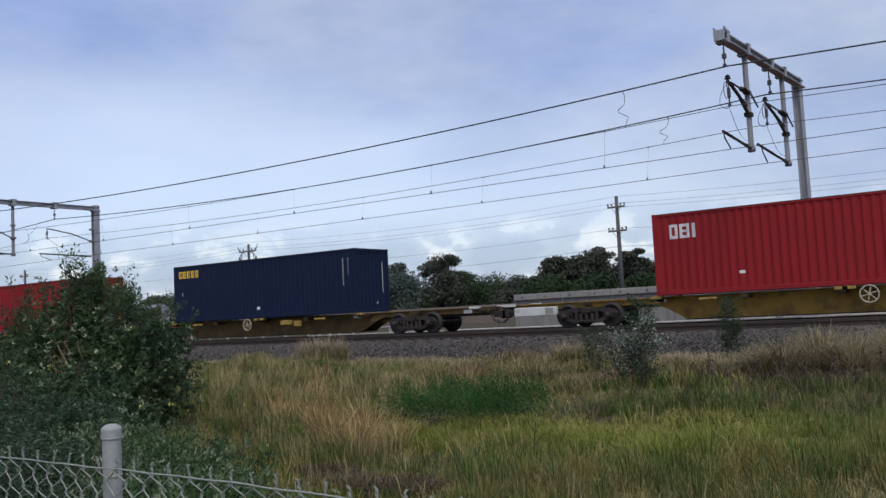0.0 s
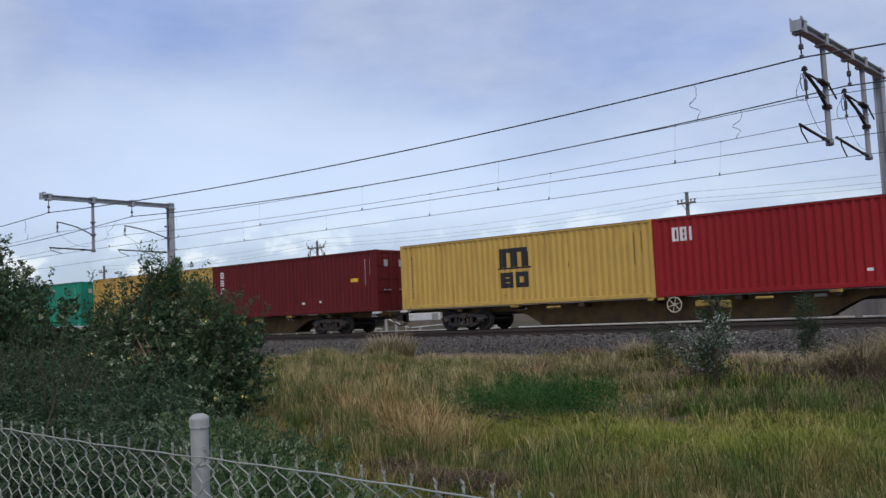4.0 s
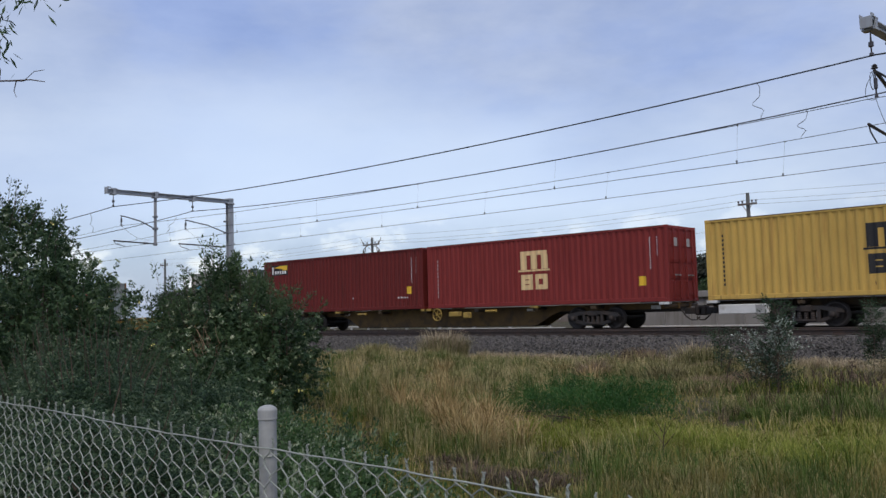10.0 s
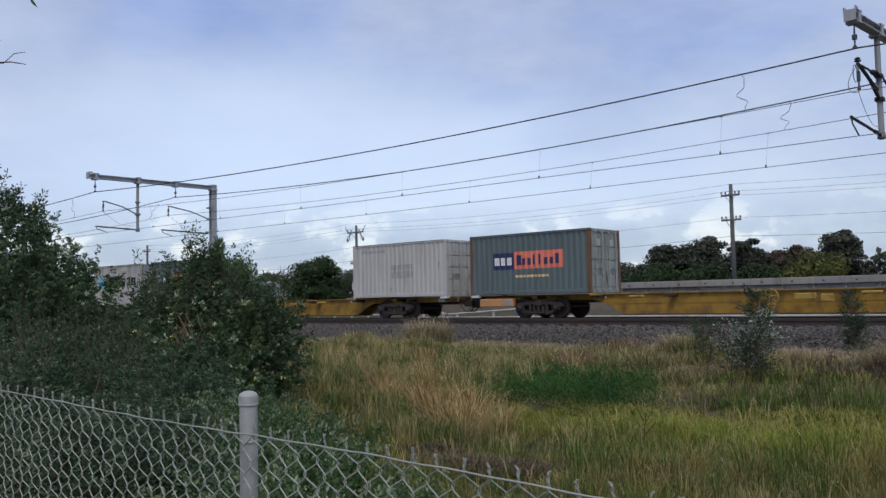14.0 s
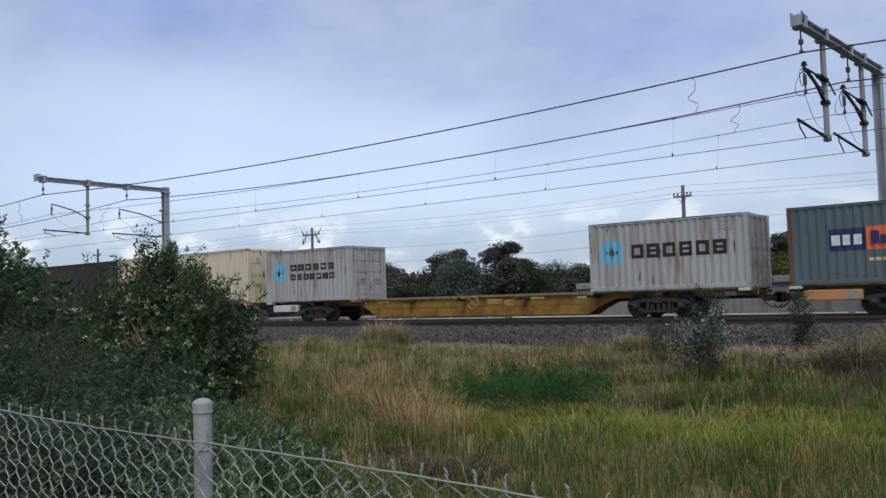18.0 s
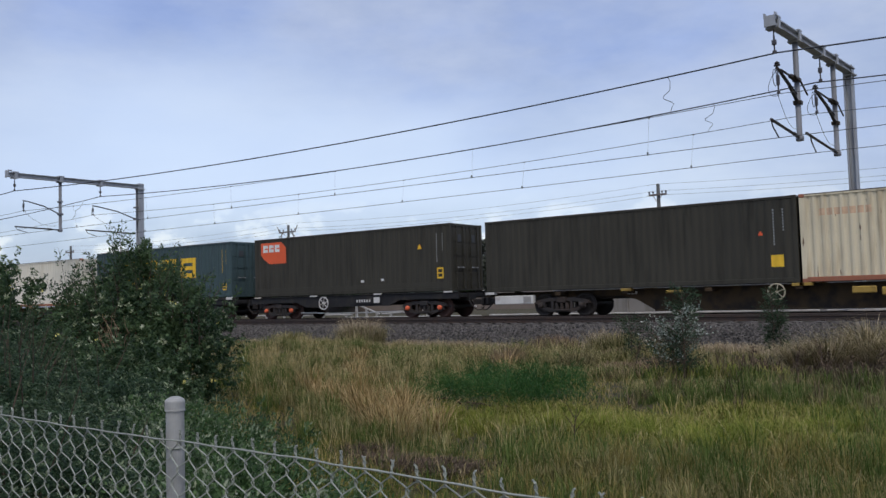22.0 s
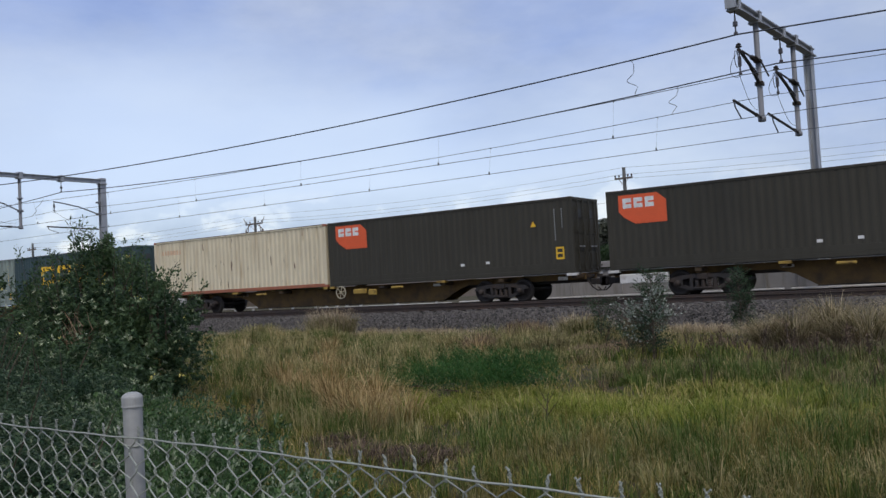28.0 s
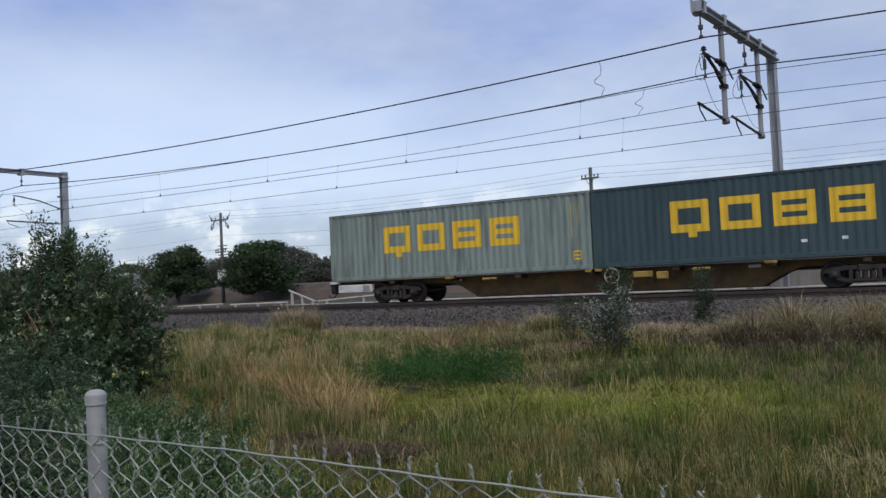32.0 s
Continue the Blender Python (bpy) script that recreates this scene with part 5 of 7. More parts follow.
def span_points(xa, xb, ya, yb, za, zb, sag, n=24):
    return [(xa + (xb - xa) * u, ya + (yb - ya) * u, za + (zb - za) * u - 4 * sag * u * (1 - u)) for u in [i / n for i in range(n + 1)]]


def line(name, label, ys, zs, sag, r, material):
    ob = thing(name, label, "overhead wire", group="overhead line wires")
    for i in range(3):
        part("span", Mesh().tube(span_points(GX[i], GX[i + 1], ys[i], ys[i + 1], zs[i], zs[i + 1], sag), r, 5), material, ob)
    return ob


FEED1, FEED2 = (25.23, 27.071, 8.4, 8.765, 0.50), (30.66, 32.116, 8.5, 8.787, 0.60)      # y and z at two gantries, sag
MESS1, MESS2 = (25.75, 26.854, 7.28, 7.441, 0.38), (30.15, 30.814, 7.3, 7.441, 0.42)
CONT1, CONT2 = (26.0, 26.582, 6.0, 6.052, 0.05), (30.4, 30.38, 5.95, 6.031, 0.05)


def strung(name, label, w, r, material):
    return line(name, label, (w[0], w[0], w[1], w[1]), (w[2], w[2], w[3], w[3]), w[4], r, material)


strung("feeder_wire", "thick dark feeder cable hung from the gantry arms", FEED1, 0.026, "wire")
strung("feeder_wire", "thick dark feeder cable hung from the gantry arms", FEED2, 0.025, "wire")
cat1 = strung("catenary_wire", "messenger wire with droppers above the near track", MESS1, 0.012, "thin_wire")
cat2 = strung("catenary_wire", "messenger wire with droppers above the loaded track", MESS2, 0.012, "thin_wire")
strung("contact_wire", "straight contact wire above the near track", CONT1, 0.012, "thin_wire")
strung("contact_wire", "straight contact wire above the loaded track", CONT2, 0.012, "thin_wire")


def on_span(x, ya, yb, za, zb, sag):
    u = (x - GX[1]) / (GX[2] - GX[1])
    return (x, ya + (yb - ya) * u, za + (zb - za) * u - 4 * sag * u * (1 - u))


for cat, mess, cont, xs in ((cat1, MESS1, CONT1, (-43.6, -37.3, -31.0, -24.55, -17.65, -10.73)), (cat2, MESS2, CONT2, (-43.6, -37.3, -30.85, -24.15, -17.8, -10.65))):
    for x in xs:
        a, b = on_span(x, *mess), on_span(x, *cont)
        d = Mesh().tube([a, b], 0.0032, 4)
        for p in (a, b):
            d.box(x - 0.022, x + 0.022, p[1] - 0.02, p[1] + 0.02, p[2] - (0.03 if p is a else 0.02), p[2] + (0.02 if p is a else 0.09))
        part("dropper", d, "thin_wire", cat)


def jumper(a, b):
    ob = thing("jumper_cable", "thin slack jumper cable between overhead wires", "cable", group="jumper cables")
    pts = []
    for i in range(17):
        u = i / 16
        pts.append((a[0] + (b[0] - a[0]) * u + (0.15 * math.sin(9.2 * u) + 0.07 * math.sin(19 * u + 0.6)) * min(1.0, 4 * u, 4 - 4 * u), a[1] + (b[1] - a[1]) * u, a[2] + (b[2] - a[2]) * u))
    part("strand", Mesh().tube(pts, 0.011, 4), "wire", ob)


jumper(on_span(-10.09, *FEED1), on_span(-9.99, *MESS1))
jumper(on_span(-10.25, *FEED2), on_span(-10.10, *MESS2))
jumper((-51.5, 25.23, 8.25), (-52.2, 25.75, 7.15))
jumper((-50.5, 30.66, 8.35), (-51.0, 30.15, 7.2))

# ---- power poles behind the railway ----


def power_pole(x, y, h, arms, box):
    p = thing("power_pole", "weathered timber power pole with crossarms and insulators", "utility pole", group="power poles behind the railway")
    part("pole", Mesh().tube([(x, y, 0.1), (x, y, h)], 0.18, 12, r1=0.125), "pole_wood", p, smooth=True)
    for z, w in arms:
        part("crossarm", Mesh().box(x - w, x + w, y - 0.2, y - 0.1, z - 0.07, z + 0.07, 0.01), "cross_wood", p)
        for k in (-0.92, -0.5, 0.5, 0.92):
            part("insulator", Mesh().lathe((x + k * w, y - 0.15, z + 0.07), (0, 0, 1), [(0, 0.03), (0.06, 0.03), (0.08, 0.07), (0.16, 0.075), (0.2, 0.03)], 8), "insulator", p)
        part("brace", Mesh().tube([(x - w * 0.5, y - 0.2, z - 0.05), (x, y - 0.14, z - 0.6)], 0.02, 4).tube([(x + w * 0.5, y - 0.2, z - 0.05), (x, y - 0.14, z - 0.6)], 0.02, 4), "cross_wood", p)
    if box:
        part("switch_box", Mesh().box(x + 0.05, x + 1.15, y - 0.75, y - 0.15, 2.55, 3.55, 0.05), "white_box", p)
        part("platform", Mesh().box(x - 0.35, x + 1.25, y - 0.8, y + 0.1, 2.38, 2.48, 0.02), "galv", p)
        for z in (5.0, 5.6, 5.9):
            part("small_arm", Mesh().box(x - 0.3, x + 0.9, y - 0.2, y - 0.12, z - 0.04, z + 0.04, 0.01), "cross_wood", p)
        for s in (-1, 1):
            part("switch_arm", Mesh().tube([(x + s * 0.5, y - 0.2, 8.35), (x + s * 1.1, y - 0.2, 7.9)], 0.04, 5).tube([(x + s * 1.15, y - 0.15, 8.5), (x + s * 1.40, y - 0.15, 9.0)], 0.035, 5).tube([(x + s * 0.75, y - 0.15, 8.4), (x + s * 0.85, y - 0.15, 7.7), (x + s * 1.15, y - 0.15, 7.55)], 0.04, 5).lathe((x + s * 1.12, y - 0.15, 7.5), (0, 0, 1), [(0, 0.09), (0.35, 0.09)], 8), "cross_wood", p)
    return p


power_pole(-23.2, 59.0, 9.3, ((8.5, 0.68), (6.75, 0.72)), False)
power_pole(-61.3, 59.0, 9.1, ((8.4, 1.15), (5.3, 0.7)), True)
power_pole(15.0, 59.0, 9.3, ((8.5, 0.9), (6.75, 0.8)), False)
power_pole(-100.0, 59.0, 9.3, ((8.5, 0.9),), False)
for k, (z, off) in enumerate(((8.76, -0.8), (8.5, 0.6), (9.28, 0.0), (6.9, -0.6))):
    ob = thing("power_line", "thin dark power line strung between the poles", "power line", group="power lines")
    xs = [-100.0, -61.3, -23.2, 15.0]
    for a, b in zip(xs[:-1], xs[1:]):
        part("span", Mesh().tube(span_points(a, b, 58.85 + off * 0.3, 58.85 + off * 0.3, z, z, 0.5), 0.009, 4), "thin_wire", ob)
for z in (5.6, 4.0):
    ob = thing("power_line", "low thin cable strung between the poles", "power line", group="power lines")
    for a, b in ((-100, -61.3), (-61.3, -23.2), (-23.2, 15.0)):
        part("span", Mesh().tube(span_points(a, b, 58.82, 58.82, z, z, 0.5), 0.011, 4), "wire", ob)

# ---- low wall and white rails beyond the tracks ----
wall = thing("boundary_wall", "low grey concrete panel wall beyond the tracks", "wall", kind="structure")
for i in range(34):
    x = -20.6 + i * 1.3
    part("panel", Mesh().box(x + 0.04, x + 1.26, 38.0, 38.12, 0.3, 1.88, 0.012), "concrete", wall)
    part("post", Mesh().box(x - 0.045, x + 0.035, 37.93, 38.16, 0.3, 1.9, 0.01), "concrete", wall)
for i in range(17):
    x = -20.65 + i * 2.6
    part("coping_slab", Mesh().box(x, x + 2.585, 37.86, 38.22, 1.9, 2.2, 0.02), "concrete", wall)
bolts = Mesh()
for i in range(34):
    x = -20.2 + i * 1.3
    bolts.box(x, x + 0.07, 37.845, 37.865, 2.0, 2.07)
part("bolt", bolts, "dark_steel", wall)


def low_rail(x0, z0, x1, z1, y, r=0.09):
    ob = thing("white_barrier_rail", "low white painted barrier rail beyond the tracks", "barrier", group="white barrier rails")
    part("beam", Mesh().tube([(x0, y, z0), (x1, y, z1)], r, 8), "white_rail", ob)
    for u in (0.1, 0.5, 0.9):
        x, z = x0 + (x1 - x0) * u, z0 + (z1 - z0) * u
        part("stub", Mesh().box(x - 0.06, x + 0.06, y - 0.06, y + 0.06, 0.3, z), "white_rail", ob)


for x0, z0, x1, z1 in ((-62, 0.62, -50.5, 0.62), (-50.2, 0.6, -47.8, 1.25), (-46.5, 0.6, -42.2, 0.66), (-41.5, 0.6, -36.5, 0.62), (-36.3, 1.35, -34.2, 0.62), (-34.0, 0.62, -27.0, 1.0), (-33.8, 0.5, -24.5, 0.52), (-24.0, 0.55, -8, 0.56), (-7.7, 0.56, 12, 0.56)):
    low_rail(x0, z0, x1, z1, 37.2 if x1 > -25 else 40.5, 0.06)
bank = Mesh()
pr = [(61.5, 0.1), (62.6, 1.2), (64.0, 1.80), (67.0, 1.95), (70.0, 1.9), (74.0, 0.1)]
bank.extrude(pr, "x", -79, -31)
tagged(part("dirt_bank", bank, "dirt_bank", None), "bare brown earth bank behind the tracks", "earth bank", kind="structure")

# ---- trees behind the railway ----


def lobes(n, radii, flat=1.0):
    """Random points in an ellipsoid shell, thicker near the skin."""
    d = unit(RNG.normal(0, 1, (n, 3)))
    r = RNG.uniform(0.30, 1.08, n) ** 0.6
    return d, d * r[:, None] * np.array(radii)


def tree(name, label, x, y, h, w, material, bark="bark", clumps=26, per=260, size=0.30, base=0.30, pale=False, round_top=True, ragged=False, stems=1):
    """A tapered trunk with limbs and a ragged crown of leaf clumps."""
    t = thing(name, label, "tree", group="trees behind the railway")
    z0 = float(ground_z(x, y))
    tr = Mesh().tube([(x, y, z0 - 0.1), (x + 0.1, y, z0 + h * 0.25), (x - 0.05, y, z0 + h * 0.45), (x + 0.1, y, z0 + h * 0.62)], 0.03 * h, 8, r1=0.008 * h)
    for k in range(1, stems):
        q = 2.4 * k
        tr.tube([(x, y, z0 - 0.1), (x + 0.35 * math.cos(q), y + 0.3 * math.sin(q), z0 + h * 0.2), (x + 0.9 * math.cos(q), y + 0.8 * math.sin(q), z0 + h * 0.5)], 0.018 * h, 6, r1=0.008 * h)
    cs, outs = [], []
    for i in range(clumps):
        a = RNG.uniform(0, 2 * math.pi)
        u = (i + RNG.random()) / clumps
        s = w * RNG.uniform(0.10, 0.25)
        prof = math.sqrt(max(0.06, 1 - (abs(u - 0.42) / 0.66) ** 2)) if round_top else (1.05 - u * 0.85)
        rr = max(0.0, w / 2 * prof - s * 0.8) * RNG.uniform(0.45, 1.05)
        zc = z0 + base * h + s * 0.5 + (h * (1 - base) - s * 1.3) * u
        c = np.array([x + rr * math.cos(a) * (1.12 if ragged else 1), y + rr * math.sin(a), zc])
        tr.tube([(x, y, z0 + h * (0.2 + 0.3 * u)), tuple((c + np.array([x, y, z0 + h * 0.45])) / 2 + np.array([0, 0, -0.1 * h * (1 - u)])), tuple(c)], 0.010 * h, 5, r1=0.003 * h)
        d, p = lobes(per, (s * 1.15, s * 1.15, s * 0.55) if ragged else (s * 1.1, s * 1.1, s * 0.85))
        cs.append(c + p)
        outs.append(d)
    part("trunk", tr, "pale_bark" if pale else bark, t)
    leaf_plates("crown", np.concatenate(cs), np.concatenate(outs) + np.array([0, 0, 0.25]), size, 0.62, material, t, spread=0.75)
    return t


tree("round_tree", "dark green dense rounded tree beside the tracks", -68.4, 59.6, 6.3, 7.6, "tree_dark", clumps=44, per=440, size=0.24, base=0.10, ragged=True, stems=4)
tree("round_tree", "dark green dense rounded tree beside the tracks", -57.0, 59.6, 6.3, 8.0, "tree_dark", clumps=44, per=440, size=0.24, base=0.08, ragged=True, stems=5)
tree("gum_tree", "tall eucalyptus tree with an open crown", -45.4, 70.0, 5.2, 4.0, "tree_gum", clumps=26, per=360, size=0.30)
FAR = [(-68.0, 84, 5.2, 9.0, "tree_gum"), (-60.2, 80, 7.5, 7.0, "tree_gum"), (-56.5, 77, 6.2, 7.0, "tree_grey"), (-53.2, 81, 8.1, 5.6, "tree_gum"), (-49.5, 79, 5.6, 7.0, "tree_dark"), (-43.5, 82, 5.0, 7.0, "tree_gum"), (-38.6, 80, 6.6, 5.0, "tree_gum"), (-35.0, 81, 7.1, 5.6, "tree_gum"), (-38.0, 76, 4.4, 7.0, "tree_dark"), (-32.5, 76, 4.2, 6.0, "tree_dark"), (-30.2, 80, 6.5, 4.6, "tree_gum"), (-27.2, 80, 5.3, 4.0, "tree_rust"),
       (-22.3, 81, 6.9, 4.6, "tree_gum"), (-25.4, 81, 5.7, 3.6, "tree_rust"), (-23.0, 77, 4.9, 6.6, "tree_yellow"), (-27.4, 76, 3.9, 5.0, "tree_dark"), (-12.0, 80, 6.6, 7.0, "tree_rust"), (-7.0, 80, 6.9, 8.0, "tree_gum"),
       (-2.0, 82, 8.2, 8.0, "tree_gum"), (4.0, 82, 8.0, 8.0, "tree_gum"), (-76.0, 84, 7.5, 9.0, "tree_gum"), (-88.0, 86, 6.5, 9.0, "tree_gum"), (-19.0, 120, 5.0, 7.0, "tree_gum"), (-31.5, 95, 6.0, 9.0, "tree_dark"), (-42.0, 96, 6.4, 9.0, "tree_gum"),
       (-56.0, 96, 6.0, 12.0, "tree_dark"), (-66.0, 98, 6.0, 12.0, "tree_dark"), (-100.0, 96, 7.0, 11.0, "tree_gum"), (-115.0, 92, 7.0, 11.0, "tree_gum"), (-130.0, 80, 7.0, 11.0, "tree_gum"), (-150.0, 74, 8.0, 11.0, "tree_gum")]
NAMES = {"tree_gum": "grey-green eucalyptus tree with a ragged crown", "tree_grey": "silvery grey-green eucalyptus with a low crown", "tree_dark": "dark green bushy tree", "tree_yellow": "yellow-green broad spreading tree", "tree_rust": "reddish-brown tinged eucalyptus tree"}
for i, (x, y, h, w, m) in enumerate(FAR):
    tree("gum_tree" if m != "tree_dark" else "bushy_tree", NAMES[m], x, y, h, w, m, clumps=38, per=260, size=0.25, base=0.32 if m in ("tree_gum", "tree_rust") and h > 5.5 else 0.06, pale=i % 4 == 1, ragged=m in ("tree_gum", "tree_rust"))
# hedge line closing the distance
hx = RNG.uniform(-170, 40, 26000)
hy = 104 + RNG.normal(0, 2.5, 26000)
hz = RNG.uniform(0.2, 1, 26000) ** 0.7 * (3.6 + 1.2 * np.sin(hx * 0.21) + 0.8 * np.sin(hx * 0.53 + 1))
far_scrub = leaves("far_scrub", np.stack([hx, hy, hz], 1), np.tile([0.0, -0.4, 0.6], (26000, 1)), 0.75, 0.7, "tree_gum")
tagged(far_scrub, "far dark green scrub behind the trees", "scrub", kind="stuff")


def house(x, y, turn):
    h = thing("house", "small white house with a grey roof among trees", "house", pose(x, y, 0.35, 0, 0, turn))
    part("wall", Mesh().box(-4, 4, -3, 3, 0, 2.7, 0.02), "house_wall", h)
    part("roof", Mesh().extrude([(-3.5, 2.6), (3.5, 2.6), (3.5, 2.75), (0, 4.1), (-3.5, 2.75)], "x", -4.5, 4.5), "house_roof", h)
    for x0 in (-2.6, 0.4, 2.2):
        wdw = part("window", Mesh().box(x0 - 0.6, x0 + 0.6, -3.05, -2.99, 1.0, 2.1, 0.01), "window", h)
        part("frame", Mesh().box(x0 - 0.68, x0 + 0.68, -3.07, -3.0, 0.92, 1.0).box(x0 - 0.68, x0 + 0.68, -3.07, -3.0, 2.1, 2.18).box(x0 - 0.03, x0 + 0.03, -3.07, -3.04, 1.0, 2.1), "white_box", wdw)


house(-95.0, 73.0, -15)

# ---- wire fence before the viewer ----
FY, FX0, FX1, FTOP = 1.19, -6.98, 3.2, 1.25
fence = thing("chain_link_fence", "weathered galvanised chain-link fence with twisted tips", "fence", group="boundary fence")
DW, DH = 0.0605, 0.0640
n_wire = int((FX1 - FX0) / (DW / 2))
mesh_rows = int(FTOP / (DH / 2))
jit = np.random.default_rng(3)
sway = [0.003 * math.sin(i * 0.35) + jit.normal(0, 0.0012) for i in range(n_wire + 2)]


def fence_top(x):
    return 1.222 - 0.0205 * x + 0.003 * math.sin(4.1 * x + 0.5)


for i in range(n_wire):
    xa = FX0 + i * DW / 2
    top = fence_top(xa)
    pts = []
    for k in range(mesh_rows + 1):
        side = (k + i) % 2
        z = top - 0.004 - k * DH / 2
        if z < 0.02:
            break
        x = xa + side * DW / 2 + sway[i + side] * (0.4 + 0.6 * math.sin(k * 0.21 + i * 0.05)) + 0.0035 * (1 if side else -1)
        y = FY + (0.0045 if (k % 2) else -0.0045) + 0.004 * math.sin(x * 5)
        if pts and z > 0.82:
            px, py, pz = pts[-1]
            for u, w in ((0.16, 0.05), (0.36, 0.30), (0.64, 0.70), (0.84, 0.95)):
                pts.append((px + (x - px) * w, py + (y - py) * u, pz + (z - pz) * u))
        pts.append((x, y, z))
    part("strand", Mesh().tube(pts, 0.00155, 5, False), "fence_wire", fence)
for i in range(n_wire // 2 + 1):
    x = FX0 + i * DW
    top = fence_top(x) - 0.004
    hgt = 0.014 + 0.006 * jit.random()
    tip = Mesh()
    ln = jit.normal(0, 0.005)
    for ph in (0.0, math.pi):
        tip.tube([(x + 0.0023 * math.cos(ph + a * 2.3) + ln * a / 9, FY + 0.0023 * math.sin(ph + a * 2.3), top - 0.010 + (hgt + 0.012) * a / 9) for a in range(10)] +
                 [(x + ln + 0.006 * math.cos(ph + jit.random() * 3), FY + 0.004 * math.sin(ph), top + hgt + 0.007)], 0.0018, 5)
    part("twisted_tip", tip, "fence_wire", fence)
cable = Mesh().tube([(FX0 + k * 0.05, FY - 0.006 + 0.002 * math.sin(k), fence_top(FX0 + k * 0.05) - 0.004 + 0.001 * math.sin(k * 1.7)) for k in range(int((FX1 - FX0) / 0.05) + 1)], 0.0019, 6)
part("top_cable", cable, "fence_wire", fence)
part("mid_cable", Mesh().tube([(FX0, FY - 0.007, 0.65), (FX1, FY - 0.007, 0.64)], 0.0022, 6), "fence_wire", fence)


def fence_post(x, y):
    p = thing("fence_post", "round galvanised steel fence post with a domed cap", "fence post", group="fence posts")
    part("tube", Mesh().lathe((x, y, 0.0), (0, 0, 1), [(0, 0.0208), (1.318, 0.0208)], 24), "fence_post", p, smooth=False)
    part("cap", Mesh().lathe((x, y, 1.312), (0, 0, 1), [(-0.003, 0.0216), (-0.002, 0.0230), (0.001, 0.0231), (0.002, 0.0226), (0.0185, 0.0228), (0.0215, 0.0220), (0.0265, 0.0178), (0.0285, 0.0128), (0.0295, 0.0120), (0.0305, 0.0070), (0.031, 0.0020)], 24), "fence_post", p, "weathered flat-domed metal cap", smooth=False)
    ties = Mesh()
    for z in (1.228, 0.65):
        ties.tube([(x + 0.0225 * math.cos(a), y + 0.0225 * math.sin(a), z + 0.002 * math.sin(3 * a)) for a in [2 * math.pi * j / 16 for j in range(17)]], 0.0015, 5)
    part("tie_wire", ties, "fence_wire", p)


fence_post(-1.659, FY + 0.034)
fence_post(-4.55, FY + 0.034)
fence_post(1.15, FY + 0.034)
fence_post(-7.0, FY + 0.034)
fence_post(3.2, FY + 0.034)

# ---- shrubs of the verge ----


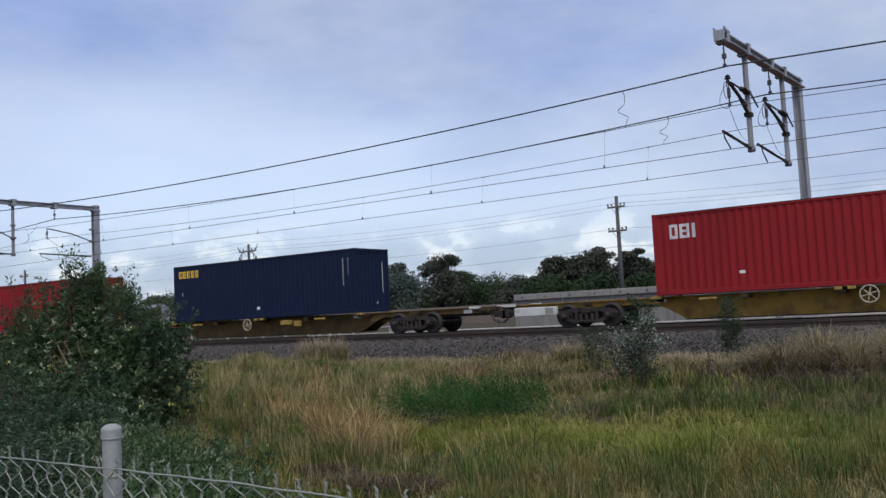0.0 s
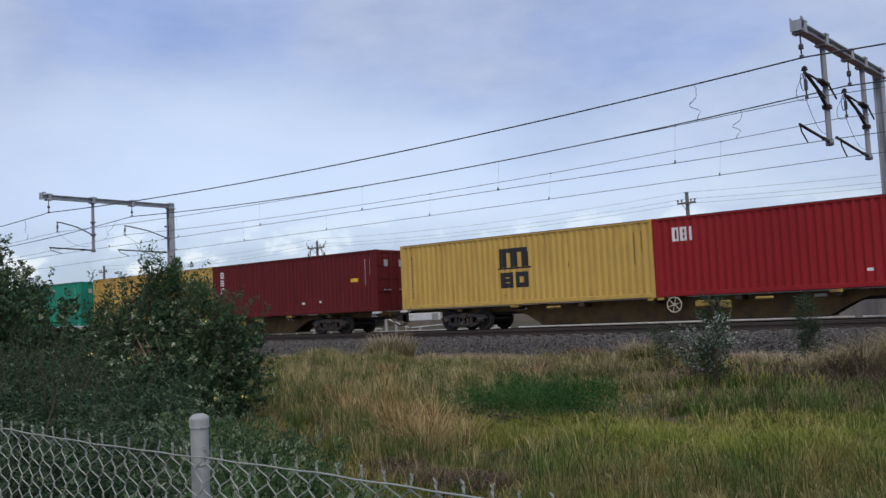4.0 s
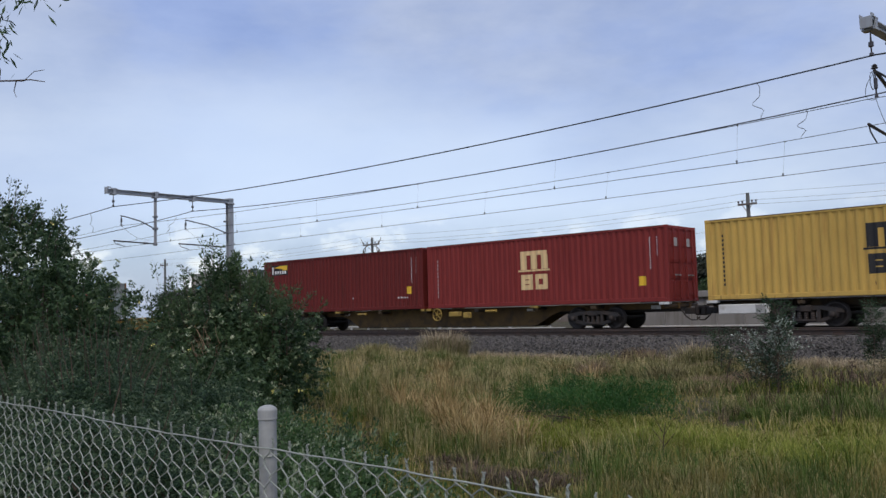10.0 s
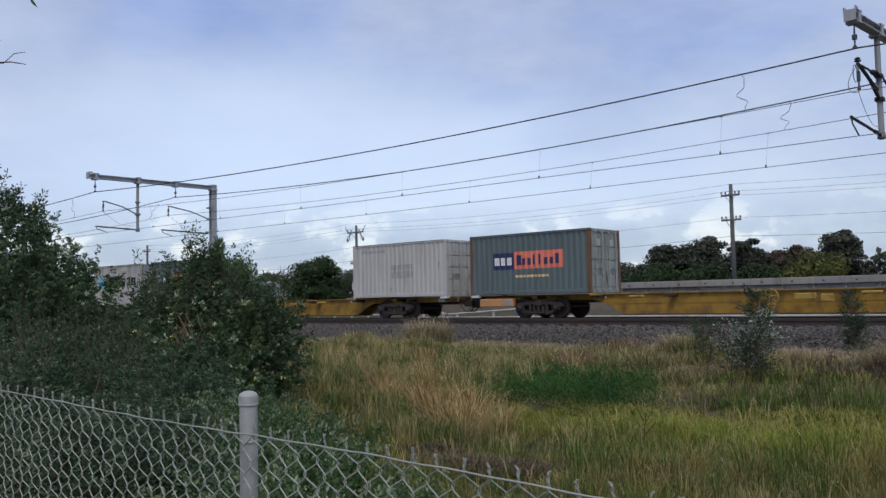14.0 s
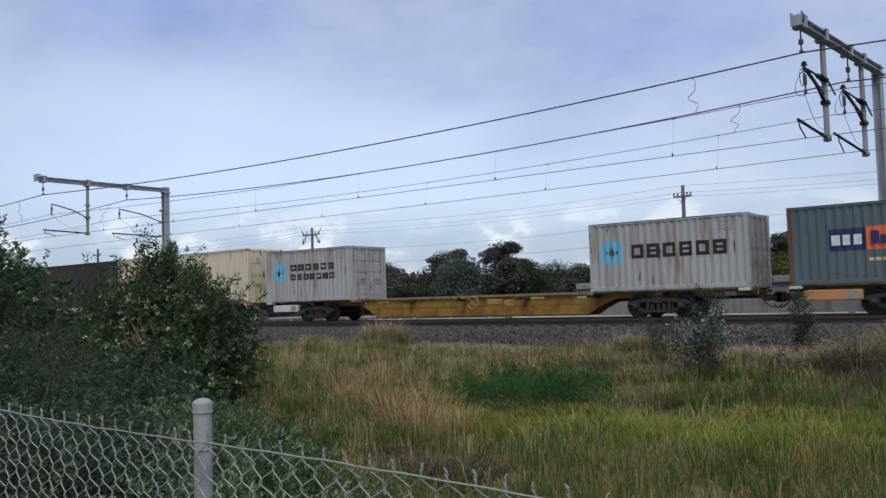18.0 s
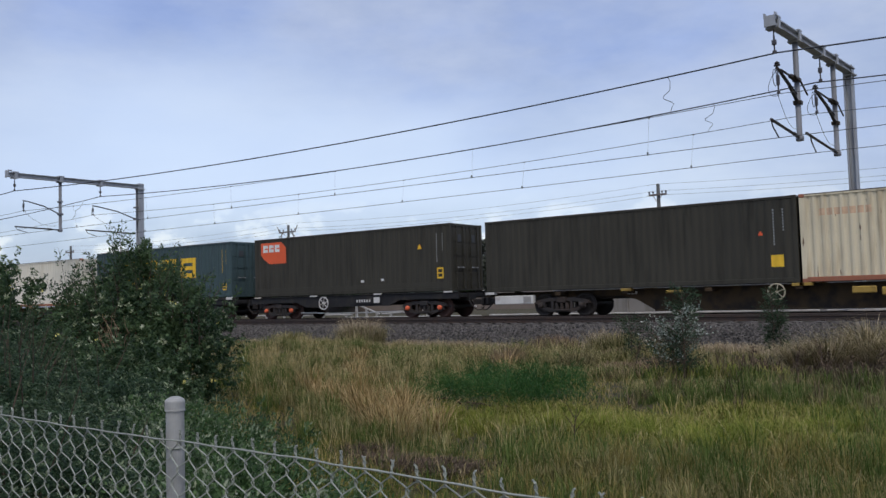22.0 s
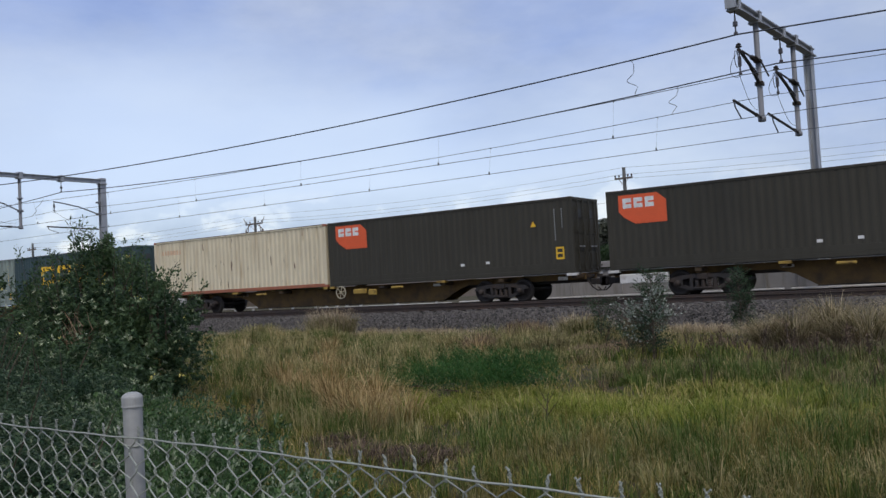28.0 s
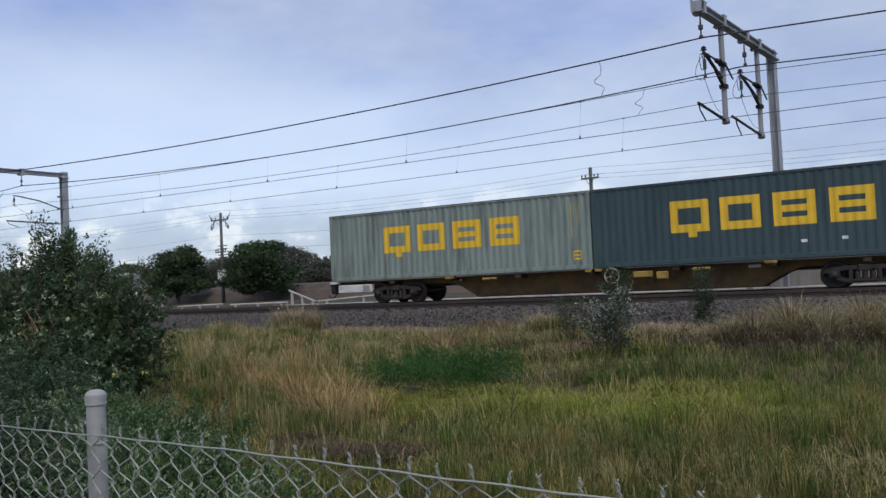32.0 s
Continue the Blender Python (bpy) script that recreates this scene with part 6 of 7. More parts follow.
def shrub(name, label, spots, n_clump, per, size, aspect, leaf_mat, tips=None, reds=0, flowers=0, twigs=60, shoots=0):
    """A shrub of upright leafy sprigs over a frame of branches. spots: (x, y, z, rx, ry, rz) leafy masses."""
    t = thing(name, label, "shrub", group="shrubs of the verge")
    w = np.array([s[3] * s[4] + s[3] * s[5] for s in spots])
    pick = RNG.choice(len(spots), n_clump, p=w / w.sum())
    sp = np.array(spots)[pick]
    d = unit(RNG.normal(0, 1, (n_clump, 3)) + np.array([0, -0.25, 0.25]))
    ph = pick * 1.9
    lump = 1 + 0.13 * np.sin(6.0 * d[:, 0] + ph) * np.sin(6.5 * d[:, 2] + 0.7 * ph) + 0.08 * np.sin(13 * d[:, 0] + 9 * d[:, 2] + ph)
    rad = (RNG.uniform(0.50, 1.04, n_clump) * lump)[:, None]
    c = sp[:, :3] + d * sp[:, 3:] * rad
    keep = c[:, 2] > 0.05
    c, d, sp = c[keep], d[keep], sp[keep]
    m = len(c)
    length = RNG.uniform(0.16, 0.40, m)[:, None]
    axis = unit(d + np.array([0, 0, 0.9]) + RNG.normal(0, 0.25, (m, 3)))
    u = RNG.uniform(0, 1, (m, per, 1))
    around = unit(RNG.normal(0, 1, (m, per, 3)))
    pos = c[:, None, :] + axis[:, None, :] * (u * length[:, None, :]) + around * 0.045 * (1.2 - u)
    outw = axis[:, None, :] * 0.8 + around * 0.9
    pos, outw = pos.reshape(-1, 3), outw.reshape(-1, 3)
    leaves("foliage", pos, outw, size, aspect, leaf_mat, t, spread=0.25)
    if tips:
        k = RNG.random(m) < 0.62
        e = (c + axis * length)[k]
        e = np.repeat(e, 9, 0) + RNG.normal(0, 0.016, (k.sum() * 9, 3))
        leaves("young_growth", e, np.repeat(axis[k], 9, 0), size * 0.85, aspect, tips, t, spread=0.6)
    if reds:
        s = spots[reds - 1]
        e = np.array(s[:3]) + unit(RNG.normal(0, 1, (2600, 3))) * np.array(s[3:]) * RNG.uniform(0.8, 1.0, (2600, 1)) * np.array([0.75, 1, 0.6])
        leaves("withered_foliage", e, unit(e - np.array(s[:3])), size, aspect, "bush_red", t)
    if flowers:
        k = RNG.choice(m, flowers)
        e = np.repeat((c + axis * length)[k], 6, 0) + RNG.normal(0, 0.015, (flowers * 6, 3))
        leaves("blossom", e, np.repeat(axis[k], 6, 0), 0.035, 0.8, "flower", t)
    if shoots:
        k = RNG.choice(m, shoots)
        top = c[k][:, 2] > np.quantile(c[:, 2], 0.72)
        k = k[top]
        q = len(k)
        ln = RNG.uniform(0.2, 0.48, q)[:, None, None]
        ax = unit(np.array([0, 0, 1.2]) + d[k] * 0.7 + RNG.normal(0, 0.25, (q, 3)))
        u = RNG.uniform(0.1, 1, (q, 26, 1))
        rnd = unit(RNG.normal(0, 1, (q, 26, 3)))
        pos = c[k][:, None, :] + ax[:, None, :] * (u * ln) + rnd * 0.03
        leaves("leafy_shoot_growth", pos.reshape(-1, 3), (ax[:, None, :] * 0.8 + rnd).reshape(-1, 3), size, aspect, leaf_mat, t, spread=0.25)
    br = Mesh()
    for j in range(twigs):
        s = spots[j % len(spots)]
        b = (s[0] + RNG.normal(0, s[3] * 0.2), s[1] + RNG.normal(0, s[4] * 0.2), 0.0)
        k = RNG.integers(0, m)
        own = np.argmin(np.linalg.norm(c - (np.array(s[:3]) + unit(RNG.normal(0, 1, 3)) * np.array(s[3:])), axis=1))
        e = c[own]
        mid = ((b[0] * 0.6 + e[0] * 0.4), (b[1] * 0.6 + e[1] * 0.4), e[2] * 0.55)
        br.tube([b, mid, tuple(e)], 0.022, 5, r1=0.005)
    tagged(part("branch_frame", br, "twig", t), kind="stuff")
    return t


def bough_shrub(name, label, spots, gap, dome, sprigs, per, size, aspect, leaf_mat, tips, tip_share, fill, flowers=0, shoots=0, reds=0, sprays=()):
    """A shrub whose boughs end in separate leafy domes with dark creases between them; each dome is a fan of sprigs that end in rosettes."""
    t = thing(name, label, "shrub", group="shrubs of the verge")
    sp = np.array(spots)
    n = 9000
    w = sp[:, 3] * sp[:, 4] + sp[:, 3] * sp[:, 5]
    pick = RNG.choice(len(sp), n, p=w / w.sum())
    d = unit(RNG.normal(0, 1, (n, 3)) + np.array([0, -0.2, 0.25]))
    lump = 1 + 0.12 * np.sin(5.0 * d[:, 0] + 1.9 * pick) * np.sin(5.5 * d[:, 2] + pick)
    c = sp[pick, :3] + d * sp[pick, 3:] * (lump * RNG.uniform(0.86, 1.0, n))[:, None]
    free = c[:, 2] > 0.10
    for k in range(len(sp)):
        free &= (np.linalg.norm((c - sp[k, :3]) / sp[k, 3:], axis=1) > 0.80) | (pick == k)
    c, d = c[free], d[free]
    kept = []
    for i in range(len(c)):
        if not kept or np.min(np.linalg.norm(c[kept] - c[i], axis=1)) > gap * (0.75 + 0.5 * RNG.random()):
            kept.append(i)
    c, d = c[kept], d[kept]
    m = len(c)
    axis = unit(d + np.array([0, 0, 0.45]) + RNG.normal(0, 0.15, (m, 3)))
    big_r = (dome * RNG.uniform(0.75, 1.3, m))[:, None, None]
    way = unit(axis[:, None, :] + RNG.normal(0, 0.62, (m, sprigs, 3)))
    base = (c - axis * dome * 0.5)[:, None, :]
    ln = big_r * RNG.uniform(0.55, 1.35, (m, sprigs, 1))
    tip = base + way * ln
    u = np.where(RNG.random((m, sprigs, per, 1)) < 0.62, RNG.uniform(0.86, 1.0, (m, sprigs, per, 1)), RNG.uniform(0.3, 0.86, (m, sprigs, per, 1)))
    around = unit(RNG.normal(0, 1, (m, sprigs, per, 3)))
    pos = base[:, :, None, :] + (way * ln)[:, :, None, :] * u + around * 0.012
    leaf_plates("foliage", (pos + around * 0.016).reshape(-1, 3), (way[:, :, None, :] * 0.8 + around * 0.55 + np.array([0, 0, 0.25])).reshape(-1, 3), size, aspect, leaf_mat, t, spread=0.40)
    f = RNG.choice(len(sp), fill, p=w / w.sum())
    g = unit(RNG.normal(0, 1, (fill, 3)))
    inner = sp[f, :3] + g * sp[f, 3:] * RNG.uniform(0.30, 0.72, (fill, 1))
    ok = inner[:, 2] > 0.03
    leaves("inner_foliage", inner[ok], g[ok] * 0.5, size * 1.25, aspect, leaf_mat, t)
    # a share of sprig ends gets bright rosettes that carry painted highlights
    flat_tip, flat_way = tip.reshape(-1, 3), way.reshape(-1, 3)
    k = RNG.random(len(flat_tip)) < tip_share
    ring = RNG.normal(0, 1, (k.sum(), 10, 3))
    ring = unit(ring - (ring * flat_way[k][:, None, :]).sum(-1, keepdims=True) * flat_way[k][:, None, :]) + flat_way[k][:, None, :] * 0.55
    leaves("young_growth", np.repeat(flat_tip[k], 10, 0), ring.reshape(-1, 3), size * 0.95, aspect, tips, t, spread=0.12)
    if reds:
        s = sp[reds - 1]
        e = s[:3] + unit(RNG.normal(0, 1, (1800, 3))) * s[3:] * RNG.uniform(0.75, 0.97, (1800, 1)) * np.array([0.6, 1, 0.5])
        leaves("withered_foliage", e, unit(e - s[:3]), size, aspect, "bush_red", t)
    if flowers:
        k = RNG.choice(len(flat_tip), flowers)
        e = np.repeat(flat_tip[k], 6, 0) + RNG.normal(0, 0.018, (flowers * 6, 3))
        leaves("blossom", e, np.repeat(flat_way[k], 6, 0), 0.034, 0.8, "flower", t)
    br = Mesh()
    for j in range(0, m, 3):
        b = sp[int(np.argmin(np.linalg.norm((sp[:, :3] - c[j]) / sp[:, 3:], axis=1)))]
        foot = (b[0] + RNG.normal(0, b[3] * 0.15), b[1] + RNG.normal(0, b[4] * 0.15), 0.0)
        br.tube([foot, tuple(np.array(foot) * 0.4 + b[:3] * 0.4 + c[j] * 0.2), tuple(c[j] * 0.62 + b[:3] * 0.38)], 0.018, 5, r1=0.005)
    spray_at, spray_out = [], []
    for x, y, z, h, count in sprays:
        foot = np.array([x, y, z]) + RNG.normal(0, 0.10, (count, 3)) * np.array([1, 1, 0.5])
        head = foot + np.array([0, 0, 1.0]) * h * RNG.uniform(0.5, 1.1, (count, 1)) + RNG.normal(0, 0.16, (count, 3)) * h
        for p, q in zip(foot, head):
            br.tube([(p[0], p[1], max(0.3, p[2] - 0.5)), tuple(p), tuple(q)], 0.008, 4, r1=0.002)
        u = RNG.uniform(0.05, 1, (count, 90, 1)) ** 0.8
        rnd = unit(RNG.normal(0, 1, (count, 90, 3)))
        spray_at.append((foot[:, None, :] + (head - foot)[:, None, :] * u + rnd * 0.05).reshape(-1, 3))
        spray_out.append((rnd + np.array([0, 0, 0.7])).reshape(-1, 3))
    if sprays:
        tagged(leaves("leafy_sprays", np.concatenate(spray_at), np.concatenate(spray_out), size, aspect, leaf_mat, t, spread=0.2), kind="stuff")
    if shoots:
        k = np.argsort(-(c[:, 2] + RNG.normal(0, 0.12, m)))[:shoots]
        q = len(k)
        ax = unit(np.array([0, 0, 1.0]) + d[k] * 0.75 + RNG.normal(0, 0.28, (q, 3)))
        sl = RNG.uniform(0.25, 0.62, q)
        for j in range(q):
            br.tube([tuple(c[k[j]]), tuple(c[k[j]] + ax[j] * sl[j])], 0.006, 4, r1=0.002)
        u = RNG.uniform(0.25, 1, (q, 44, 1))
        rnd = unit(RNG.normal(0, 1, (q, 44, 3)))
        pos = c[k][:, None, :] + ax[:, None, :] * (u * sl[:, None, None]) + rnd * 0.03
        leaves("leafy_shoot_growth", pos.reshape(-1, 3), (ax[:, None, :] * 0.8 + rnd).reshape(-1, 3), size, aspect, leaf_mat, t, spread=0.2)
    tagged(part("branch_frame", br, "twig", t), kind="stuff")
    return t


big = bough_shrub("dense_shrub", "large dark green leafy shrub behind the fence", [(-11.3, 7.9, 1.05, 0.84, 1.2, 0.98), (-10.75, 7.8, 0.82, 0.80, 1.15, 0.92), (-10.75, 7.3, 0.50, 0.90, 1.05, 0.68), (-12.8, 8.1, 0.66, 1.05, 1.15, 0.72), (-11.5, 7.9, 1.90, 0.32, 0.4, 0.42)],
                  0.31, 0.33, 13, 24, 0.056, 0.42, "bush_leaf", "bush_lit_tip", 0.20, 26000, flowers=46, shoots=50, reds=1,
                  sprays=((-13.75, 7.9, 1.35, 0.95, 15), (-13.45, 7.9, 1.25, 0.65, 9), (-12.9, 7.9, 1.25, 0.65, 9), (-12.3, 7.9, 1.55, 0.65, 10), (-11.9, 7.9, 1.9, 0.70, 10), (-11.3, 7.9, 2.0, 0.55, 10), (-10.8, 7.9, 1.75, 0.5, 10), (-10.3, 7.9, 1.45, 0.5, 9)))
bough_shrub("dense_shrub", "tall dark green leafy shrub behind the fence", [(-12.0, 4.75, 1.45, 0.98, 1.2, 1.58), (-10.9, 4.9, 1.05, 0.95, 1.2, 1.18), (-9.95, 5.1, 0.55, 0.78, 1.0, 0.70), (-13.2, 4.9, 1.4, 1.3, 1.3, 1.72), (-9.2, 5.8, 0.45, 0.82, 1.0, 0.58)],
            0.30, 0.31, 13, 24, 0.054, 0.42, "bush_leaf", "bush_lit_tip", 0.18, 30000, flowers=26, shoots=56,
            sprays=((-10.5, 4.95, 1.5, 0.6, 9), (-10.9, 4.9, 1.85, 0.6, 9), (-10.2, 5.0, 1.2, 0.5, 8)))
dead = Mesh()
for i in range(46):
    c = (-10.36, 6.72, 1.13) if i % 3 else (-10.45, 6.80, 1.04)
    a, r = RNG.uniform(0.3, 2.9), RNG.uniform(0.12, 0.42)
    p = (c[0] + RNG.normal(0, 0.10), c[1] + RNG.normal(0, 0.08), c[2] - 0.22 + RNG.normal(0, 0.14))
    dead.tube([p, (p[0] + r * 0.35 * math.cos(a), p[1] - 0.05, p[2] + r * 0.5), (p[0] + r * math.cos(a), p[1] - 0.06, p[2] + r * (0.55 + 0.4 * math.sin(a)))], 0.005, 4, r1=0.002)
tagged(part("bare_twig", dead, "tan_twig", big, "bare pale brown twigs"), kind="stuff")
bough_shrub("low_shrub", "low grey-green shrub filling the ground behind the fence", [(-7.9, 4.7, 0.35, 1.2, 1.0, 0.55), (-5.9, 3.6, 0.28, 1.1, 0.7, 0.46), (-4.6, 2.8, 0.25, 0.8, 0.55, 0.42), (-3.5, 2.35, 0.2, 0.7, 0.45, 0.34), (-7.2, 3.4, 0.4, 1.3, 0.8, 0.66), (-9.0, 4.2, 0.5, 1.2, 0.9, 0.75), (-5.3, 2.6, 0.3, 1.1, 0.6, 0.55), (-2.7, 2.15, 0.12, 0.6, 0.4, 0.28)],
            0.21, 0.19, 15, 20, 0.029, 0.44, "low_leaf", "low_tip", 0.30, 26000, shoots=90)
shrub("low_shrub", "low mid-green shrub along the foot of the fence", [(-6.5, 4.7, 0.12, 0.7, 0.6, 0.42), (-5.5, 4.2, 0.12, 0.7, 0.55, 0.38), (-4.6, 3.6, 0.10, 0.7, 0.5, 0.36), (-3.7, 3.0, 0.10, 0.6, 0.45, 0.34), (-4.7, 4.3, 0.05, 0.5, 0.4, 0.26), (-3.9, 3.9, 0.04, 0.5, 0.35, 0.22), (-2.9, 2.7, 0.06, 0.5, 0.4, 0.28), (-3.1, 3.3, 0.02, 0.4, 0.35, 0.2)],
      1900, 24, 0.038, 0.42, "weed_leaf", "low_tip", twigs=24)
shrub("weed_clump", "dark green leafy weeds beside the shrub", [(-7.0, 5.7, 0.06, 0.6, 0.4, 0.26), (-6.4, 5.3, 0.05, 0.5, 0.4, 0.24), (-5.8, 5.2, 0.03, 0.5, 0.4, 0.22)], 420, 22, 0.038, 0.42, "weed_leaf", "low_leaf", twigs=16)
shrub("green_weed_patch", "bright green low weed patch in the grass", [(-7.78, 10.42, -0.05, 0.50, 0.40, 0.14), (-7.18, 10.32, -0.04, 0.55, 0.40, 0.20), (-6.58, 10.12, -0.03, 0.50, 0.40, 0.24), (-5.88, 10.02, -0.03, 0.45, 0.40, 0.24), (-5.38, 10.32, -0.05, 0.35, 0.35, 0.18), (-8.18, 11.02, -0.06, 0.40, 0.35, 0.16), (-6.48, 11.12, -0.02, 0.45, 0.45, 0.36), (-7.28, 11.32, -0.03, 0.45, 0.35, 0.32), (-5.78, 10.92, -0.02, 0.40, 0.35, 0.34), (-6.18, 10.62, -0.02, 0.35, 0.30, 0.34), (-7.98, 12.02, -0.05, 0.40, 0.35, 0.22), (-4.98, 9.82, -0.06, 0.25, 0.22, 0.10), (-4.78, 9.32, -0.08, 0.20, 0.22, 0.08)], 2500, 26, 0.050, 0.18, "clover_leaf", twigs=10)


def sapling(label, x, y, h, width, side, pale):
    """A thin leaning stem with wand-like leafy twigs; the upper twigs of a pale one carry silvery leaves."""
    t = thing("gum_sapling", label, "sapling", group="saplings of the verge")
    z0 = float(ground_z(x, y))
    stem = Mesh().tube([(x, y, z0 - 0.03), (x + 0.03, y, z0 + h * 0.5), (x - 0.02, y, z0 + h)], 0.013, 6, r1=0.003)
    dark_at, dark_out, pale_at, pale_out = [], [], [], []
    n = int(44 * h)
    for i in range(n):
        u = 0.10 + 0.88 * ((i + RNG.random()) / n) ** 0.8
        a = RNG.uniform(0, 2 * math.pi)
        ln = width * (0.45 + 0.8 * math.sin(math.pi * min(1.0, 0.05 + 0.80 * u))) * RNG.uniform(0.45, 1.15)
        p = np.array([x + 0.03 * math.sin(3 * u), y, z0 + h * u])
        q = p + np.array([math.cos(a) * ln + side * width * (0.4 - 0.3 * u), math.sin(a) * ln, ln * RNG.uniform(0.25, 0.9)])
        stem.tube([tuple(p), tuple((p + q) / 2 - np.array([0, 0, 0.02])), tuple(q)], 0.005, 4, r1=0.0015)
        v = RNG.uniform(0.2, 1.0, (34, 1))
        rnd = unit(RNG.normal(0, 1, (34, 3)))
        at, out = p + (q - p) * v + rnd * 0.036, rnd * 0.8 + unit(q - p)
        bright = pale and u > 0.25 and RNG.random() < 0.62
        (pale_at if bright else dark_at).append(at[:20] if bright else at)
        (pale_out if bright else dark_out).append(out[:20] if bright else out)
    part("stem", stem, "twig", t)
    tagged(leaves("foliage", np.concatenate(dark_at), np.concatenate(dark_out), 0.058, 0.24, "sapling_leaf", t, spread=0.3), kind="stuff")
    if pale:
        tagged(leaves("silvery_foliage", np.concatenate(pale_at), np.concatenate(pale_out), 0.042, 0.55, "gum_leaf", t, spread=0.3), kind="stuff")
    return t


sapling("small eucalyptus sapling with silvery leaves in the grass", -5.08, 13.7, 1.18, 0.40, 0.1, True)
sapling("small eucalyptus sapling with silvery leaves in the grass", -5.32, 13.8, 0.85, 0.40, -0.2, True)
sapling("feathery dark green sapling beside the silvery one", -5.20, 14.0, 0.70, 0.34, 0.0, False)
sapling("feathery dark green sapling beside the silvery one", -6.00, 14.9, 0.78, 0.48, -0.7, False)
sapling("feathery dark green sapling beside the silvery one", -5.45, 14.8, 1.52, 0.24, -0.3, False)
sapling("small dark green sapling by the ballast", -5.00, 18.8, 1.42, 0.24, -0.4, False)
sapling("small dark green sapling by the ballast", -4.90, 18.9, 0.95, 0.28, 0.0, False)
sapling("small dark green sapling by the ballast", -7.7, 17.6, 0.85, 0.36, 0.2, False)

# overhanging branch close above on the edge of view
branch = thing("overhanging_branch", "thin bare and leafy eucalyptus branch overhanging the verge", "branch")
limb = Mesh().tube([(-10.5, 2.2, 0.0), (-10.2, 2.3, 1.8), (-9.3, 2.6, 3.4), (-8.4, 2.85, 4.2), (-7.5, 3.0, 4.5)], 0.06, 6, r1=0.015)
limb.tube([(-9.3, 2.6, 3.4), (-8.4, 2.9, 3.78), (-7.8, 3.0, 3.69), (-7.2, 3.0, 3.58), (-6.94, 3.0, 3.51)], 0.012, 5, r1=0.003)
limb.tube([(-7.8, 3.0, 3.69), (-7.35, 3.0, 3.60), (-7.15, 3.0, 3.64), (-6.94, 3.0, 3.61)], 0.006, 4, r1=0.002)
limb.tube([(-7.5, 3.0, 3.64), (-7.55, 3.0, 3.55), (-7.5, 3.0, 3.49)], 0.005, 4, r1=0.002)
limb.tube([(-8.4, 2.85, 4.2), (-7.9, 3.0, 4.2), (-7.72, 3.0, 4.05)], 0.008, 4, r1=0.003)
part("limb", limb, "twig", branch)
e = np.concatenate([np.array([-7.2, 3.0, 4.36]) + RNG.normal(0, 1, (80, 3)) * np.array([0.15, 0.1, 0.06]), np.array([-7.78, 3.0, 4.12]) + RNG.normal(0, 1, (60, 3)) * np.array([0.06, 0.05, 0.14])])
leaves("foliage", e, np.tile([0.2, 0, -0.7], (len(e), 1)), 0.10, 0.22, "bush_leaf", branch)

# ---- grass ----


def scatter(n, y0, y1, power=1.0):
    """Places over the seen wedge of the verge, denser towards the viewer."""
    u = RNG.random(n)
    y = y0 * (y1 / y0) ** (u ** power)
    x = RNG.uniform(-1.75, 0.12, n) * y - 0.3
    return x, y


def field(x, y, s, k):
    return 0.5 + 0.25 * (np.sin(x * s + 1.7 * k) * np.cos(y * s * 0.8 + k) + np.sin(x * s * 2.3 + y * s * 1.7 + 2 * k) * 0.7)


verge = thing("verge_grass", "long mixed green and straw-coloured grass on the verge", "grass", kind="stuff")


def sow(name, x, y, lo, hi, w0, w1, lean, material, bunch=9, loose=0.035, straight=False):
    """One layer of blades, in small bunches that fan out, round the given places."""
    ha = RNG.uniform(lo, hi, len(x)) * (0.45 + 0.6 * field(x, y, 1.1, 2.0) + 0.5 * field(x, y, 3.7, 0.6))
    x, y, h = (np.repeat(v, bunch) for v in (x, y, ha))
    h = h * RNG.uniform(0.5, 1.15, len(x))
    a = RNG.uniform(0, 2 * math.pi, len(x))
    r = loose * (1 + 0.08 * y) * np.sqrt(RNG.random(len(x)))
    x, y = x + r * np.cos(a), y + r * np.sin(a)
    ob = blades(name, np.stack([x, y, ground_z(x, y)], 1), h, w0 + w1 * y, np.full(len(x), lean), material, verge, a, straight)
    tagged(ob, kind="stuff")


def patch(n, spots, soft=0.9):
    """Places in several soft-edged oval patches (x, y, rx, ry)."""
    sp = np.array(spots)
    k = RNG.choice(len(sp), n, p=sp[:, 2] * sp[:, 3] / (sp[:, 2] * sp[:, 3]).sum())
    q = RNG.normal(0, 0.5 * soft, (n, 2))
    return sp[k, 0] + q[:, 0] * sp[k, 2], sp[k, 1] + q[:, 1] * sp[k, 3]


x, y = scatter(29000, 2.2, 22.2)
k = RNG.random(len(x)) < 0.25 + 1.0 * field(x, y, 1.9, 1.0)
k &= ~((x > -6.0 + 0.2 * (y - 14)) & (y > 13.4) & (y < 17.6) & (RNG.random(len(x)) < 0.82))
k &= ~((x > -1.2 - 0.22 * y) & (RNG.random(len(x)) < 0.5))
sow("mixed_blade_layer", x[k], y[k], 0.07, 0.19, 0.0035, 0.0004, 0.8, "grass", 9, 0.035, True)
x, y = scatter(7000, 3.0, 20.0)
k = field(x, y, 0.8, 5.1) > 0.3 + 0.45 * RNG.random(len(x))
xr, yr = patch(3000, [(-1.6, 6.2, 1.2, 1.0), (-0.4, 7.6, 1.0, 1.4), (-0.8, 9.6, 1.0, 1.2), (-1.2, 12.0, 1.6, 0.9), (-3.4, 12.8, 1.6, 0.5)])
sow("dull_green_layer", xr[::2], yr[::2], 0.07, 0.18, 0.004, 0.00045, 0.8, "grass_dark")
sow("dull_olive_layer", xr[1::2], yr[1::2], 0.07, 0.20, 0.004, 0.0004, 0.8, "tussock")
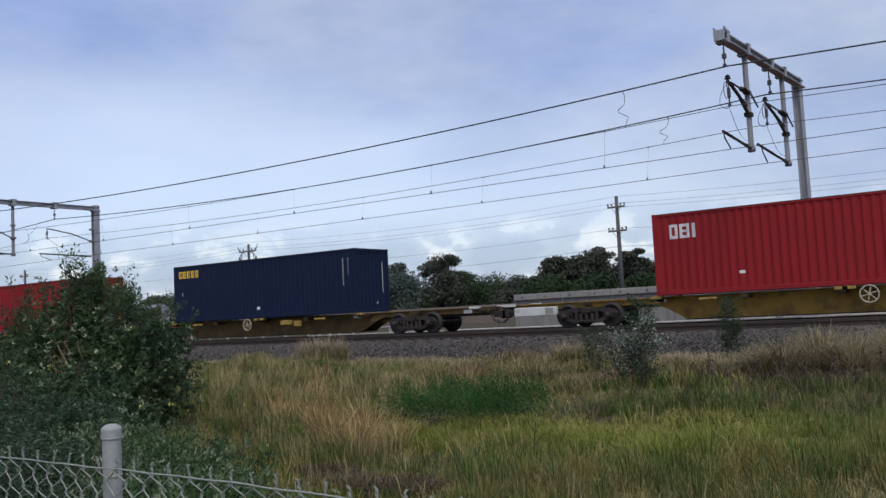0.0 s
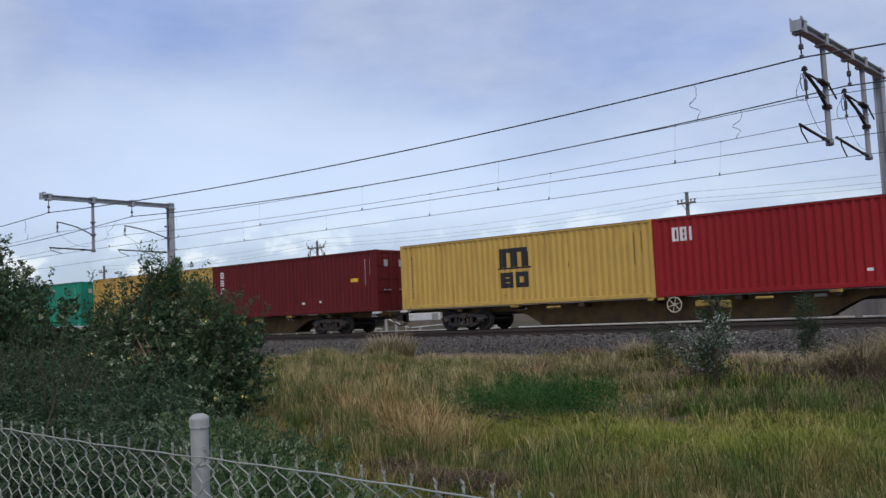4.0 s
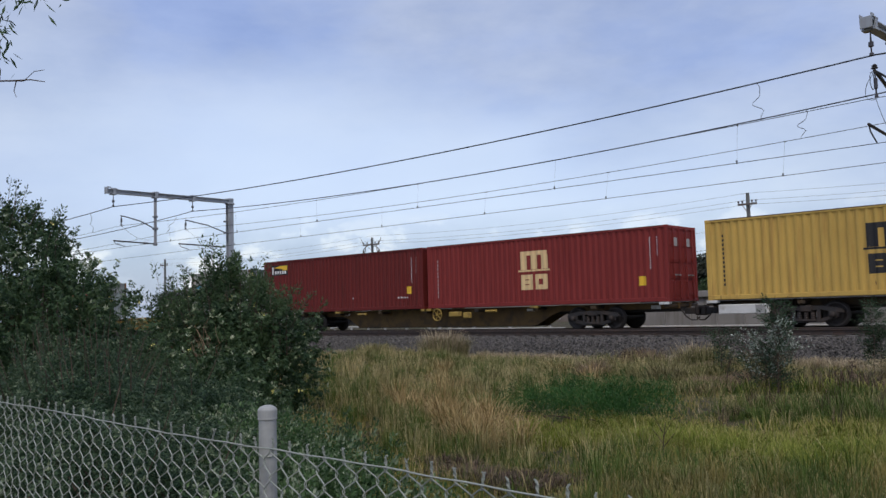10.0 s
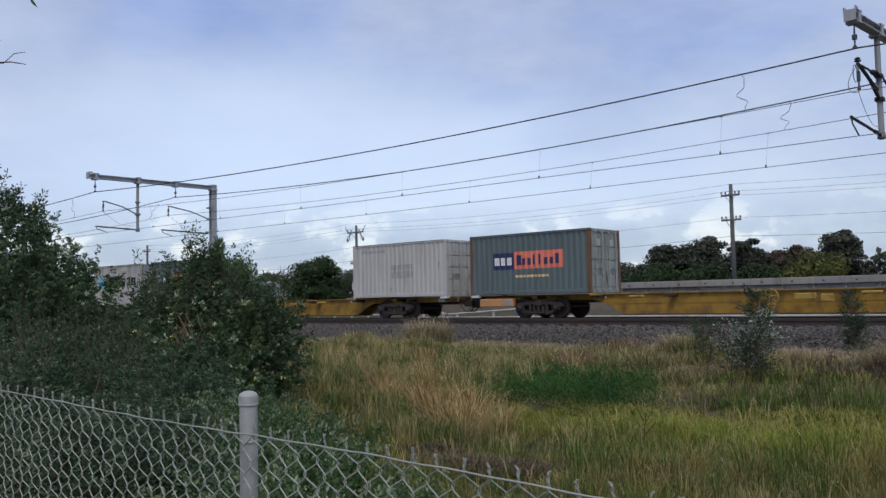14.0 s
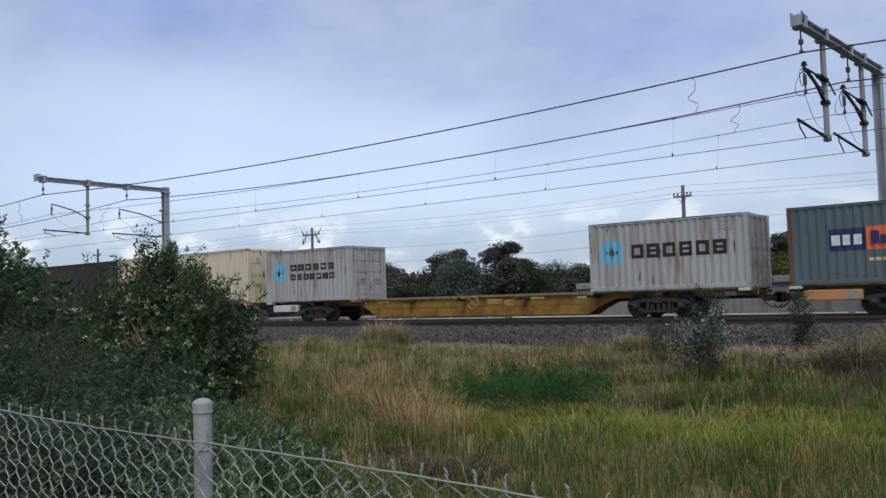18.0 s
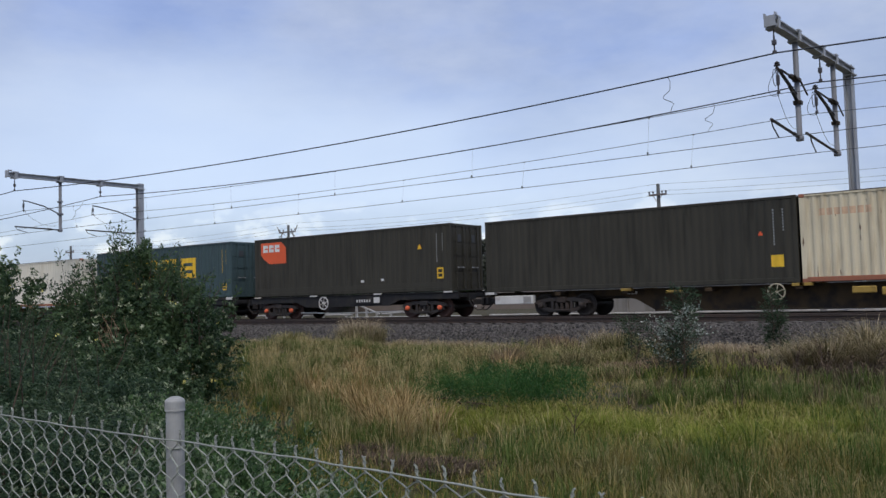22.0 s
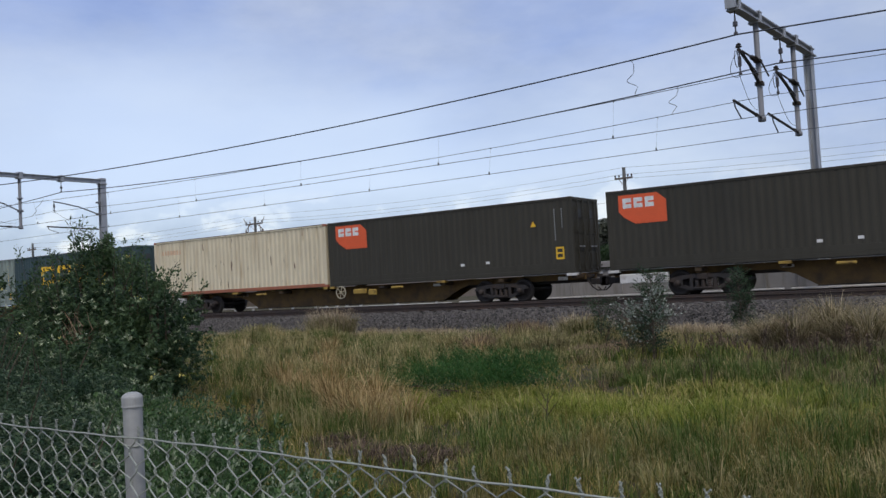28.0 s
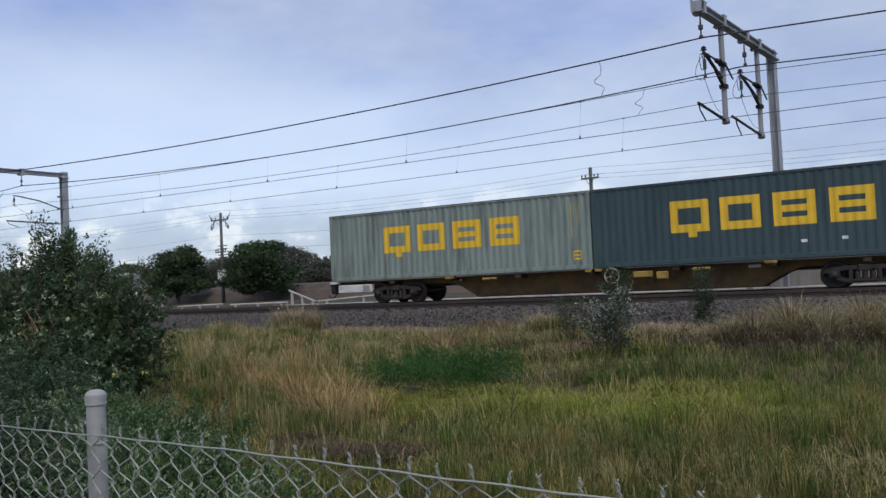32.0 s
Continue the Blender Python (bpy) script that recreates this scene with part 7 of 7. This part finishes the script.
xr, yr = patch(1500, [(-4.6, 15.6, 1.2, 0.9), (-3.0, 15.2, 1.4, 0.9), (-1.4, 15.0, 1.4, 0.9), (-0.2, 15.6, 1.2, 1.0), (-2.4, 16.6, 2.4, 0.6)])
sow("dead_weed_layer", xr, yr, 0.10, 0.34, 0.005, 0.0004, 0.7, "reed", 6)
sow("dark_blade_layer", x[k], y[k], 0.06, 0.18, 0.004, 0.00045, 0.8, "grass_dark")
x, y = patch(6000, [(-4.6, 9.3, 1.6, 0.9), (-3.0, 9.0, 1.8, 1.0), (-1.6, 8.6, 1.4, 1.0), (-5.8, 9.9, 0.9, 0.5), (-2.4, 10.6, 1.6, 0.7), (-6.2, 8.9, 0.6, 0.4)])
sow("lush_blade_layer", x, y, 0.08, 0.20, 0.0045, 0.0004, 0.9, "grass_green")
x, y = patch(2800, [(-2.0, 6.6, 1.6, 0.8), (-3.4, 6.3, 1.0, 0.6), (-0.6, 6.8, 1.0, 0.8), (-1.0, 10.5, 1.2, 1.2), (-4.6, 12.6, 1.0, 0.7), (-2.2, 12.2, 1.2, 0.6), (-7.6, 8.6, 1.0, 0.8), (-9.5, 10.5, 1.5, 0.9)])
sow("olive_blade_layer", x, y, 0.08, 0.18, 0.004, 0.0004, 0.8, "tussock")
x, y = patch(2400, [(-3.0, 7.3, 2.2, 0.8), (-1.2, 7.5, 1.4, 0.7), (-1.0, 11.5, 1.0, 0.8), (-4.0, 11.4, 1.2, 0.6), (-8.6, 10.6, 1.2, 0.6), (-9.6, 11.4, 1.2, 0.6), (-5.6, 7.2, 0.8, 0.5), (-4.8, 8.2, 0.6, 0.4)])
sow("fresh_blade_layer", x, y, 0.07, 0.17, 0.004, 0.0004, 0.9, "grass_dark")
x, y = patch(170, [(-7.1, 8.4, 0.8, 0.45), (-8.4, 9.2, 0.9, 0.4), (-6.4, 7.8, 0.6, 0.35), (-9.6, 10.0, 0.9, 0.4), (-10.4, 12.0, 1.6, 0.5), (-9.0, 13.3, 1.2, 0.5), (-12.6, 13.5, 1.2, 0.6)])
sow("straw_layer", x, y, 0.18, 0.42, 0.003, 0.00035, 0.6, "grass_dry")
x, y = scatter(2600, 6.5, 21.0)
k = field(x, y, 0.55, 3.3) > 0.45 + 0.35 * RNG.random(len(x))
sow("dry_stalk_layer", x[k], y[k], 0.20, 0.42, 0.0022, 0.0003, 0.6, "grass_dry", 6)
x, y = patch(3800, [(-8.0, 14.6, 2.4, 0.9), (-12.0, 17.0, 3.0, 1.8), (-16.0, 19.0, 3.5, 1.6), (-7.5, 17.5, 2.2, 1.2), (-21.0, 20.0, 4.0, 1.4), (-11.5, 14.6, 2.0, 0.8)])
sow("olive_back_layer", x, y, 0.16, 0.40, 0.004, 0.0004, 0.7, "tussock")
x, y = patch(2200, [(-8.0, 14.6, 2.4, 0.9), (-11.0, 15.5, 2.5, 0.6), (-16.0, 19.4, 3.5, 1.0), (-9.5, 13.0, 1.0, 0.5), (-13.5, 17.5, 1.0, 0.6)])
sow("green_back_layer", x, y, 0.12, 0.30, 0.005, 0.0004, 0.7, "grass_dark")
x = RNG.uniform(-34, 0, 4600)
y = 21.7 + RNG.normal(0, 0.42, 4600) - 0.9 * field(x, x * 0 + 3, 0.8, 1.3)
sow("bleached_layer", x, y, 0.08, 0.30, 0.008, 0.0002, 0.7, "grass_pale")
x, y = patch(2100, [(-6.75, 14.6, 0.5, 0.4), (-7.1, 15.8, 0.9, 0.7), (-6.6, 16.6, 0.7, 0.8), (-8.6, 19.2, 0.9, 0.5), (-10.4, 20.2, 0.8, 0.4)])
sow("pinkish_dead_layer", x, y, 0.08, 0.24, 0.006, 0.0004, 1.0, "dead_pink")
x, y = scatter(4600, 5.5, 21.0)
k = field(x, y, 0.7, 4.3) > 0.35 + 0.4 * RNG.random(len(x))
sow("straw_stalk_layer", x[k], y[k], 0.22, 0.42, 0.0014, 0.00026, 1.0, "straw", 2, 0.06)
x, y = patch(1100, [(-4.75, 6.2, 0.5, 0.35), (-5.2, 6.4, 0.6, 0.3), (-4.6, 6.4, 0.5, 0.3), (-5.9, 6.7, 0.3, 0.25)])
sow("matted_dead_layer", x, y, 0.06, 0.16, 0.005, 0.0003, 1.4, "reed")


def tussock_field(name, spots, n, blades_each, h, reach, root, material, width):
    """Many small tufts of arching blades over soft-edged patches, as one layer of the verge."""
    x, y = patch(n, spots)
    size = RNG.uniform(0.55, 1.25, n)
    x, y, size = (np.repeat(v, blades_each) for v in (x, y, size))
    q = len(x)
    a = RNG.uniform(0, 2 * math.pi, q)
    r = root * size * np.sqrt(RNG.random(q))
    bx, by = x + r * np.cos(a), y + r * np.sin(a)
    bz = ground_z(bx, by)
    hh, ex = h * size * RNG.uniform(0.5, 1.1, q), reach * size * RNG.uniform(0.1, 1.1, q)
    droop = RNG.uniform(0, 0.6, q)
    wd = width * (0.7 + 0.035 * by)
    v = np.empty((q, 7, 3))
    for j, u in enumerate((0.0, 0.45, 0.8, 1.0)):
        out = ex * u ** 1.4
        up = hh * (math.sin(u * math.pi * 0.5) - droop * max(0.0, u - 0.5) ** 1.5 * 2.0)
        cx, cy, cz = bx + out * np.cos(a), by + out * np.sin(a), bz + np.maximum(up, 0.0)
        half = wd * (1 - 0.75 * u) * 0.5
        if j < 3:
            v[:, 2 * j] = np.stack([cx - half * np.sin(a), cy + half * np.cos(a), cz], 1)
            v[:, 2 * j + 1] = np.stack([cx + half * np.sin(a), cy - half * np.cos(a), cz], 1)
        else:
            v[:, 6] = np.stack([cx, cy, cz], 1)
    o = np.arange(q)[:, None] * 7
    f = np.concatenate([o + np.array(t) for t in ((0, 1, 3), (0, 3, 2), (2, 3, 5), (2, 5, 4), (4, 5, 6))], 1)
    tagged(soup(name, v, f, 3, material, verge), kind="stuff")


LOWER = [(-3.4, 6.3, 0.7, 0.4), (-2.8, 6.6, 1.2, 0.7), (-1.7, 7.3, 1.0, 0.9), (-1.6, 5.9, 0.9, 0.5), (-0.8, 7.8, 0.8, 0.9), (-3.2, 5.2, 1.0, 0.4), (-1.2, 9.6, 1.2, 0.8)]
LIME = [(-5.9, 8.8, 0.9, 0.4), (-4.4, 8.85, 1.1, 0.5), (-3.0, 8.6, 1.1, 0.5), (-2.0, 9.3, 0.9, 0.5), (-6.6, 9.4, 0.6, 0.4)]
STRAW = [(-11.4, 10.1, 1.4, 0.5), (-6.8, 7.3, 0.8, 0.45), (-5.9, 7.3, 0.6, 0.4), (-9.4, 9.0, 0.9, 0.5), (-12.8, 12.0, 1.4, 0.6), (-7.6, 8.3, 0.8, 0.5), (-10.2, 11.2, 0.8, 0.4)]
BACK = [(-14.8, 14.0, 2.2, 1.0), (-10.2, 12.8, 1.6, 0.8), (-11.2, 14.6, 2.0, 1.0), (-12.5, 17.5, 3.0, 1.4), (-18.0, 18.5, 3.0, 1.4), (-10.4, 18.6, 1.4, 0.8)]
BROWN = [(-4.1, 11.6, 1.2, 1.0), (-2.4, 11.8, 1.4, 1.0), (-1.2, 11.2, 1.0, 1.2), (-3.2, 13.6, 1.6, 0.8), (-1.4, 13.8, 1.3, 0.8)]
tussock_field("russet_tufts", LOWER, 190, 34, 0.30, 0.22, 0.06, "grass_russet", 0.0042)
tussock_field("olive_tufts", LOWER + BROWN, 240, 34, 0.28, 0.22, 0.06, "tussock", 0.0042)
tussock_field("lime_tufts", LIME, 280, 40, 0.21, 0.17, 0.06, "grass_lime", 0.0048)
tussock_field("straw_tufts", STRAW, 70, 46, 0.46, 0.34, 0.08, "grass_dry", 0.0045)
tussock_field("straw_fringe_tufts", BACK, 110, 40, 0.50, 0.32, 0.10, "straw", 0.0050)
tussock_field("green_back_tufts", BACK, 150, 44, 0.42, 0.28, 0.10, "grass_dark", 0.0060)
tussock_field("olive_back_tufts", BACK, 150, 44, 0.46, 0.30, 0.10, "tussock", 0.0060)
tussock_field("brown_weed_tufts", BROWN, 44, 36, 0.40, 0.22, 0.08, "reed", 0.0060)
tussock_field("dull_green_tufts", BROWN + LOWER + STRAW + STRAW, 420, 40, 0.34, 0.24, 0.08, "grass_dark", 0.0060)


def meadow(n, x0, x1, y0, y1):
    """Thinner growth round the wedge that is looked at."""
    x, y = RNG.uniform(x0, x1, n), RNG.uniform(y0, y1, n)
    k = (x > 0.12 * y - 0.3) | (y < 2.6) | (x < -1.75 * y)
    k &= np.hypot(x, y) > 0.7
    k &= np.abs(y - 1.19) > 0.12
    return x[k], y[k]


x, y = meadow(15000, -30, 18, -12, 22)
sow("outer_blade_layer", x, y, 0.08, 0.22, 0.012, 0.0003, 0.8, "grass", 6, 0.10, True)
x, y = meadow(2600, -30, 18, -12, 22)
sow("outer_dry_layer", x, y, 0.15, 0.36, 0.008, 0.0003, 0.8, "grass_dry", 5, 0.08, True)


def arching(name, label, x, y, root, h, reach, n, material, width=0.014):
    """A tussock of long blades that rise from one root and arch outwards."""
    a, r = RNG.uniform(0, 2 * math.pi, n), root * np.sqrt(RNG.random(n))
    a2 = a + RNG.normal(0, 0.35, n)
    hh, ex = h * RNG.uniform(0.55, 1.12, n), reach * RNG.uniform(0.1, 1.15, n)
    bx, by = x + r * np.cos(a), y + r * np.sin(a)
    bz = ground_z(bx, by)
    v = np.empty((n, 10, 3))
    droop = RNG.uniform(0.0, 0.7, n) * np.minimum(1.0, ex / max(reach, 0.01))
    for j, u in enumerate((0.0, 0.3, 0.55, 0.8, 1.0)):
        out = ex * u ** 1.4
        up = hh * (math.sin(u * math.pi * 0.5) - droop * max(0.0, u - 0.5) ** 1.5 * 2.6)
        w = width * (1.0 - 0.9 * u) * 0.5
        cx, cy, cz = bx + out * np.cos(a2), by + out * np.sin(a2), bz + np.maximum(up, 0.01 * j)
        v[:, 2 * j] = np.stack([cx - w * np.sin(a2), cy + w * np.cos(a2), cz], 1)
        v[:, 2 * j + 1] = np.stack([cx + w * np.sin(a2), cy - w * np.cos(a2), cz], 1)
    o = np.arange(n)[:, None] * 10
    f = np.concatenate([o + np.array([2 * j, 2 * j + 1, 2 * j + 3, 2 * j + 2]) for j in range(4)], 1)
    ob = thing(name, label, "grass tuft", group="grass tufts")
    soup("foliage", v, f, 4, material, ob)
    return ob


def dock(x, y, h):
    """A dead upright weed stalk with rusty seed heads."""
    ob = thing("dead_dock_stalk", "dark brown dead weed stalk with seed heads", "weed", group="dead weed stalks")
    z = float(ground_z(x, y))
    lx, ly = RNG.normal(0, 0.06), RNG.normal(0, 0.06)
    st = Mesh().tube([(x, y, z), (x + lx * 0.4, y + ly * 0.4, z + h * 0.5), (x + lx, y + ly, z + h)], 0.013, 5, r1=0.005)
    n = int(130 * h)
    u = RNG.uniform(0.35, 1.0, n)
    for b in range(3):
        s = RNG.uniform(-0.16, 0.16)
        st.tube([(x + lx * 0.4, y + ly * 0.4, z + h * (0.4 + 0.12 * b)), (x + lx * 0.6 + s, y + ly * 0.6, z + h * (0.7 + 0.1 * b))], 0.005, 4, r1=0.002)
    part("stem", st, "twig", ob)
    c = np.stack([x + lx * u + RNG.normal(0, 0.035, n), y + ly * u + RNG.normal(0, 0.035, n), z + h * u], 1)
    tagged(leaves("seed_head", c, np.tile([0, 0, 1.0], (n, 1)), 0.035, 0.7, "reed", ob), kind="stuff")


def tuft(name, label, x, y, r, h, n, material, lean=0.6):
    a, d = RNG.uniform(0, 2 * math.pi, n), r * np.sqrt(RNG.random(n))
    px, py = x + d * np.cos(a), y + d * np.sin(a)
    ob = thing(name, label, "grass tuft", group="grass tufts")
    blades("foliage", np.stack([px, py, ground_z(px, py)], 1), h * RNG.uniform(0.5, 1.1, n), np.full(n, 0.006 + 0.0005 * y), np.full(n, lean), material, ob)
    return ob


arching("grass_tussock", "tall olive grass tussock at the foot of the ballast", -18.8, 21.3, 0.75, 0.74, 0.55, 1000, "tussock", 0.018)
arching("grass_tussock", "bleached feathery grass tussock at the foot of the ballast", -18.75, 21.2, 0.7, 0.98, 0.65, 900, "grass_pale", 0.013)
arching("grass_tussock", "olive grass tussock at the foot of the ballast", -21.2, 20.4, 0.6, 0.55, 0.4, 600, "tussock", 0.018)
arching("grass_tussock", "pale olive grass tussock at the foot of the ballast", -9.3, 20.3, 0.6, 0.55, 0.45, 700, "tussock", 0.018)
arching("grass_tussock", "bleached feathery grass tussock at the foot of the ballast", -9.7, 20.5, 0.5, 0.65, 0.45, 350, "grass_pale", 0.013)
arching("grass_tussock", "olive grass tussock behind the weed patch", -8.0, 15.6, 0.35, 0.50, 0.42, 700, "tussock_dark", 0.010)
arching("grass_tussock", "olive grass tussock behind the weed patch", -8.7, 15.9, 0.30, 0.38, 0.40, 500, "tussock", 0.010)
for x, y in ((-10.7, 20.2), (-11.2, 20.5), (-9.9, 16.0), (-7.2, 18.6)):
    arching("grass_tussock", "reddish-brown dead grass tuft by the ballast", x, y, 0.35, 0.5, 0.35, 420, "dead_pink", 0.012)
for x, y, r, h in ((-3.95, 16.6, 1.0, 0.58), (-3.4, 16.2, 1.1, 0.74), (-2.85, 16.8, 1.2, 0.98), (-2.2, 16.1, 1.1, 0.84), (-1.65, 16.9, 1.1, 1.02), (-1.05, 16.2, 1.2, 0.88), (-0.35, 16.7, 1.2, 1.04), (0.3, 16.0, 1.1, 0.90)):
    arching("grass_tussock", "tall arching olive-brown grass tussock", x, y, 0.20, h, r, 900, "tussock_dark", 0.010)
    arching("grass_tussock", "bleached arching grass tussock by the ballast", x + 0.1, y - 0.08, 0.18, h * 1.10, r * 1.15, 320, "grass_pale", 0.009)
for x, y, h in ((-3.2, 14.9, 0.62), (-2.3, 14.6, 0.55), (-1.7, 15.0, 0.68), (-1.2, 14.5, 0.5), (-7.0, 16.2, 0.5), (-10.6, 19.8, 0.45), (-11.3, 20.3, 0.5), (-2.5, 13.4, 0.52), (-2.1, 13.6, 0.58), (-1.8, 13.3, 0.48), (-2.9, 13.7, 0.55), (-1.4, 13.7, 0.5), (-3.4, 13.9, 0.6), (-1.0, 13.2, 0.6), (-4.2, 14.3, 0.6)):
    dock(x, y, h)
for x, y in ((-6.2, 7.6), (-6.6, 8.0), (-7.0, 8.2), (-7.4, 8.5), (-7.0, 8.8), (-7.9, 8.9), (-8.3, 9.3), (-9.0, 9.6), (-9.6, 9.9), (-10.3, 10.4), (-6.4, 8.6), (-7.6, 9.4), (-10.6, 12.2), (-11.6, 12.9), (-12.8, 14.2), (-9.3, 15.0), (-14.2, 16.0), (-11.2, 16.6)):
    arching("dry_grass_clump", "straw-coloured dry grass clump in the verge", x, y, 0.20, RNG.uniform(0.38, 0.60), RNG.uniform(0.45, 0.85), 150, "straw_brown", 0.0085)
for x, y in ((-5.4, 15.0), (-4.8, 15.6), (-3.8, 15.2)):
    tuft("green_grass_clump", "broad-bladed green grass clump beside the sapling", x, y - 1.0, 0.4, 0.4, 160, "grass_green", 0.9)
for x, y in ((-2.9, 14.3), (-2.2, 14.0), (-1.6, 14.6), (-3.6, 15.0), (-0.9, 14.2), (-4.4, 15.2), (-2.6, 14.9), (-1.2, 14.9), (-0.2, 14.8), (-5.0, 17.0)):
    tuft("dead_stalk_clump", "dark brown dead weed stalks in the verge", x, y, 0.6, 0.42, 110, "reed", 0.6)
tuft("dead_stalk_clump", "rusty brown dead weed clump by the ballast", -11.4, 20.6, 0.5, 0.5, 500, "reed", 0.5)
weed = thing("dry_weed", "small bare dead twiggy weed in the grass", "weed")
wm = Mesh().tube([(-3.99, 7.65, 0.0), (-3.98, 7.66, 0.22), (-3.95, 7.66, 0.42)], 0.008, 5, r1=0.003)
for a, z in ((0.11, 0.18), (-0.10, 0.22), (0.08, 0.28), (-0.07, 0.32)):
    wm.tube([(-3.98, 7.66, z), (-3.98 + a, 7.66 + a * 0.3, z + 0.14)], 0.005, 4, r1=0.002)
part("stem", wm, "twig", weed)


def motions():
    for ob, x, z in RIDERS:
        walk(ob, [(t, pose(x + s, Y_LOAD, z)) for t, s in TRAIN_ROWS])


motions()
